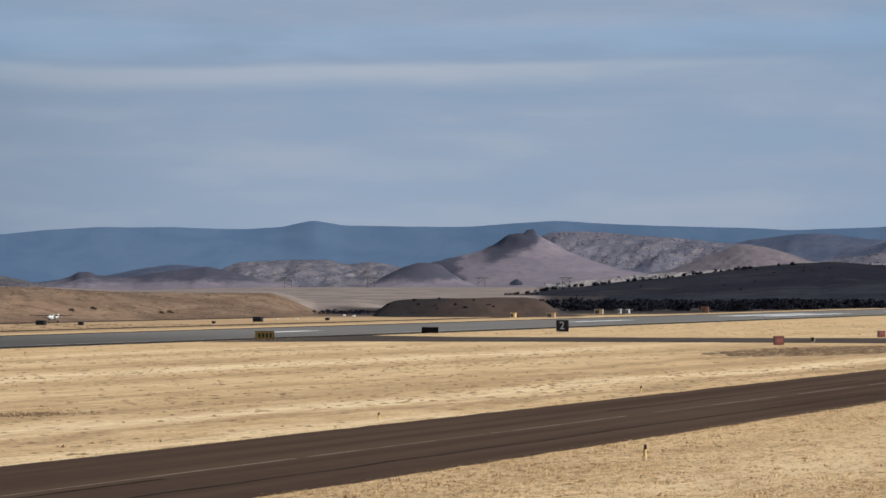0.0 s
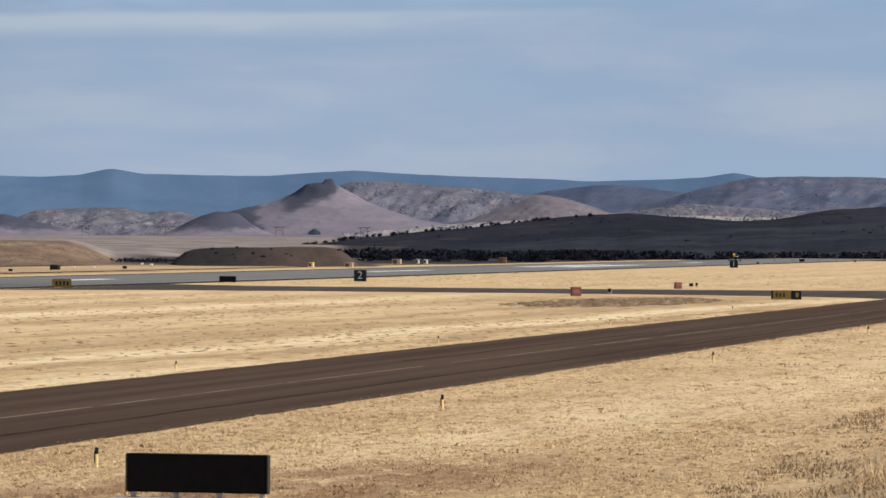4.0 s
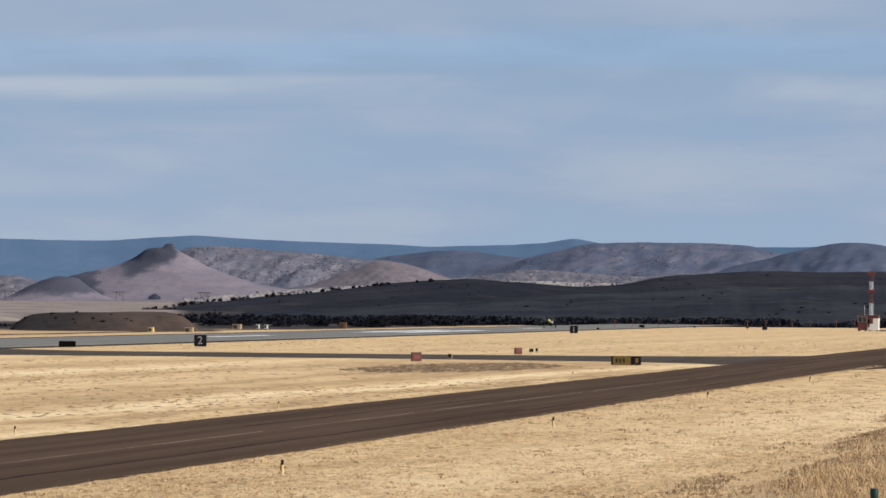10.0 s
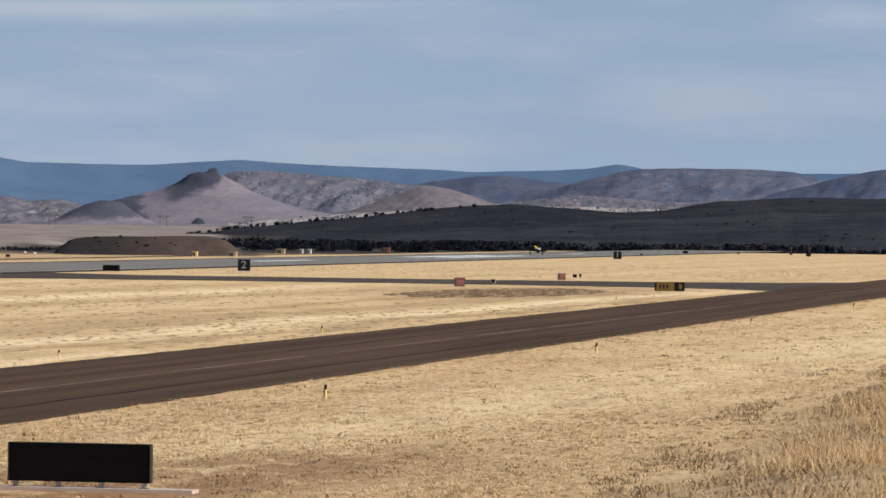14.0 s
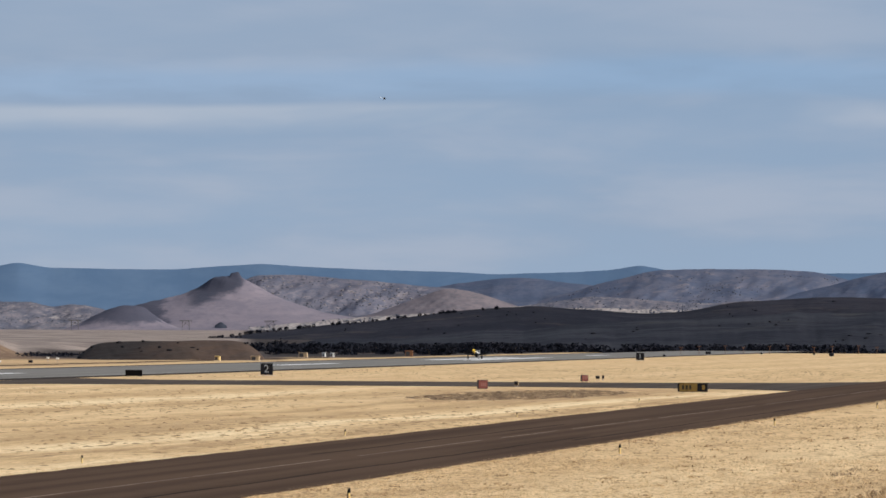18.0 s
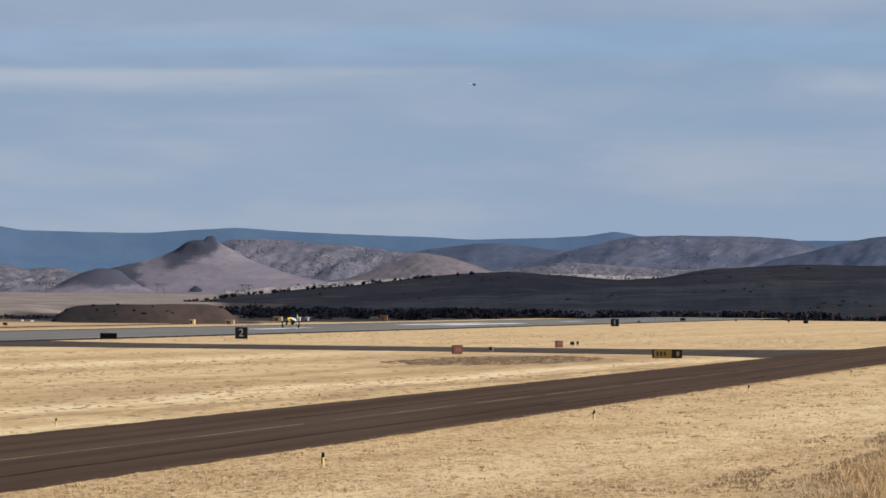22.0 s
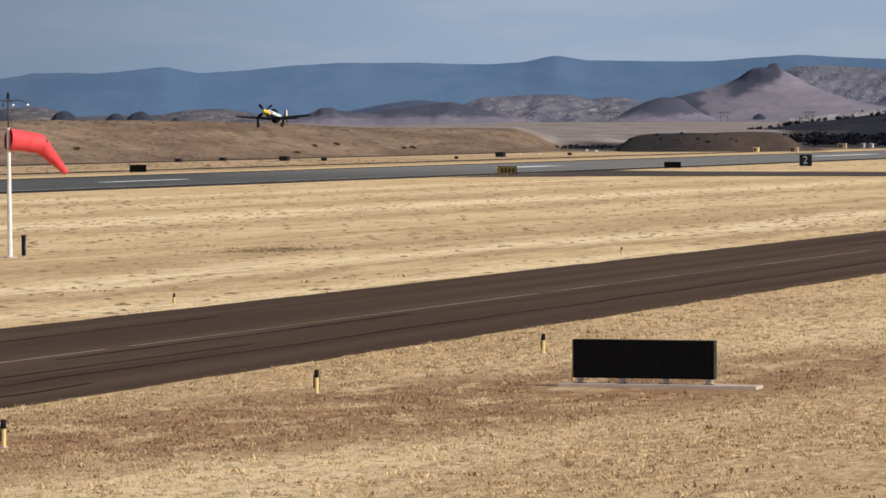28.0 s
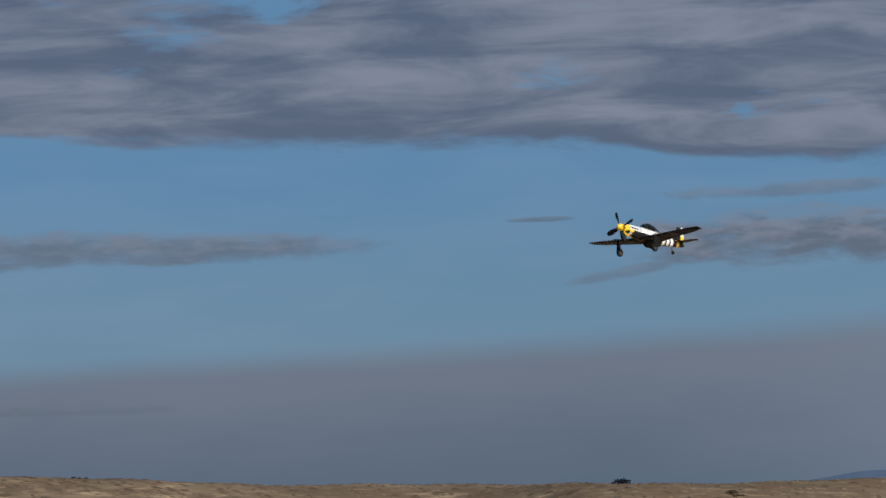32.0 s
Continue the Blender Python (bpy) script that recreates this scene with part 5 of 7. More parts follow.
def fighter():
    """A single-seat propeller fighter, nose towards -X, standing on its main wheels at the origin with level wings."""
    p = thing("fighter_plane", "silver propeller fighter with yellow nose and striped tail, wheels down", "aeroplane")
    nose = part("nose_cowling", hull_piece(-2.25, -1.6), M["aero_yellow"], p, "yellow painted engine cowling")
    part("engine_panel", hull_piece(-1.6, 0.1), M["silver"], p, "bare metal engine panels")
    for side in (-1, 1):
        part("yellow_flash", loft(bmesh.new(), [[(x, side * (hull(x)[0] + 0.012), 1.9 + dz) for dz in (-0.26, -0.18, -0.1, -0.02)] for x in (-1.62, -1.35, -1.1)], False, False), M["aero_yellow"], p, "yellow flash on the engine panel")
    body = part("fuselage", hull_piece(0.1, 3.3, 0, 8), M["silver"], p)
    part("antiglare_panel", loft(bmesh.new(), [[(x, y, 1.9 + hull(x)[1] * (1 - 0.42 * (abs(y) / 0.3) ** 2) + 0.012) for y in (-0.3, -0.2, -0.1, 0, 0.1, 0.2, 0.3)] for x in (-2.2, -1.5, -0.6, 0.2, 0.85)], False, False), M["olive"], body, "matt dark panel before the windscreen")
    # black skin over the lower hull stands in for the shade beneath it
    low = []
    for k in range(12):
        x = -1.25 + 4.55 * k / 11
        w, t, b = hull(x)
        low.append([(x, (w + 0.008) * math.copysign(abs(math.cos(a)) ** (2 / 2.3), math.cos(a)), 1.9 - (b + 0.008) * abs(math.sin(a)) ** (2 / 2.3)) for a in (math.pi * (0.02 + 0.96 * j / 12) for j in range(13))])
    part("belly_shade", loft(bmesh.new(), low, False, False), M["aero_black"], body, "lower fuselage with its shade painted on")
    # the same black skin below the cowling, again for shade
    part("chin_shade", loft(bmesh.new(), [[(x, 0.001 + (hull(x)[0] + 0.006) * math.copysign(abs(math.cos(a)) ** (2 / 2.3), math.cos(a)), 1.9 - (hull(x)[2] + 0.006) * abs(math.sin(a)) ** (2 / 2.3)) for a in (math.pi * (0.12 + 0.76 * j / 10) for j in range(11))] for x in (-2.0, -1.8, -1.6)], False, False), M["aero_black"], nose, "lower cowling with its shade painted on")
    for side in (-1, 1):
        for k in range(6):
            part("exhaust_stub", rod(bmesh.new(), (-1.55 + k * 0.2, side * 0.38, 2.05), (-1.47 + k * 0.2, side * 0.50, 2.02), 0.045, 0.04, 6), M["black"], nose)
    x = 3.3
    for k in range(5):
        wide = 0.46 if k % 2 == 0 else 0.22
        part("invasion_stripe", hull_piece(x, x + wide, 0.004, 1), M["aero_white"] if k % 2 == 0 else M["aero_black"], p, "white band" if k % 2 == 0 else "black band")
        x += wide
    part("rear_fuselage", hull_piece(5.1, 5.75, 0, 2), M["aero_black"], p, "dark tail section")
    part("tail_band", hull_piece(5.75, 6.25, 0.004, 2), M["aero_yellow"], p, "yellow tail band")
    part("tail_cone", hull_piece(6.25, 7.0, 0, 2), M["aero_black"], p)
    spin = [[(-2.25 - 0.66 * math.sin(u * math.pi / 2), 0.34 * math.cos(u * math.pi / 2) ** 0.8 * math.cos(a), 1.9 + 0.34 * math.cos(u * math.pi / 2) ** 0.8 * math.sin(a)) for a in (k * math.tau / 16 for k in range(16))] for u in (0, 0.25, 0.5, 0.75, 0.9, 0.985)]
    part("spinner", loft(bmesh.new(), spin), M["aero_yellow"], p, "yellow spinner")
    # propeller about its own axis
    prop = thing("propeller", "", "")
    for key in ("label", "category"):
        if key in prop:
            del prop[key]
    prop.parent = p
    prop.matrix_basis = pose(-2.5, 0, 1.9)
    for k in range(4):
        rings = []
        for r, c, tw in ((0.2, 0.2, 60), (0.5, 0.36, 45), (0.9, 0.46, 32), (1.25, 0.42, 25), (1.42, 0.24, 22)):
            t = radians(tw)
            rings.append([(sx * c / 2 * math.sin(t) + tx * 0.03, sx * c / 2 * math.cos(t), r) for sx, tx in ((-1, 0), (0, 1), (1, 0), (0, -1))])
        bm = loft(bmesh.new(), rings)
        bmesh.ops.rotate(bm, verts=bm.verts, cent=(0, 0, 0), matrix=Matrix.Rotation(k * math.pi / 2, 3, "X"))
        part("blade", bm, M["aero_black"], prop)
    part("hub", rod(bmesh.new(), (-0.1, 0, 0), (0.2, 0, 0), 0.24, 0.24, 12), M["aero_yellow"], prop)
    # canopy, wings and tail
    can = [[(x, w * math.cos(a), 2.38 + t * math.sin(a)) for a in (math.pi * k / 10 for k in range(11))] for x, w, t in ((0.55, 0.26, 0.05), (0.9, 0.36, 0.42), (1.5, 0.40, 0.60), (2.1, 0.38, 0.55), (2.8, 0.28, 0.32), (3.25, 0.12, 0.10))]
    canopy = part("canopy", loft(bmesh.new(), can, False, False), M["canopy"], p, "clear bubble canopy")
    part("windscreen_frame", loft(bmesh.new(), [[(x, 0.375 * math.cos(a), 2.385 + 0.455 * math.sin(a)) for a in (math.pi * k / 10 for k in range(11))] for x in (0.92, 0.98)], False, False), M["olive"], canopy)
    part("seat", boxed(1.5, 1.7, -0.2, 0.2, 2.2, 2.75, bevel=0.03), M["black"], p)
    part("belly_scoop", loft(bmesh.new(), [section(x, w, 0.2, b) for x, w, b in ((1.15, 0.30, 0.98), (1.5, 0.38, 1.08), (2.3, 0.38, 1.02), (3.0, 0.33, 0.80), (3.6, 0.22, 0.52))]), M["shaded_metal"], p)
    part("chin_intake", loft(bmesh.new(), [section(x, 0.2, 0.1, b) for x, b in ((-2.2, 0.50), (-1.6, 0.60), (-0.8, 0.58))]), M["aero_yellow"], nose)
    for side in (-1, 1):
        w = part("wing", wing(side, -0.15, 0.55, 2.65, 1.30, 0.2, 5.64, 1.36, 1.36 + 5.4 * math.tan(radians(5))), M["shaded_metal"], p)
        for j, (y0, col) in enumerate(((2.7, "aero_white"), (3.0, "aero_black"), (3.3, "aero_white"))):
            u0, u1 = (y0 - 0.2) / 5.44, (y0 + 0.3 - 0.2) / 5.44
            rings = [foil(-0.15 + 0.7 * u - 0.004, 2.65 - 1.35 * u + 0.008, 0.155 * (1 - 0.3 * u), side * (0.2 + 5.44 * u), 1.36 + 5.4 * math.tan(radians(5)) * u) for u in (u0, u1)]
            part("wing_stripe", loft(bmesh.new(), rings), M["shaded_metal"] if col == "aero_white" else M["aero_black"], w)
        for k in range(3):
            y = side * (1.95 + k * 0.2)
            part("gun_barrel", rod(bmesh.new(), (-0.25, y, 1.36 + abs(y) * 0.085), (0.1, y, 1.36 + abs(y) * 0.085), 0.03, 0.03, 6), M["black"], w)
        part("tailplane", wing(side, 5.55, 5.95, 1.15, 0.62, 0.08, 2.0, 2.17, 2.19, 0.10), M["aero_black"], p)
        # main wheels
        leg = part("landing_gear_leg", rod(bmesh.new(), (0.05, side * 1.85, 1.45), (0.0, side * 1.83, 0.36), 0.085, 0.07, 10), M["dark_grey"], p)
        part("gear_door", boxed(-0.22, 0.26, side * 2.0 - 0.015, side * 2.0 + 0.015, 0.42, 1.42, bevel=0.01), M["shaded_metal"], leg)
        tyre = wheel_mesh(0.36, 0.24)
        bmesh.ops.translate(tyre, verts=tyre.verts, vec=(0, side * 1.83, 0.36))
        wh = part("wheel", tyre, M["tyre"], p)
        rim = disc(0.23, 0.2)
        bmesh.ops.translate(rim, verts=rim.verts, vec=(0, side * 1.83, 0.36))
        part("rim", rim, M["dark_grey"], wh)
    fin = [[(x0 + u * c, t * (1 if s else -1) * math.sin(math.pi * min(1, u * 1.0)) ** 0.7 * 0.5, z) for s in (0, 1) for u in ((0, 0.2, 0.5, 0.8, 1.0) if s == 0 else (1.0, 0.8, 0.5, 0.2, 0.0))] for z, x0, c, t in ((2.15, 5.1, 1.35, 0.12), (2.7, 5.6, 0.95, 0.11), (3.2, 5.85, 0.72, 0.09), (3.5, 6.0, 0.55, 0.05))]
    part("fin", loft(bmesh.new(), fin), M["aero_black"], p)
    rud = [[(x0, 0.05, z), (x0 + c, 0.008, z), (x0 + c, -0.008, z), (x0, -0.05, z)] for z, x0, c in ((1.95, 6.48, 0.45), (2.7, 6.56, 0.55), (3.2, 6.58, 0.45), (3.55, 6.57, 0.28))]
    part("rudder", loft(bmesh.new(), rud), M["aero_white"], p, "pale rudder")
    part("trim_patch", boxed(6.5, 6.95, -0.062, 0.062, 2.35, 2.75, bevel=0.005), M["aero_yellow"], p, "yellow tail mark")
    tail_leg = part("tail_wheel_strut", rod(bmesh.new(), (5.1, 0, 1.65), (5.35, 0, 1.15), 0.05, 0.04, 8), M["dark_grey"], p)
    tw = wheel_mesh(0.17, 0.12, 14)
    bmesh.ops.translate(tw, verts=tw.verts, vec=(5.38, 0, 1.10))
    part("tail_wheel", tw, M["tyre"], tail_leg)
    part("aerial", rod(bmesh.new(), (3.2, 0, 2.42), (3.25, 0, 2.9), 0.015, 0.008, 6), M["dark_grey"], p)
    p.scale = (0.73, 0.73, 0.73)
    return p, prop


def light_plane():
    """A small light trainer, nose towards -X, wheels at z = 0."""
    p = thing("light_aircraft", "small white light aircraft rolling along the far road", "aeroplane")
    hull_bm = loft(bmesh.new(), [section(x, w, t, b, 14) for x, w, t, b in ((-1.9, 0.2, 0.2, 0.25), (-1.3, 0.42, 0.36, 0.45), (-0.4, 0.5, 0.75, 0.55), (0.9, 0.46, 0.72, 0.5), (2.2, 0.22, 0.35, 0.25), (3.9, 0.06, 0.2, 0.05))])
    bmesh.ops.translate(hull_bm, verts=hull_bm.verts, vec=(0, 0, -0.8))
    part("fuselage", hull_bm, M["white"], p)
    for side in (-1, 1):
        # wings coloured black for the shade seen from below
        part("wing", wing(side, -0.5, -0.35, 1.3, 1.0, 0.1, 3.5, 1.55, 1.68, 0.24), M["aero_black"], p)
        part("wing_strut", rod(bmesh.new(), (-0.2, side * 0.45, 0.8), (-0.1, side * 1.9, 1.5), 0.03, 0.03, 6), M["galvanised"], p)
        part("tailplane", wing(side, 3.2, 3.35, 0.7, 0.5, 0.05, 1.2, 1.2, 1.2, 0.09), M["white"], p)
        part("gear_leg", rod(bmesh.new(), (0.1, side * 0.3, 0.65), (0.15, side * 0.95, 0.24), 0.04, 0.03, 6), M["galvanised"], p)
        w = wheel_mesh(0.22, 0.14, 14)
        bmesh.ops.translate(w, verts=w.verts, vec=(0.15, side * 1.0, 0.22))
        part("wheel", w, M["tyre"], p)
    part("fin", loft(bmesh.new(), [[(3.0 + o, -0.03, 1.2), (4.0 + o * 0.3, -0.02, 1.2), (4.0 + o * 0.3, 0.02, 1.2), (3.0 + o, 0.03, 1.2)] if o == 0 else [(3.4, -0.02, 2.0), (4.05, -0.01, 2.0), (4.05, 0.01, 2.0), (3.4, 0.02, 2.0)] for o in (0, 1)]), M["white"], p)
    part("nose_leg", rod(bmesh.new(), (-1.4, 0, 0.8), (-1.5, 0, 0.2), 0.04, 0.04, 6), M["galvanised"], p)
    nw = wheel_mesh(0.2, 0.12, 14)
    bmesh.ops.translate(nw, verts=nw.verts, vec=(-1.5, 0, 0.2))
    part("nose_wheel", nw, M["tyre"], p)
    part("windscreen", loft(bmesh.new(), [[(-1.15, y, 1.48) for y in (-0.36, 0, 0.36)], [(-0.45, y, 1.82) for y in (-0.44, 0, 0.44)]], False, False), M["window"], p)
    p.scale = (0.85, 0.98, 0.66)
    part("propeller", boxed(-2.0, -1.94, -0.85, 0.85, 1.04, 1.16, bevel=0.02), M["black"], p)
    return p


def helicopter():
    p = thing("helicopter", "small dark helicopter with pale tail flying far off", "helicopter")
    part("cabin", loft(bmesh.new(), [[(x, w * math.cos(a), t * math.sin(a)) for a in (k * math.tau / 14 for k in range(14))] for x, w, t in ((-2.2, 0.15, 0.15), (-1.7, 0.7, 0.6), (-0.8, 0.95, 0.95), (0.4, 0.9, 0.95), (1.3, 0.5, 0.6), (1.8, 0.25, 0.3))]), M["black_face"], p)
    part("tail_boom", rod(bmesh.new(), (1.3, 0, 0.25), (6.2, 0, 0.55), 0.24, 0.12, 10), M["globe"], p)
    part("tail_fin", boxed(5.8, 6.4, -0.04, 0.04, 0.1, 1.6, bevel=0.02), M["globe"], p)
    part("rotor_mast", rod(bmesh.new(), (-0.2, 0, 0.8), (-0.2, 0, 1.75), 0.12, 0.08, 8), M["dark_grey"], p)
    rotor = thing("main_rotor", "", "")
    rotor.parent = p
    rotor.matrix_basis = pose(-0.2, 0, 1.75)
    for k in range(2):
        part("rotor_blade", boxed(*((0.1, 4.8) if k else (-4.8, -0.1)), -0.14, 0.14, -0.02, 0.02, bevel=0.01), M["white"], rotor)
    part("tail_rotor", boxed(6.0, 6.15, 0.1, 0.14, -0.25, 1.35, bevel=0.01), M["dark_grey"], p)
    for side in (-1, 1):
        skid = part("skid", rod(bmesh.new(), (-1.8, side * 0.95, -1.5), (1.4, side * 0.95, -1.5), 0.06, 0.06, 8), M["dark_grey"], p)
        for x in (-0.9, 0.6):
            part("skid_strut", rod(bmesh.new(), (x, side * 0.5, -0.7), (x, side * 0.95, -1.5), 0.05, 0.05, 6), M["dark_grey"], skid)
    return p, rotor


plane, propeller = fighter()
trainer = light_plane()
chopper, main_rotor = helicopter()


# ---- signs on the airfield ----
def digit(parent, text, size, x, y, z, material):
    cu = bpy.data.curves.new("digit", "FONT")
    cu.body, cu.size, cu.align_x, cu.align_y, cu.extrude = text, size, "CENTER", "CENTER", 0.004
    cu.materials.append(material)
    ob = new("digit", cu)
    ob.parent = parent
    ob.matrix_basis = pose(x, y, z, 90, 0, -90)
    return ob


def panel_sign(name, label, x, y, width, height, low, face, turn=0.0, legs=3, deep=0.22, back=None, group=""):
    """A sign panel across the runway direction whose face looks to -X."""
    p = thing(name, label, "sign", pose(x, y, 0, 0, 0, turn), group)
    shell = part("panel", boxed(-deep / 2, deep / 2, -width / 2, width / 2, low, low + height, bevel=0.015), back or M["black_panel"], p)
    part("face", boxed(-deep / 2 - 0.012, -deep / 2 - 0.002, -width / 2 + 0.035, width / 2 - 0.035, low + 0.035, low + height - 0.035, bevel=0.003), face, shell)
    for k in range(legs):
        yy = (-0.5 + (k + 0.5) / legs) * width if legs < 4 else (-0.5 + k / (legs - 1)) * (width - 0.12)
        leg = part("leg", rod(bmesh.new(), (0, yy, 0.0), (0, yy, low + 0.02), 0.035, 0.03, 8), M["galvanised"], p)
        part("foot_plate", boxed(-0.09, 0.09, yy - 0.09, yy + 0.09, 0.0, 0.015, bevel=0.004), M["galvanised"], leg)
    return p


def bars(p, x, y0, y1, z0, z1, count, material, name="legend_bar"):
    for k in range(count):
        a, b = y0 + (y1 - y0) * k / count, y0 + (y1 - y0) * (k + 0.6) / count
        part(name, boxed(x - 0.006, x, a, b, z0, z1, bevel=0.001), material, p)


# distance-remaining signs, a thousand feet apart
for text, x in (("3", 234.0), ("2", 538.8), ("1", 843.6)):
    s = panel_sign("distance_sign", "black square runway distance sign with pale number " + text, x, 127.8, 1.5, 1.4, 0.12, M["black_face"], 0, 2, 0.3, group="runway distance signs")
    digit(s, text, 1.35, -0.17, 0, 0.82, M["digit"])
    part("footing", boxed(-0.6, 0.6, -1.0, 1.0, -0.05, 0.045, bevel=0.01), M["concrete"], s)

near_sign = panel_sign("taxiway_sign", "long black taxiway sign seen from behind on short legs", 93.2, 25.65, 3.1, 0.82, 0.19, M["black_panel"], 0, 0, 0.16)
for yy in (-1.42, -0.48, 0.48, 1.42):
    leg = part("leg", boxed(-0.05, 0.05, yy - 0.05, yy + 0.05, 0.07, 0.2, bevel=0.008), M["galvanised"], near_sign)
    part("foot_plate", boxed(-0.1, 0.1, yy - 0.1, yy + 0.1, 0.07, 0.09, bevel=0.004), M["dark_grey"], leg)
part("top_trim", boxed(-0.095, 0.095, -1.56, 1.56, 1.0, 1.02, bevel=0.004), M["olive"], near_sign)
part("end_cap", boxed(-0.1, 0.1, -1.575, -1.545, 0.19, 1.01, bevel=0.006), M["olive"], near_sign)
part("end_cap", boxed(-0.1, 0.1, 1.545, 1.575, 0.19, 1.01, bevel=0.006), M["olive"], near_sign)
pad = slab("sign_pad", [(92.85, 23.1), (93.45, 23.1), (93.45, 27.5), (92.95, 27.5)], 0.075, M["concrete"], "pale concrete pad under the taxiway sign", "pad", 0.08)

for x, y, w, hgt, mat in ((512.0, 137.4, 2.0, 0.72, "black_panel"), (469.0, 187.5, 1.95, 0.82, "black_panel"), (364.5, 187.6, 1.5, 0.64, "dark_grey")):
    panel_sign("runway_sign", "dark back of a runway sign beside the paving", x, y, w, hgt, 0.16, M[mat], 0, 3, 0.2, group="dark runway signs")
for x, y, w, hgt in ((453.0, 139.5, 2.05, 0.86), (401.0, 187.4, 1.85, 0.78)):
    s = panel_sign("exit_sign", "dull yellow exit sign with dark marks", x, y, w, hgt, 0.12, M["dull_yellow"], 0, 3, 0.2, group="yellow exit signs")
    bars(s, -0.115, -w * 0.4, w * 0.4, 0.3, hgt - 0.1, 4, M["olive"])
y_sign = panel_sign("direction_sign", "long ochre taxiway direction sign with black section", 411.0, 57.4, 2.75, 0.82, 0.1, M["ochre"], 0, 3, 0.22)
part("black_section", boxed(-0.13, -0.118, -1.34, -0.45, 0.14, 0.88, bevel=0.003), M["black_face"], y_sign)
part("dark_end", boxed(-0.13, -0.118, 1.2, 1.34, 0.14, 0.88, bevel=0.003), M["black_face"], y_sign)
bars(y_sign, -0.12, 0.1, 1.1, 0.32, 0.7, 3, M["olive"])
bars(y_sign, -0.131, -1.15, -0.7, 0.3, 0.72, 1, M["ochre"])
lit_sign = panel_sign("exit_marker_sign", "bright yellow square sign beside the runway", 342.0, 189.2, 0.82, 0.76, 0.14, M["sign_yellow"], 18, 2, 0.5)
bars(lit_sign, -0.265, -0.2, 0.2, 0.42, 0.56, 3, M["olive"])
for x, y, w in ((426.0, 79.8, 0.95), (493.6, 81.0, 0.78)):
    # dark grey casing paints in the shaded side of the red box
    s = panel_sign("hold_sign", "faded red holding-position sign", x, y, w, w * 0.9, 0.06, M["sign_red"], 22, 2, 0.55, M["dark_grey"], "red holding signs")
    bars(s, -0.29, -0.3, 0.28, 0.3, 0.66, 3, M["sign_pink"])
for x, y, w in ((446.0, 80.1, 0.42), (506.0, 81.5, 0.5), (510.5, 81.6, 0.3)):
    panel_sign("guard_light", "small dark holding light on a short stand", x, y, w, 0.4, 0.18, M["black_face"], 0, 2, 0.25, M["tan_box"], "holding lights")


def edge_marker():
    """A taxiway edge reflector: a pale tube with a dark cap."""
    p = thing("edge_marker", "pale yellow reflector post with black cap in the grass", "marker post", None, "taxiway edge markers")
    part("tube", rod(bmesh.new(), (0, 0, 0.02), (0, 0, 0.34), 0.042, 0.042, 12), M["cream"], p)
    part("cap", rod(bmesh.new(), (0, 0, 0.34), (0, 0, 0.50), 0.05, 0.045, 12), M["black"], p)
    # black strip on the side turned from the sun, shade added as a part
    part("shade_strip", boxed(-0.03, 0.03, 0.035, 0.06, 0.12, 0.40, bevel=0.004), M["black"], p)
    part("base_collar", rod(bmesh.new(), (0, 0, 0.0), (0, 0, 0.03), 0.09, 0.07, 12), M["concrete"], p)
    return p


first = edge_marker()
spots = [(56.5, 31.7), (72.9, 31.7), (89.3, 31.7), (105.9, 31.7), (145.0, 31.6), (204.5, 31.9), (268.0, 32.5), (330.0, 32.5), (92.2, 53.2), (131.3, 51.3), (183.6, 51.5), (235.7, 51.6), (288.7, 51.8), (349.4, 53.0)]
first.matrix_world = pose(*spots[0], 0)
for sx, sy in spots[1:]:
    m = copy_thing(first, pose(sx, sy, 0, 0, 0, random.Random(int(sx)).uniform(-8, 8)))
    if sy > 45:
        m.scale = (0.75, 0.75, 0.75)


def runway_light(x, y, size, tall, material, label):
    p = thing("runway_light", label, "light fitting", pose(x, y, 0), "runway edge fittings")
    part("stem", rod(bmesh.new(), (0, 0, 0), (0, 0, tall - size * 0.6), 0.05, 0.04, 8), M["galvanised"], p)
    part("housing", boxed(-size / 2, size / 2, -size / 2, size / 2, tall - size * 0.7, tall, bevel=size * 0.08), material, p)
    return p


for x, y, s, t in ((955, 139.5, 0.5, 0.6), (1089, 148.3, 1.2, 0.7), (1038, 129, 0.5, 0.7), (1013, 114, 0.55, 0.8), (957, 104, 1.0, 1.1), (606, 236, 0.9, 0.5), (624, 236, 0.9, 0.5), (623, 226, 1.3, 0.7), (622, 219.5, 0.7, 0.5), (690, 213.6, 1.4, 0.8), (353, 236, 0.9, 0.5), (700, 205, 0.6, 0.6), (640, 205, 0.5, 0.5)):
    runway_light(x, y, s, t, M["black_face"], "small dark light fitting beside the runway")
for x, y, s, t in ((700, 213.5, 0.35, 0.5), (703, 211, 0.35, 0.5), (747, 214, 0.45, 0.7), (748, 216, 0.4, 0.8)):
    runway_light(x, y, s, t, M["white"], "small white light housing beside the far strip")
runway_light(372, 233.8, 0.55, 0.6, M["sign_yellow"], "small yellow marker light on the verge")


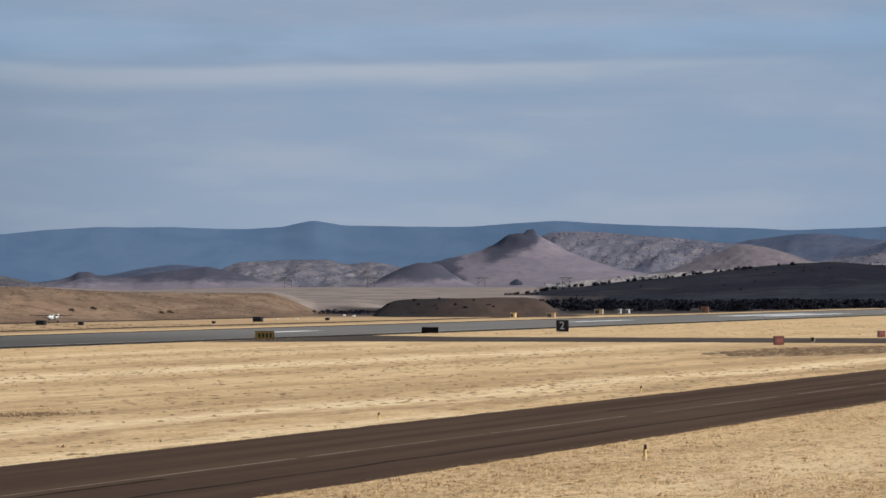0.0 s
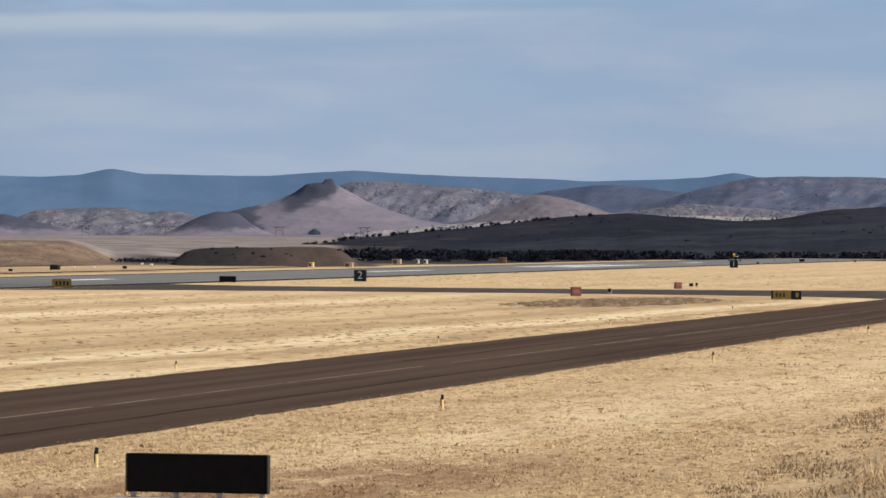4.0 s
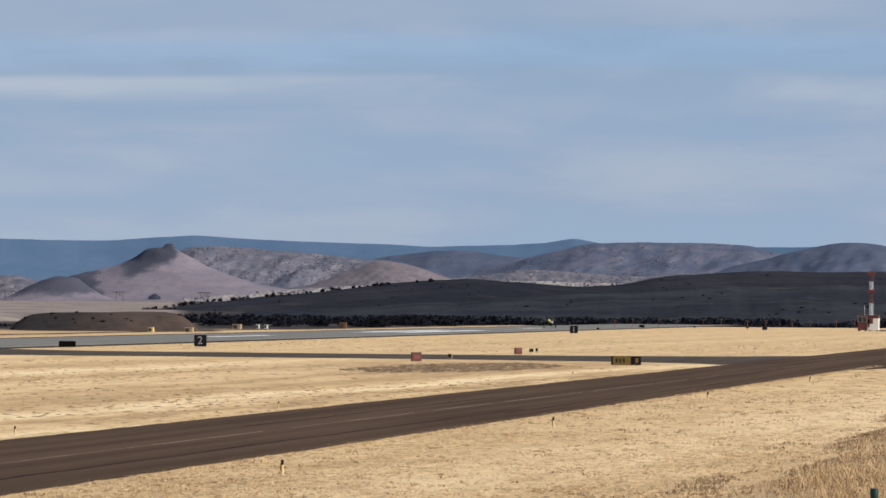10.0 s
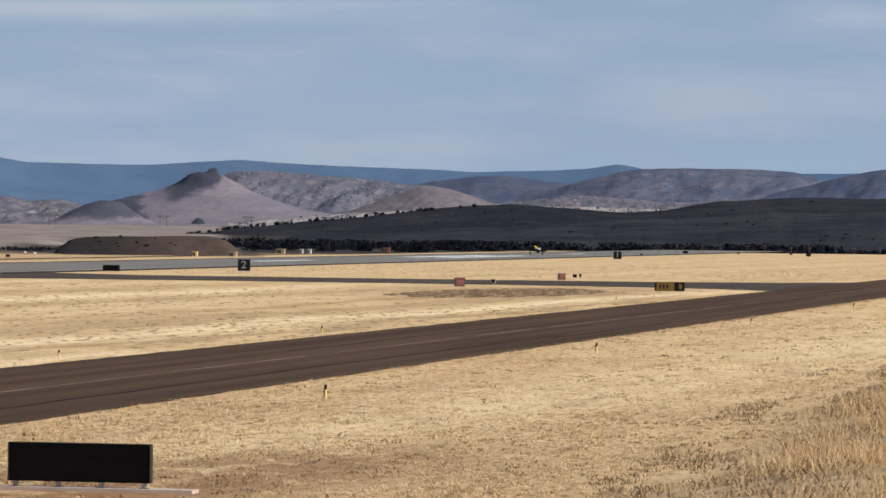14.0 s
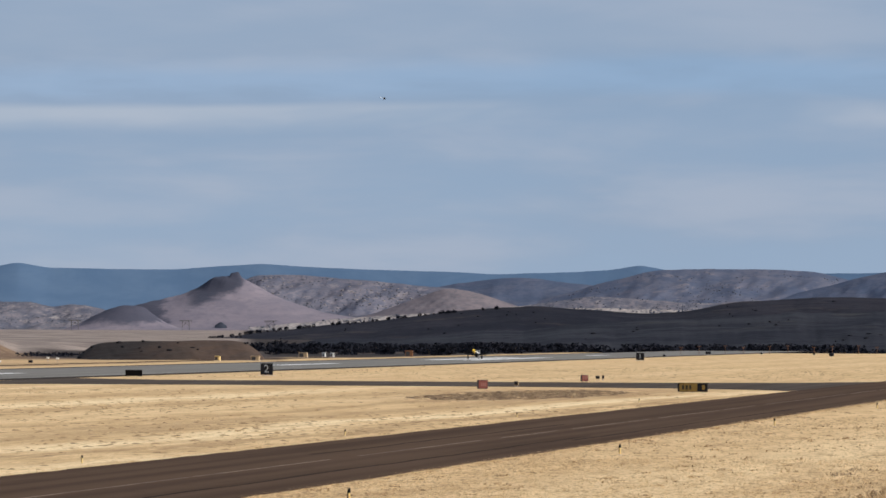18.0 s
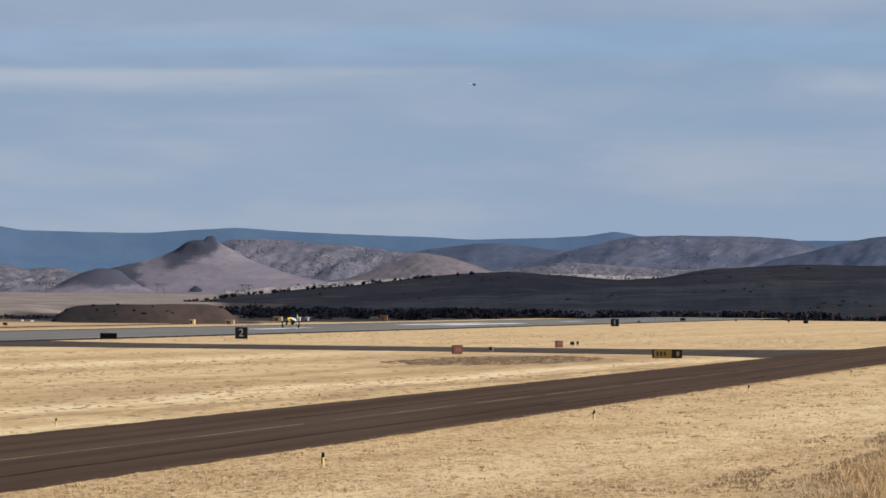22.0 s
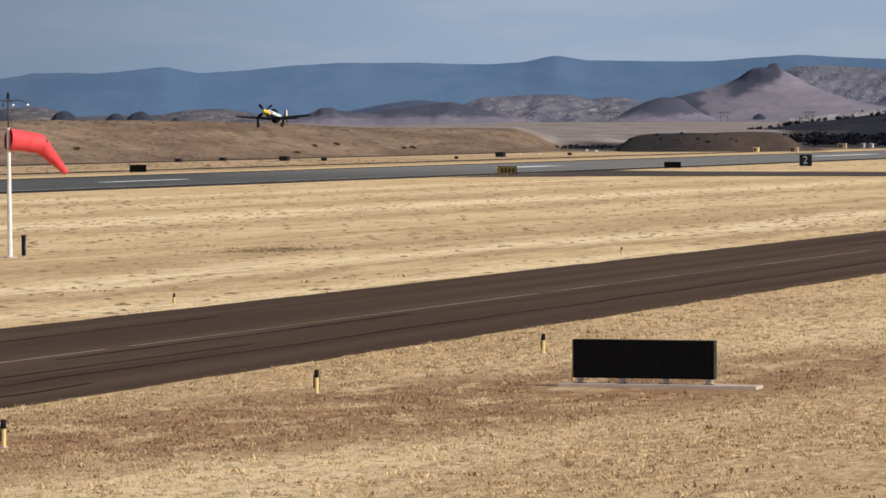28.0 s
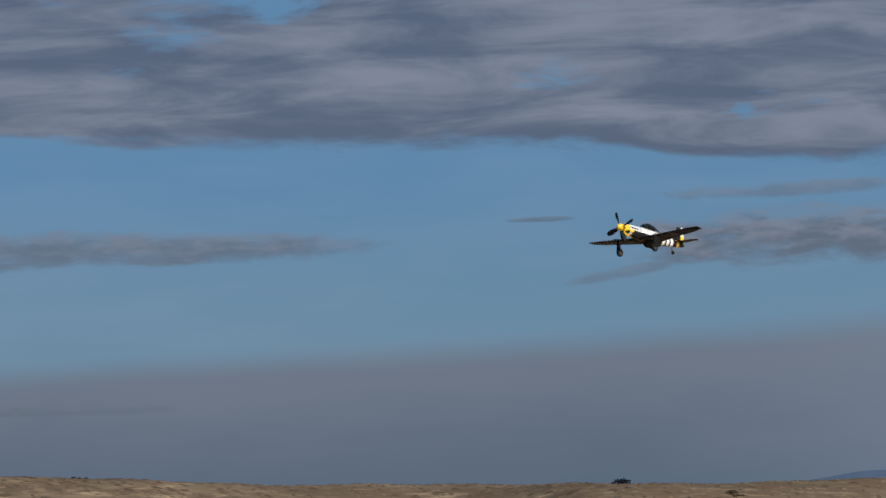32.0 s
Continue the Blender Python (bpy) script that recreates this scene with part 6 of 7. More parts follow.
def cabinet(x, y, w, d, hgt, material, label, roof=None):
    p = thing("equipment_box", label, "cabinet", pose(x, y, float(ground_z(x, y))), "equipment boxes")
    part("housing", boxed(-d / 2, d / 2, -w / 2, w / 2, 0.06, hgt, bevel=0.03), material, p)
    part("lid", boxed(-d / 2 - 0.05, d / 2 + 0.05, -w / 2 - 0.05, w / 2 + 0.05, hgt, hgt + 0.08, bevel=0.02), roof or material, p)
    part("plinth", boxed(-d / 2 - 0.1, d / 2 + 0.1, -w / 2 - 0.1, w / 2 + 0.1, -0.05, 0.06, bevel=0.01), M["concrete"], p)
    part("door", boxed(-d / 2 - 0.012, -d / 2 - 0.002, -w * 0.1, w * 0.4, 0.12, hgt * 0.85, bevel=0.003), M["dark_grey"], p)
    return p


cabinet(789, 196.2, 0.9, 0.8, 0.8, M["cream"], "small cream equipment box by the far strip")
cabinet(793, 190.2, 1.5, 1.0, 0.8, M["tan_box"], "tan equipment shelter with dark doors")
cabinet(892, 204, 1.7, 1.2, 0.95, M["tan_box"], "tan equipment shelter at the end of the mound")
cabinet(911, 202.2, 0.7, 0.6, 0.8, M["white"], "small white equipment box")
cabinet(914, 204.6, 0.6, 0.6, 0.8, M["white"], "small white equipment box")
cabinet(928, 189.5, 1.6, 0.5, 1.3, M["orange"], "dull orange runway end barrier box")
cabinet(1222, 167.0, 2.0, 0.6, 0.8, M["orange"], "dull orange runway end barrier box")

# ---- windsock ----
sock = thing("windsock", "coral red windsock on a tall white pole with lamps", "windsock", pose(175.8, 76.1, 0, 0.0, -1.0, 0))
view = radians(23.4)
RIGHT = Vector((math.sin(view), -math.cos(view), 0))
AWAY = Vector((math.cos(view), math.sin(view), 0))
part("pole", rod(bmesh.new(), (0, 0, 0), (0, 0, 5.5), 0.11, 0.075, 14), M["white"], sock, "white tapered pole")
part("top_pole", rod(bmesh.new(), (0, 0, 5.5), (0, 0, 6.95), 0.045, 0.035, 10), M["dark_grey"], sock, "thin dark upper pole")
part("finial", rod(bmesh.new(), (0, 0, 6.72), (0, 0, 6.98), 0.07, 0.05, 10), M["black"], sock)
part("base_plate", rod(bmesh.new(), (0, 0, -0.02), (0, 0, 0.06), 0.3, 0.3, 14), M["concrete"], sock)
for k, off in enumerate((-0.86, -0.5, 0.5, 0.82)):
    dirn = RIGHT if k in (0, 3) else (RIGHT * 0.4 + AWAY * 0.9 * (1 if k == 1 else -1))
    end = dirn.normalized() * abs(off) * (1 if off > 0 else -1)
    bm = rod(bmesh.new(), (0, 0, 6.62), (end * 0.6) + Vector((0, 0, 6.66)), 0.022, 0.022, 8)
    rod(bm, (end * 0.6) + Vector((0, 0, 6.66)), end + Vector((0, 0, 6.52)), 0.022, 0.022, 8)
    arm = part("lamp_arm", bm, M["dark_grey"], sock)
    bulb = bmesh.new()
    bmesh.ops.create_uvsphere(bulb, u_segments=12, v_segments=8, radius=0.06)
    bmesh.ops.translate(bulb, verts=bulb.verts, vec=end + Vector((0, 0, 6.45)))
    part("lamp_globe", bulb, M["dark_grey"] if k == 1 else M["globe"], arm, "unlit dark lamp" if k == 1 else "white glass lamp globe")


def tube(length, r0, r1, sides=20, rings=9, wrinkle=0.02, seed=1, droop=0.0):
    rng = random.Random(seed)
    out = []
    for k in range(rings):
        u = k / (rings - 1)
        r = r0 + (r1 - r0) * u
        out.append([(u * length, (r + rng.uniform(-wrinkle, wrinkle)) * math.cos(a), (r + rng.uniform(-wrinkle, wrinkle)) * math.sin(a) - droop * u * u) for a in (j * math.tau / sides for j in range(sides))])
    return loft(bmesh.new(), out, True, False)


sock_front = part("sock_front", tube(1.55, 0.46, 0.42, seed=2, droop=0.06), M["sock"], sock, "inflated front of the sock")
part("sock_lining", tube(1.4, 0.435, 0.38, wrinkle=0.004, droop=0.1), M["sock_inside"], sock_front, "dark red lining seen in the mouth")
ring_bm = bmesh.new()
for j in range(20):
    a, b = j * math.tau / 20, (j + 1) * math.tau / 20
    rod(ring_bm, (0, 0.46 * math.cos(a), 0.46 * math.sin(a)), (0, 0.46 * math.cos(b), 0.46 * math.sin(b)), 0.018, 0.018, 6)
part("mouth_hoop", ring_bm, M["sock_inside"], sock_front)
sock_tail = part("sock_tail", tube(1.62, 0.36, 0.13, seed=5, wrinkle=0.015), M["sock"], sock_front, "limp hanging tail of the sock")

ctrl = thing("control_post", "dark slim control box on a post beside the windsock", "control box", pose(177.25, 76.1, 0))
part("post", rod(bmesh.new(), (0, 0, 0), (0, 0, 0.35), 0.05, 0.05, 8), M["galvanised"], ctrl)
part("housing", boxed(-0.08, 0.08, -0.075, 0.075, 0.06, 0.88, bevel=0.02), M["black_face"], ctrl)
part("hood", boxed(-0.11, 0.1, -0.1, 0.09, 0.86, 0.93, bevel=0.02), M["black_face"], ctrl)
part("side_fitting", boxed(-0.06, 0.06, -0.13, -0.077, 0.36, 0.56, bevel=0.01), M["galvanised"], ctrl)

# ---- red and white mast with its shelter ----
mast = thing("antenna_mast", "red and white lattice antenna mast behind a shelter", "mast", pose(1018.5, 86.6, 0))
Z = [3.4, 6.3, 9.2, 11.2, 13.6]
for k, (z0, z1) in enumerate(zip([0.0] + Z[:-1], Z)):
    bm = bmesh.new()
    corners = [(0.42, 0), (-0.21, 0.36), (-0.21, -0.36)]
    for cx, cy in corners:
        rod(bm, (cx, cy, z0), (cx, cy, z1), 0.06, 0.06, 6)
    steps = max(2, int((z1 - z0) / 0.7))
    for j in range(steps):
        za, zb = z0 + (z1 - z0) * j / steps, z0 + (z1 - z0) * (j + 1) / steps
        for i in range(3):
            (ax, ay), (bx, by) = corners[i], corners[(i + 1) % 3]
            rod(bm, (ax, ay, za), (bx, by, zb), 0.03, 0.03, 5)
    part("lattice_section", bm, M["globe"] if k in (1, 3) else M["mast_red"], mast, "white lattice" if k in (1, 3) else "red lattice")
for z in (12.9, 9.0):
    array = part("antenna_array", boxed(-0.5, -0.35, -0.95, 0.95, z - 0.35, z + 0.35, bevel=0.04), M["mast_red"], mast, "red antenna reflector")
    for k in range(3):
        part("dipole", rod(bmesh.new(), (-0.55, -0.9 + k * 0.9, z), (-0.85, -0.9 + k * 0.9, z), 0.05, 0.05, 6), M["mast_red"], array)
part("top_spike", rod(bmesh.new(), (0, 0, 13.6), (0, 0, 15.0), 0.06, 0.03, 6), M["mast_red"], mast)
hut = thing("radio_shelter", "white and dark red equipment shelter on the grass", "shelter", pose(1015, 86.8, 0))
part("wall_block", boxed(-1.3, 1.3, -2.2, 0.3, 0.25, 3.5, bevel=0.04), M["white"], hut, "white panel walls")
part("red_stripe", boxed(-1.33, 1.33, -2.23, 0.33, 2.9, 3.4, bevel=0.02), M["mast_red"], hut)
part("cab_lower", boxed(-1.2, 1.2, 0.35, 2.5, 0.25, 2.0, bevel=0.04), M["mast_red"], hut, "dark red lower panels")
part("cab_upper", boxed(-1.2, 1.2, 0.35, 2.5, 2.0, 3.4, bevel=0.04), M["galvanised"], hut)
part("red_panel", boxed(-1.345, -1.30, -0.95, 0.28, 1.7, 2.88, bevel=0.01), M["mast_red"], hut, "dark red door panel")
part("roof", boxed(-1.45, 1.45, -2.35, 2.65, 3.42, 3.6, bevel=0.03), M["mast_red"], hut, "red roof edge")
for y0, y1, z0, z1 in ((0.55, 1.35, 2.1, 3.2), (1.5, 2.35, 2.1, 3.2), (-0.2, 0.2, 0.9, 2.8)):
    part("window", boxed(-1.345, -1.30, y0, y1, z0, z1, bevel=0.01), M["window"], hut)
for y in (-1.8, -0.1, 0.8, 2.2):
    part("skid_leg", boxed(-1.2, 1.2, y - 0.1, y + 0.1, 0.0, 0.27), M["dark_grey"], hut)
part("whip_aerial", rod(bmesh.new(), (0.6, 1.1, 3.6), (0.6, 1.1, 5.9), 0.05, 0.03, 6), M["white"], hut)
part("cable_duct", boxed(-0.15, 0.15, -3.9, -2.2, 0.0, 0.3, bevel=0.03), M["dark_grey"], hut)

# ---- approach light posts at the runway's end ----
for k in range(12):
    hd = 8.1 - 0.28 * k + (0.05 if k % 2 else 0)
    dist = 1095 + 6 * k
    tall = 1.7 + 0.2 * (k % 3)
    x, y = dist * math.cos(radians(hd)), dist * math.sin(radians(hd))
    ap = thing("approach_light_post", "thin orange approach light post", "light post", pose(x, y, float(ground_z(x, y))), "approach light posts")
    part("post", rod(bmesh.new(), (0, 0, 0), (0, 0, tall), 0.06, 0.05, 8), M["orange"], ap)
    part("crossbar", boxed(-0.08, 0.08, -0.45, 0.45, tall - 0.12, tall, bevel=0.02), M["orange"], ap)
    for yy in (-0.35, 0.35):
        part("lamp", rod(bmesh.new(), (-0.1, yy, tall + 0.12), (0.1, yy, tall + 0.12), 0.12, 0.1, 8), M["dark_grey"], ap)

# ---- fence post at the bank ----
hd, el_top = radians(4.81), radians(-2.30)
gp = (41 * math.cos(hd), 41 * math.sin(hd))
post = thing("fence_post", "round dark green fence post standing in tall weeds", "post", pose(*gp, float(ground_z(*gp))))
top = EYE + 41 * math.tan(el_top) - float(ground_z(*gp))
part("shaft", rod(bmesh.new(), (0, 0, -0.2), (0, 0, top - 0.03), 0.036, 0.036, 14), M["green_post"], post)
part("cap", rod(bmesh.new(), (0, 0, top - 0.05), (0, 0, top), 0.042, 0.036, 14), M["green_post"], post)


# ---- trees and bushes ----
def leaf_cloud(name, radius, squash, leaves, size, seed, material, lobes=5, lift=0.0):
    """A crown of many small leaf clumps gathered in uneven lobes."""
    rng = np.random.RandomState(seed)
    centres = rng.normal(0, 0.45, (lobes, 3)) * radius * np.array([1, 1, squash])
    verts, faces = [], []
    for k in range(leaves):
        c = centres[rng.randint(lobes)]
        v = rng.normal(0, 1, 3)
        v = v / np.linalg.norm(v) * radius * 0.55 * rng.uniform(0.55, 1.05)
        p = c + v * np.array([1, 1, squash])
        p[2] = max(p[2] + radius * squash * 0.9 + lift, 0.05)
        a, b = rng.normal(0, 1, 3), rng.normal(0, 1, 3)
        a, b = a / np.linalg.norm(a) * size * rng.uniform(0.5, 1.2), b / np.linalg.norm(b) * size * rng.uniform(0.5, 1.2)
        i = len(verts)
        verts += [p - a, p + b, p + a, p - b]
        faces.append((i, i + 1, i + 2, i + 3))
    return mesh_of(name, verts, faces, material)


def shrub(seed, radius, squash, label):
    p = thing("shrub", label, "bush", None, "hillside shrubs")
    ob = new("foliage", leaf_cloud("foliage", radius, squash, 170, radius * 0.17, seed, M["bush"]))
    ob.parent = p
    bm = bmesh.new()
    for k in range(4):
        a = k * 1.6 + seed
        rod(bm, (0, 0, -0.2), (math.cos(a) * radius * 0.4, math.sin(a) * radius * 0.4, radius * squash), 0.05, 0.02, 5)
    part("stems", bm, M["bark"], p)
    return p


def tree(seed, tall, label, wide=0.55):
    p = thing("tree", label, "tree", None, "trees beyond the runway")
    bm = rod(bmesh.new(), (0, 0, -0.3), (0.1, 0, tall * 0.4), tall * 0.045, tall * 0.03, 7)
    rng = random.Random(seed)
    for k in range(5):
        a = k * math.tau / 5 + rng.uniform(-0.4, 0.4)
        rod(bm, (0.05, 0, tall * rng.uniform(0.15, 0.35)), (math.cos(a) * tall * 0.3, math.sin(a) * tall * 0.3, tall * rng.uniform(0.5, 0.75)), tall * 0.02, tall * 0.008, 5)
    part("trunk", bm, M["bark"], p)
    ob = new("crown", leaf_cloud("crown", tall * wide, 0.72 * 0.55 / wide, 420, tall * 0.13, seed, M["tree"], 9, tall * 0.03))
    ob.parent = p
    return p


def at_heading(hd, dist):
    x, y = dist * math.cos(radians(hd)), dist * math.sin(radians(hd))
    return x, y, float(ground_z(x, y))


rng = random.Random(77)
kinds = [shrub(3 + k, r, q, "dark green scrub bush on the dry hillside") for k, (r, q) in enumerate(((0.45, 0.34), (0.3, 0.42), (0.75, 0.28)))]


def on_slope(hd, e):
    """The place on the hill's near slope at a heading where the ground is seen at elevation e."""
    d0 = float(foot(hd))
    for k in range(90):
        d = d0 * (0.99 + (RISE + 0.03) * k / 89)
        x, y, z = at_heading(hd, d)
        if math.degrees(math.atan2(z - EYE, d)) >= e:
            break
    return x, y, z


clusters = [(30.46, -0.03, 0.5, 10), (30.9, -0.27, 0.4, 14), (30.45, -0.06, 0.4, 12), (30.0, -0.27, 0.25, 6), (28.0, 0.13, 0.7, 22), (27.27, -0.15, 0.25, 10), (29.6, 0.07, 0.4, 7), (28.8, 0.22, 0.5, 8), (27.65, 0.0, 0.5, 10), (28.4, 0.26, 0.6, 6), (26.4, -0.05, 0.5, 4),
            (33.35, -0.39, 0.2, 4), (32.87, -0.23, 0.25, 5), (31.7, -0.24, 0.2, 5), (36.6, -0.32, 0.4, 3), (35.6, -0.1, 0.8, 7), (34.6, 0.02, 0.6, 5), (37.2, 0.0, 0.8, 6), (39.0, 0.05, 0.8, 6), (24.8, -0.35, 0.7, 2), (22.5, -0.3, 0.8, 2), (19.6, -0.33, 0.4, 3), (18.3, -0.3, 0.3, 4), (33.5, 0.1, 1.0, 5)]
used = set()
for hd0, e0, spread, count in clusters:
    for _ in range(count):
        x, y, z = on_slope(hd0 + rng.gauss(0, spread * 0.5), e0 + rng.gauss(0, 0.045))
        src = kinds[rng.randrange(3)]
        m = pose(x, y, z - 0.12, 0, 0, rng.uniform(0, 360))
        if src not in used:
            used.add(src)
            src.matrix_world = m
        else:
            copy_thing(src, m)
lone = tree(91, 5.0, "dark rounded oak on the hill crest")
lone.matrix_world = pose(*at_heading(35.43, 900)) @ pose(0, 0, -1.75)
small = tree(95, 1.7, "small dark oak in the dip of the hill")
small.matrix_world = pose(*at_heading(25.1, 800))
copy_thing(small, pose(*at_heading(25.55, 780), 0, 0, 70))
copy_thing(lone, pose(*at_heading(42.3, 800), 0, 0, 100) @ pose(0, 0, -1.6))

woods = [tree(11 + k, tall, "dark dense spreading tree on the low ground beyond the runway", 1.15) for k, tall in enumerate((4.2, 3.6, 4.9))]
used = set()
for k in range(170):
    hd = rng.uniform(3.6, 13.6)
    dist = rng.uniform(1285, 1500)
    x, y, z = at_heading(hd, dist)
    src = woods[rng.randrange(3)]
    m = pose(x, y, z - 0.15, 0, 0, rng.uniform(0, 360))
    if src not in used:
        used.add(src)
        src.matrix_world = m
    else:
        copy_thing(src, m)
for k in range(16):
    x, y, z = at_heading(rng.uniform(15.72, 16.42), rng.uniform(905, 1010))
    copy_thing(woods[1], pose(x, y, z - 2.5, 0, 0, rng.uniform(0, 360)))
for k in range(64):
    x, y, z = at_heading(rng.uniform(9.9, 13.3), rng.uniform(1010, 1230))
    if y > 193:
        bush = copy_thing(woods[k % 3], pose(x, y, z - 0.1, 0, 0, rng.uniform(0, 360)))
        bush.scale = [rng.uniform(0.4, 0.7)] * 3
CREST = ((9.9, 0.306), (11.15, 0.21), (12.0, 0.11), (13.4, -0.03), (14.0, -0.12), (15.3, -0.2))
crown_verts, crown_faces = [], []
for k in range(110):
    hd = 10.2 + 5.2 * rng.random() ** 0.7
    e = float(np.interp(hd, [c[0] for c in CREST], [c[1] for c in CREST]))
    base = Vector((2285 * math.cos(radians(hd)), 2285 * math.sin(radians(hd)), EYE + 2285 * math.tan(radians(e)) - 0.5))
    size = rng.uniform(0.45, 1.05)
    for _ in range(70):
        v = Vector((rng.gauss(0, 1), rng.gauss(0, 1), rng.gauss(0, 0.8))).normalized() * size * rng.uniform(0.5, 1.0) + Vector((0, 0, size * 1.1))
        a, b = (Vector((rng.gauss(0, 1), rng.gauss(0, 1), rng.gauss(0, 1))).normalized() * size * 0.32 for _ in range(2))
        i = len(crown_verts)
        crown_verts += [base + v - a, base + v + b, base + v + a, base + v - b]
        crown_faces.append((i, i + 1, i + 2, i + 3))
tagged(new("ridge_trees", mesh_of("ridge_trees", crown_verts, crown_faces, M["tree"])), "dark junipers along the crest of the scrubby ridge", "trees", kind="stuff")

# ---- pylons on the plain ----
def pylon():
    p = thing("transmission_pylon", "grey steel lattice transmission pylon on the plain", "pylon", None, "power line pylons")
    for side in (-1, 1):
        bm = bmesh.new()
        for o in (-1, 1):
            rod(bm, (o * 0.7, side * 3.0, 0), (o * 0.25, side * 2.6, 8.0), 0.24, 0.2, 4)
        for j in range(5):
            rod(bm, (-0.6, side * 3, j * 1.6), (0.6, side * 2.9, j * 1.6 + 1.6), 0.13, 0.13, 4)
        part("lattice_leg", bm, M["pylon"], p)
    part("crossarm", boxed(-0.3, 0.3, -5.2, 5.2, 8.0, 8.6), M["pylon"], p)
    part("bracing", rod(rod(bmesh.new(), (0, -2.8, 4), (0, 2.6, 8), 0.16, 0.16, 4), (0, 2.8, 4), (0, -2.6, 8), 0.16, 0.16, 4), M["pylon"], p)
    for yy in (-4.6, 0, 4.6):
        part("insulator", rod(bmesh.new(), (0, yy, 6.9), (0, yy, 8.0), 0.12, 0.12, 5), M["pylon"], p)
    return p


py = pylon()
for k, (hd, e) in enumerate(((14.37, -0.094), (15.77, -0.146), (13.3, -0.025), (12.3, 0.05), (16.82, -0.12))):
    dist = 3700
    m = pose(dist * math.cos(radians(hd)), dist * math.sin(radians(hd)), float(ground_z(dist * math.cos(radians(hd)), dist * math.sin(radians(hd)))) - 0.3, 0, 0, hd)
    if k == 0:
        py.matrix_world = m
    else:
        copy_thing(py, m)


# ---- red soil heaps and the machine on them ----
def heap(name, label, hd0, hd1, dist, depth, tall, seed, soft=0.35):
    h, v = np.linspace(hd0, hd1, 60), np.linspace(-1, 1, 24)
    hh, vv = np.meshgrid(h, v)
    u = (hh - hd0) / (hd1 - hd0)
    side = np.clip(np.minimum(u, 1 - u) / soft, 0, 1)
    prof = np.clip(1 - np.abs(vv) ** 1.7, 0, 1) * side
    d = dist + depth * vv
    a = np.radians(hh)
    x, y = d * np.cos(a), d * np.sin(a)
    prof = prof * np.clip(0.75 + 0.5 * wave(hh * 5, vv * 2.2, seed + 3), 0, 1.2)
    z = ground_z(x, y) - 0.15 + tall * prof * (1 + 0.2 * wave(hh * 10, vv * 3, seed)) + (0.10 + 0.12 * prof) * wave(hh * 30, vv * 7, seed + 1)
    n = 60
    k = np.arange(n - 1)
    faces = np.concatenate([np.stack([i * n + k, i * n + k + 1, (i + 1) * n + k + 1, (i + 1) * n + k], -1) for i in range(23)])
    return tagged(new(name, mesh_of(name, np.stack([x, y, z], -1).reshape(-1, 3), faces.tolist(), M["red_soil"], True)), label, "soil heap")


heap("soil_heap", "heap of freshly dug red earth", 37.9, 42.5, 425, 16, 1.5, 3, 0.22)
heap("soil_bank", "exposed bank of orange-red earth at the hill foot", 34.2, 36.6, 436, 8, 1.25, 6, 0.5)
tx, ty = 428 * math.cos(radians(39.5)), 428 * math.sin(radians(39.5))
digger = thing("loader_tractor", "dark wheeled loader standing on red earth", "tractor", pose(tx, ty, float(ground_z(tx, ty)) + 1.25, 0, 0, 120))
part("chassis", boxed(-1.3, 1.2, -0.35, 0.35, 0.45, 0.95, bevel=0.06), M["cab_green"], digger)
part("bonnet", boxed(0.2, 1.45, -0.33, 0.33, 0.9, 1.3, bevel=0.08), M["cab_green"], digger)
cab = part("cab", boxed(-1.0, 0.15, -0.5, 0.5, 0.95, 2.0, bevel=0.06), M["window"], digger, "glazed cab")
part("cab_roof", boxed(-1.1, 0.25, -0.58, 0.58, 2.0, 2.12, bevel=0.04), M["galvanised"], cab)
for xx, r in ((-0.85, 0.55), (0.95, 0.42)):
    for side in (-1, 1):
        w = wheel_mesh(r, 0.3)
        bmesh.ops.translate(w, verts=w.verts, vec=(xx, side * 0.62, r))
        wh = part("wheel", w, M["tyre"], digger)
        hub = disc(r * 0.55, 0.26)
        bmesh.ops.translate(hub, verts=hub.verts, vec=(xx, side * 0.62, r))
        part("hub", hub, M["cab_green"], wh)
part("loader_arm", rod(rod(bmesh.new(), (0.3, 0.45, 1.1), (2.1, 0.45, 0.7), 0.07, 0.07, 6), (0.3, -0.45, 1.1), (2.1, -0.45, 0.7), 0.07, 0.07, 6), M["cab_green"], digger)
part("bucket", boxed(2.0, 2.6, -0.75, 0.75, 0.35, 0.95, bevel=0.05), M["dark_grey"], digger)
cone = thing("barrier_drum", "orange plastic drum lying on the verge", "drum", pose(377, 250.5, float(ground_z(377, 250.5))))
part("shell", rod(bmesh.new(), (-0.3, -0.4, 0.28), (0.3, 0.4, 0.42), 0.22, 0.18, 12), M["mast_orange"], cone)
part("white_band", rod(bmesh.new(), (-0.06, -0.08, 0.336), (0.06, 0.08, 0.364), 0.225, 0.215, 12), M["white"], cone)


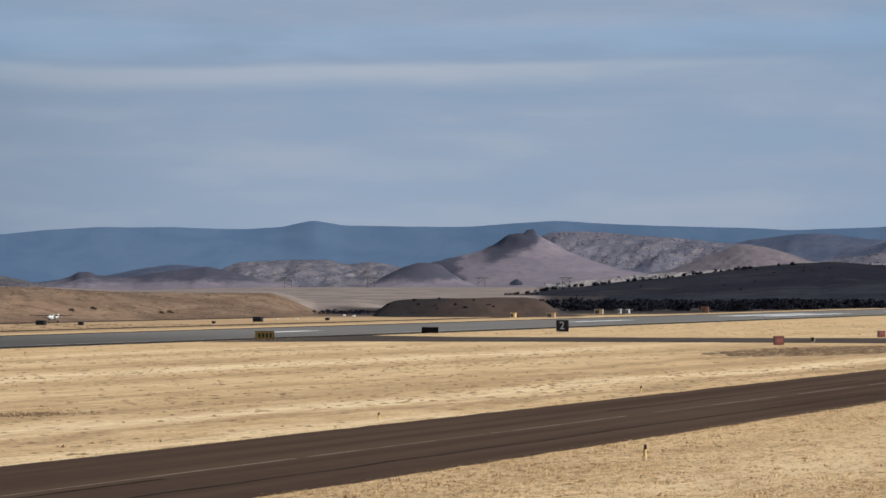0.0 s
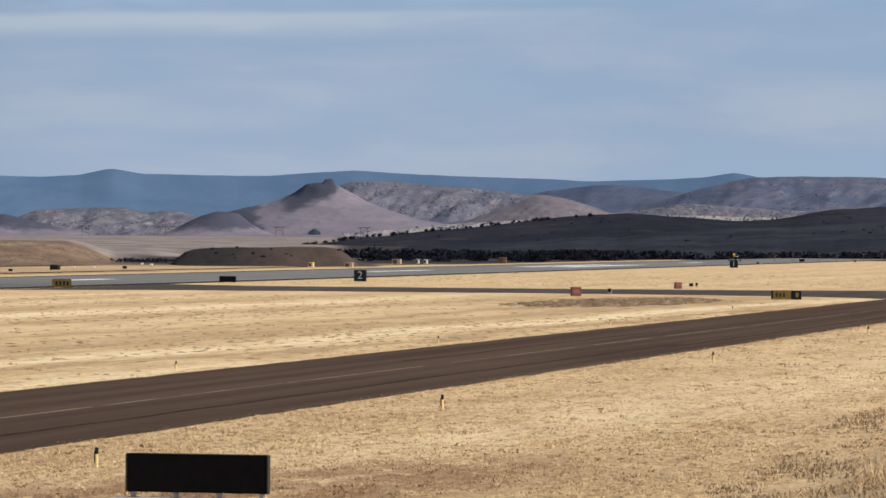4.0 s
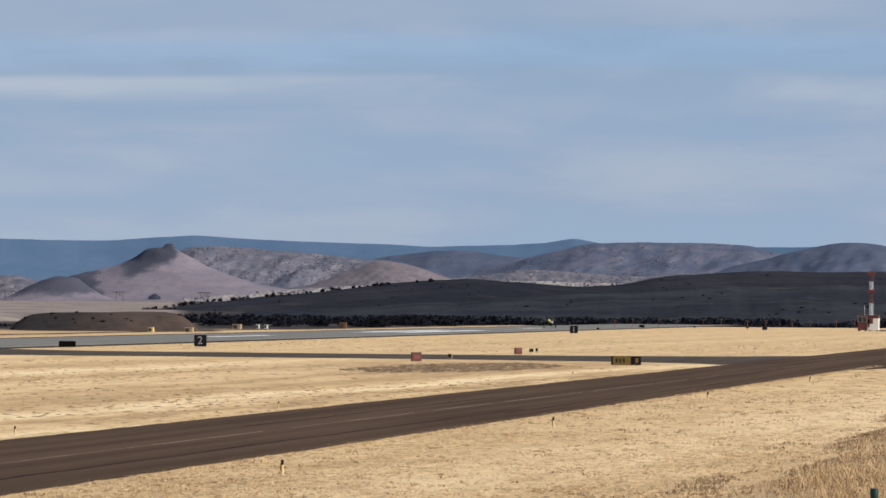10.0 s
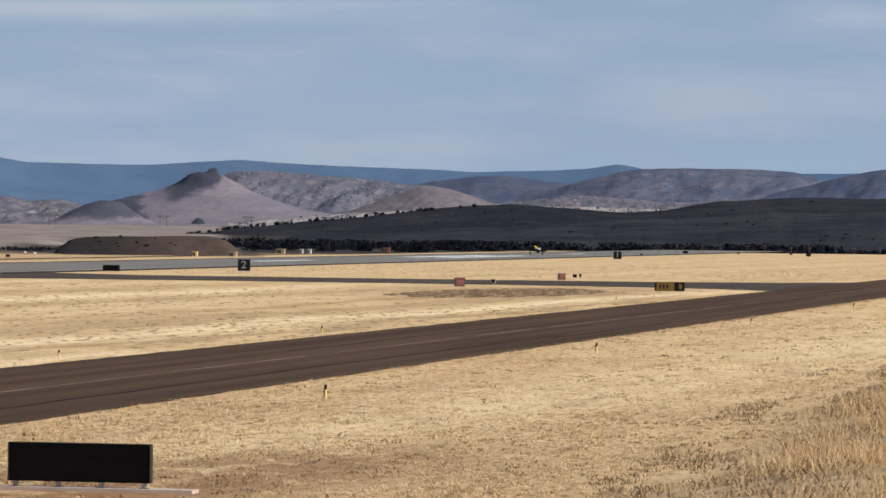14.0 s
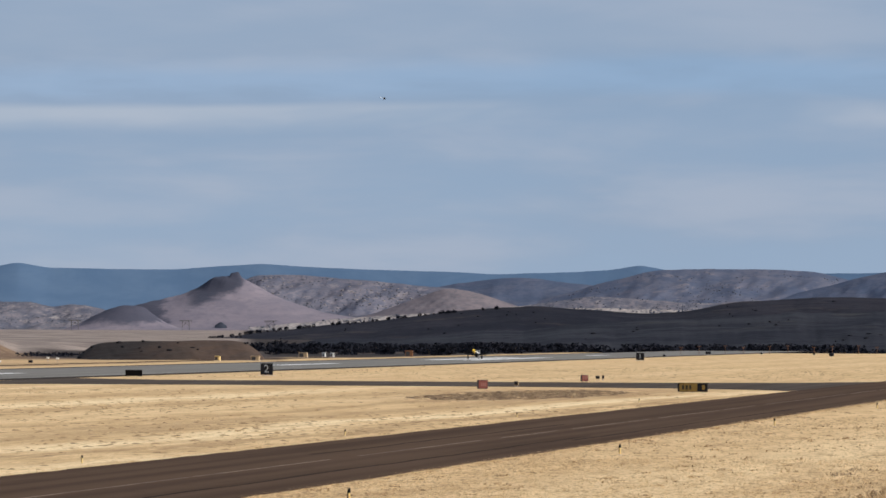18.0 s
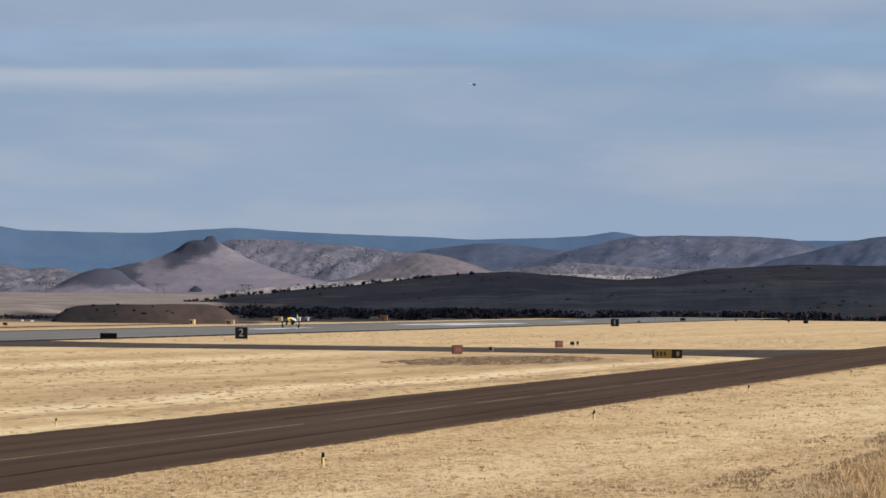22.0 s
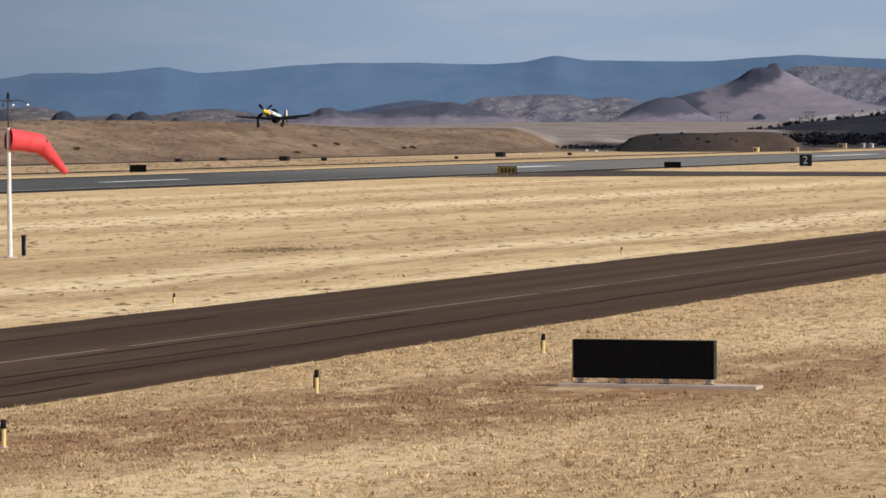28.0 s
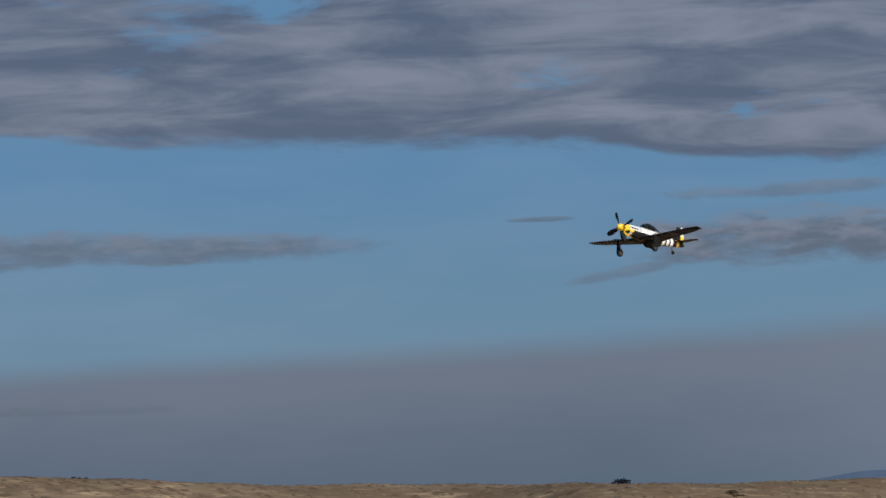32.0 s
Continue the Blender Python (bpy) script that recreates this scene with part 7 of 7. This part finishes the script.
# ---- grass ----
def blades(name, label, pts, blade_count, tall, wide, lean, material, seed):
    """Tufts of thin standing blades at the points (x, y), as one mesh."""
    rng = np.random.RandomState(seed)
    base = np.repeat(pts, blade_count, 0)
    n = len(base)
    size = np.repeat(rng.uniform(0.6, 1.3, len(pts)), blade_count)
    off = rng.normal(0, 1, (n, 2)) * wide[1] * size[:, None]
    x, y = base[:, 0] + off[:, 0], base[:, 1] + off[:, 1]
    z = ground_z(x, y) - 0.01
    a = rng.uniform(0, math.tau, n)
    w = wide[0] * rng.uniform(0.6, 1.4, n)
    hgt = rng.uniform(tall[0], tall[1], n) * size
    tip = rng.normal(0, lean, (n, 2)) * hgt[:, None]
    side = np.stack([w * np.cos(a), w * np.sin(a), np.zeros(n)], -1)
    root = np.stack([x, y, z], -1)
    knee = root + np.stack([tip[:, 0] * 0.35, tip[:, 1] * 0.35, hgt * 0.62], -1)
    end = root + np.stack([tip[:, 0], tip[:, 1], hgt * (1 - 0.35 * np.clip(np.hypot(tip[:, 0], tip[:, 1]) / hgt, 0, 1.2))], -1)
    v = np.stack([root - side, root + side, knee + side * 0.7, knee - side * 0.7, end], 1).astype(np.float32)
    me = bpy.data.meshes.new(name)
    me.vertices.add(n * 5)
    me.vertices.foreach_set("co", v.ravel())
    first_v = (np.arange(n, dtype=np.int32) * 5)[:, None]
    me.loops.add(n * 7)
    me.loops.foreach_set("vertex_index", (first_v + np.array([0, 1, 2, 3, 3, 2, 4], np.int32)).ravel().astype(np.int32))
    me.polygons.add(n * 2)
    me.polygons.foreach_set("loop_start", ((np.arange(n, dtype=np.int32) * 7)[:, None] + np.array([0, 4], np.int32)).ravel().astype(np.int32))
    me.polygons.foreach_set("loop_total", np.tile(np.array([4, 3], np.int32), n))
    me.materials.append(material)
    me.update(calc_edges=True)
    return tagged(new(name, me), label, "grass", kind="stuff")


def hummocks(name, label, pts, radius, tall, material, seed, sides=6, smooth=True):
    """Low uneven mounds of matted grass at the points (x, y), as one mesh."""
    rng = np.random.RandomState(seed)
    n = len(pts)
    r = rng.uniform(radius[0], radius[1], n)
    a = np.arange(sides) * math.tau / sides + rng.uniform(0, math.tau, n)[:, None]
    rr = r[:, None] * rng.uniform(0.65, 1.3, (n, sides))
    x, y = pts[:, 0:1] + rr * np.cos(a), pts[:, 1:2] + rr * np.sin(a)
    low = np.stack([x, y, ground_z(x, y) - 0.02], -1)
    ax, ay = pts[:, 0] + rng.normal(0, 0.25, n) * r, pts[:, 1] + rng.normal(0, 0.25, n) * r
    apex = np.stack([ax, ay, ground_z(ax, ay) + rng.uniform(tall[0], tall[1], n)], -1)
    verts = np.concatenate([low, apex[:, None]], 1).reshape(-1, 3)
    base = (np.arange(n) * (sides + 1))[:, None]
    k = np.arange(sides)
    faces = np.stack([base + k, base + (k + 1) % sides, np.broadcast_to(base + sides, (n, sides))], -1).reshape(-1, 3)
    return tagged(new(name, mesh_of(name, verts, faces.tolist(), material, smooth)), label, "grass", kind="stuff")


def hill_points(count, seed):
    rng = np.random.RandomState(seed)
    h = rng.uniform(16.8, 44, count)
    d = foot(h) * (1 + (RISE + 0.01) * rng.uniform(0, 1, count))
    p = np.stack([d * np.cos(np.radians(h)), d * np.sin(np.radians(h))], -1)
    return p[wave(p[:, 0] * 0.06, p[:, 1] * 0.06, seed) > rng.uniform(-0.8, 0.6, count)]


def scatter(x0, x1, y0, y1, per_m2, seed, keep=None):
    rng = np.random.RandomState(seed)
    n = int((x1 - x0) * (y1 - y0) * per_m2)
    p = np.stack([rng.uniform(x0, x1, n), rng.uniform(y0, y1, n)], -1)
    h = np.degrees(np.arctan2(p[:, 1], p[:, 0]))
    ok = (h > 3.6) & (h < 45)
    if keep is not None:
        ok &= keep(p[:, 0], p[:, 1], rng)
    return p[ok]


def above_toe(x, y, r):
    thin = 0.55 + 0.45 * wave(x * 0.5, y * 0.9, 41)
    bare = 1 - 0.85 * np.exp(-(((x - 80) / 30) ** 2 + ((y - 25.5) / 7.0) ** 2)) - 0.99 * np.exp(-(((x - 92.3) / 1.6) ** 4 + ((y - 25.4) / 3.2) ** 4))
    return (y > bank_toe(x) - 0.6) & (r.uniform(0, 1, len(x)) < thin * bare)


def turfed(x, y, r):
    pad = (np.abs(x - 92.4) < 1.2) & (np.abs(y - 25.3) < 2.6)
    drift = 0.62 + 0.4 * wave(x * 0.22, y * 0.7, 41, 5) + 0.25 * wave(x * 0.03, y * 0.25, 44)
    return (y > bank_toe(x) - 0.6) & ~pad & (r.uniform(0, 1, len(x)) < drift)


def below_toe(x, y, r):
    return (y < bank_toe(x) + 0.4) & (np.hypot(x, y) > 24)


def under(x, y, r):
    return below_toe(x, y + 0.6, r) & (r.uniform(0, 1, len(x)) < 0.25 + 0.75 * smooth01(0.0, 4.0, bank_toe(x) - y))


def clumped(x, y, r):
    drift = 0.35 + 1.1 * wave(x * 0.24, y * 0.9, 61, 5)
    return below_toe(x, y, r) & (r.uniform(0, 1, len(x)) < drift * smooth01(0.8, 3.2, bank_toe(x) - y))


def near_toe(x, y, r):
    gap = y - bank_toe(x)
    core = np.exp(-((gap + 0.4) / 0.8) ** 2)
    return (np.abs(gap + 0.7) < 3.0) & (0.9 * wave(x * 0.2, y * 1.3, 57, 5) + 0.75 * core - 0.5 > r.uniform(-0.2, 0.9, len(x)))


def open_field(x, y, r):
    drift = 0.55 + 0.6 * wave(x * 0.05, y * 0.2, 91, 5)
    paved = (x > 415) & (x < 515)
    return ~paved & (r.uniform(0, 1, len(x)) < drift)


blades("turf_near", "short dry straw-coloured turf beside the taxiway", np.concatenate([scatter(50, 112, 10, 35.9, 30.0, 1, turfed), scatter(112, 200, 12, 35.9, 11.0, 2, turfed)]), 9, (0.02, 0.075), (0.007, 0.085), 0.9, M["turf"], 1)
blades("turf_tufts", "coarser pale tufts standing in the turf", scatter(50, 140, 10, 35.9, 3.2, 92, turfed), 16, (0.045, 0.11), (0.011, 0.085), 1.1, M["turf"], 93)
hummocks("turf_clumps", "low matted clumps of dry straw-coloured grass", np.concatenate([scatter(50, 110, 10, 35.9, 3.0, 51, turfed), scatter(110, 160, 12, 35.9, 3.0, 57, turfed), scatter(160, 300, 12, 35.9, 2.0, 58, turfed)]), (0.06, 0.18), (0.01, 0.045), M["matted"], 11)
hummocks("field_tussocks", "scattered straw and brown tussocks over the mown field", np.concatenate([scatter(90, 330, 50.6, 146, 0.36, 81, open_field), scatter(330, 700, 50.6, 141, 0.16, 82, open_field)]), (0.12, 0.42), (0.02, 0.065), M["field_tuft"], 83, 6)
hummocks("verge_tussocks", "rough straw and brown tussocks between runway and hill", np.concatenate([scatter(200, 400, 202, 234, 0.5, 84), scatter(400, 640, 202, 232, 0.1, 89)]), (0.2, 0.6), (0.02, 0.12), M["verge_tuft"], 85, 6)
hummocks("hill_tussocks", "pale and dark dry tussocks over the hillside", np.concatenate([hill_points(4000, 86), hill_points(4000, 87)]), (0.2, 0.75), (0.04, 0.12), M["hill_tuft"], 88, 6)
hummocks("hill_clumps", "brown tufts and low scrub dotted over the hill", hill_points(1500, 54), (0.12, 0.38), (0.05, 0.14), M["bush"], 13)
blades("verge_tufts", "ragged tufts of grass at the taxiway edge", np.concatenate([scatter(55, 430, 35.2, 36.2, 4.0, 4), scatter(85, 430, 49.7, 50.6, 2.0, 5)]), 14, (0.03, 0.11), (0.012, 0.12), 0.9, M["turf"], 4)
blades("bank_undergrowth", "short brown dead growth under the weeds", scatter(24, 300, 0, 17.5, 8.0, 16, under), 6, (0.05, 0.20), (0.016, 0.18), 1.1, M["scrub_weed"], 15)
blades("bank_weeds", "tall dry tan weeds on the bank", scatter(24, 300, 0, 17.5, 3.2, 6, clumped), 22, (0.12, 0.62), (0.007, 0.17), 0.85, M["weed"], 5)
blades("bank_stalks", "pale bent stalks above the weeds", scatter(24, 220, 0, 17.0, 1.0, 26, clumped), 4, (0.45, 1.0), (0.006, 0.14), 0.45, M["weed"], 25)
blades("bank_scrub", "grey-brown dead weeds along the foot of the bank", scatter(40, 330, 6, 20, 6.0, 7, near_toe), 12, (0.04, 0.20), (0.018, 0.17), 0.9, M["dead_weed"], 6)
blades("dark_tufts", "scattered dark dead tufts in the turf", np.concatenate([scatter(55, 420, 10, 35.5, 0.16, 8, above_toe), scatter(90, 420, 51, 140, 0.02, 9)]), 14, (0.04, 0.13), (0.03, 0.16), 0.9, M["scrub_weed"], 7)

t_line = np.random.RandomState(71).uniform(0, 1, 260)
around = np.random.RandomState(75)
plot = around.normal(0, 1, (1500, 2)) * (19, 4.6)
plot = plot[np.hypot(plot[:, 0] / 19, plot[:, 1] / 4.6) < 1.7] + (391, 69.5)
plot = plot[plot[:, 0] < 426]
hummocks("holding_rough", "rough brown ground with dead tussocks by the holding signs", plot, (0.25, 0.7), (0.02, 0.11), M["verge_tuft"], 76)
blades("holding_weeds", "low brown dead weeds by the holding signs", plot[:900], 8, (0.04, 0.16), (0.03, 0.22), 0.9, M["dead_weed"], 77)
blades("ditch_weeds", "thin line of dark dead weeds in the field", np.stack([190.6 - 4.5 * t_line, 91.3 - 6.3 * t_line + 0.25 * np.sin(t_line * 9)], -1), 8, (0.04, 0.14), (0.02, 0.10), 0.8, M["dead_weed"], 72)
blades("dead_patch", "ragged patch of dark dead weeds in the field", np.random.RandomState(73).normal(0, 1, (240, 2)) * (2.6, 1.1) + (188.8, 69.2), 8, (0.03, 0.12), (0.025, 0.12), 0.8, M["dead_weed"], 74)


# ---- what moves ----
def fly(hd, e, dist=4500):
    hd, e = radians(hd), radians(e)
    return (dist * math.cos(e) * math.cos(hd), dist * math.cos(e) * math.sin(hd), EYE + dist * math.sin(e))


def motions():
    # take-off run along the centreline and climb: seconds, x, height, pitch, bank
    run = [(0.0, 1077, 0, 11.3, 0), (5.0, 1077, 0, 11.3, 0), (6.0, 1074, 0, 11.3, 0), (9.0, 1049, 0, 11.3, 0), (12.0, 1007, 0, 11.3, 0), (13.0, 983, 0, 11.3, 0), (15.5, 925, 0, 11.2, 0), (18.0, 862, 0, 10.5, 0), (19.0, 832, 0, 9.5, 0), (20.0, 799, 0, 8.0, 0), (21.0, 763, 0, 6.0, 0), (22.0, 722, 0, 4.0, 0),
           (23.0, 677, 0, 2.2, 0), (23.5, 655, 0.05, 2.0, 0), (24.0, 632, 0.25, 2.0, 0), (25.0, 585, 1.0, 5.0, 0), (26.5, 516, 2.7, 7.0, 0), (27.0, 493, 3.4, 8.0, 0), (27.5, 469, 4.2, 8.5, 0), (28.0, 445, 5.1, 9.0, -1), (29.0, 394.5, 8.1, 9.5, -2), (30.0, 342, 11.7, 9.5, -3), (31.0, 286.5, 16.4, 9.0, -4), (32.0, 231.3, 21.4, 8.5, -4)]
    walk(plane, [(t, pose(x, 163.0, z + 0.046, 0, 0, 0) @ pose(0, 0, 0, bank, pitch, 0)) for t, x, z, pitch, bank in run])
    walk(propeller, [(k * 0.1, pose(-2.5, 0, 1.9, k * 77.0 % 360, 0, 0)) for k in range(321)])
    walk(trainer, [(0.0, pose(667, 240.2, 0.03)), (1.0, pose(648, 240.2, 0.03)), (8.0, pose(515, 240.2, 0.03)), (27.0, pose(160, 240.2, 0.03)), (32.0, pose(60, 240.2, 0.03))])
    path = [(0.0, 21.5, 4.4), (10.0, 17.0, 3.9), (15.0, 13.4, 3.12), (16.5, 12.56, 3.01), (17.0, 12.31, 2.98), (18.0, 11.87, 2.93), (19.0, 11.46, 2.86), (20.0, 11.08, 2.80), (21.0, 10.72, 2.74), (22.0, 10.43, 2.67), (23.0, 10.16, 2.56), (24.0, 9.95, 2.48), (24.5, 9.86, 2.44), (27.0, 9.5, 2.25), (32.0, 9.0, 2.0)]
    walk(chopper, [(t, pose(*fly(hd, e), 0, 0, 150 if t < 20 else 150 - min(70, (t - 20) * 18))) for t, hd, e in path])
    walk(main_rotor, [(k * 0.1, pose(-0.2, 0, 1.75, 0, 0, k * 70.0 % 360)) for k in range(321)])
    # the sock swings and its tail flaps
    yaw0 = math.degrees(math.atan2((RIGHT * 0.87 + AWAY * 0.5).y, (RIGHT * 0.87 + AWAY * 0.5).x))
    sway = [(0.0, 0, 38), (4.0, 5, 42), (8.0, -4, 36), (12.0, 4, 44), (16.0, -3, 38), (20.0, 5, 42), (24.0, -2, 36), (27.0, -6, 36), (28.0, -8, 40), (28.6, -4, 40), (29.0, 0, 42), (29.5, 14, 47), (30.0, 23, 52), (30.5, 20, 54), (31.0, 16, 48), (32.0, 6, 42)]
    walk(sock_front, [(t, pose(0, 0, 5.0, 0, 6, yaw0 + yaw)) for t, yaw, bend in sway])
    walk(sock_tail, [(t, pose(1.5, 0, -0.12, 0, bend, 0)) for t, yaw, bend in sway])


motions()
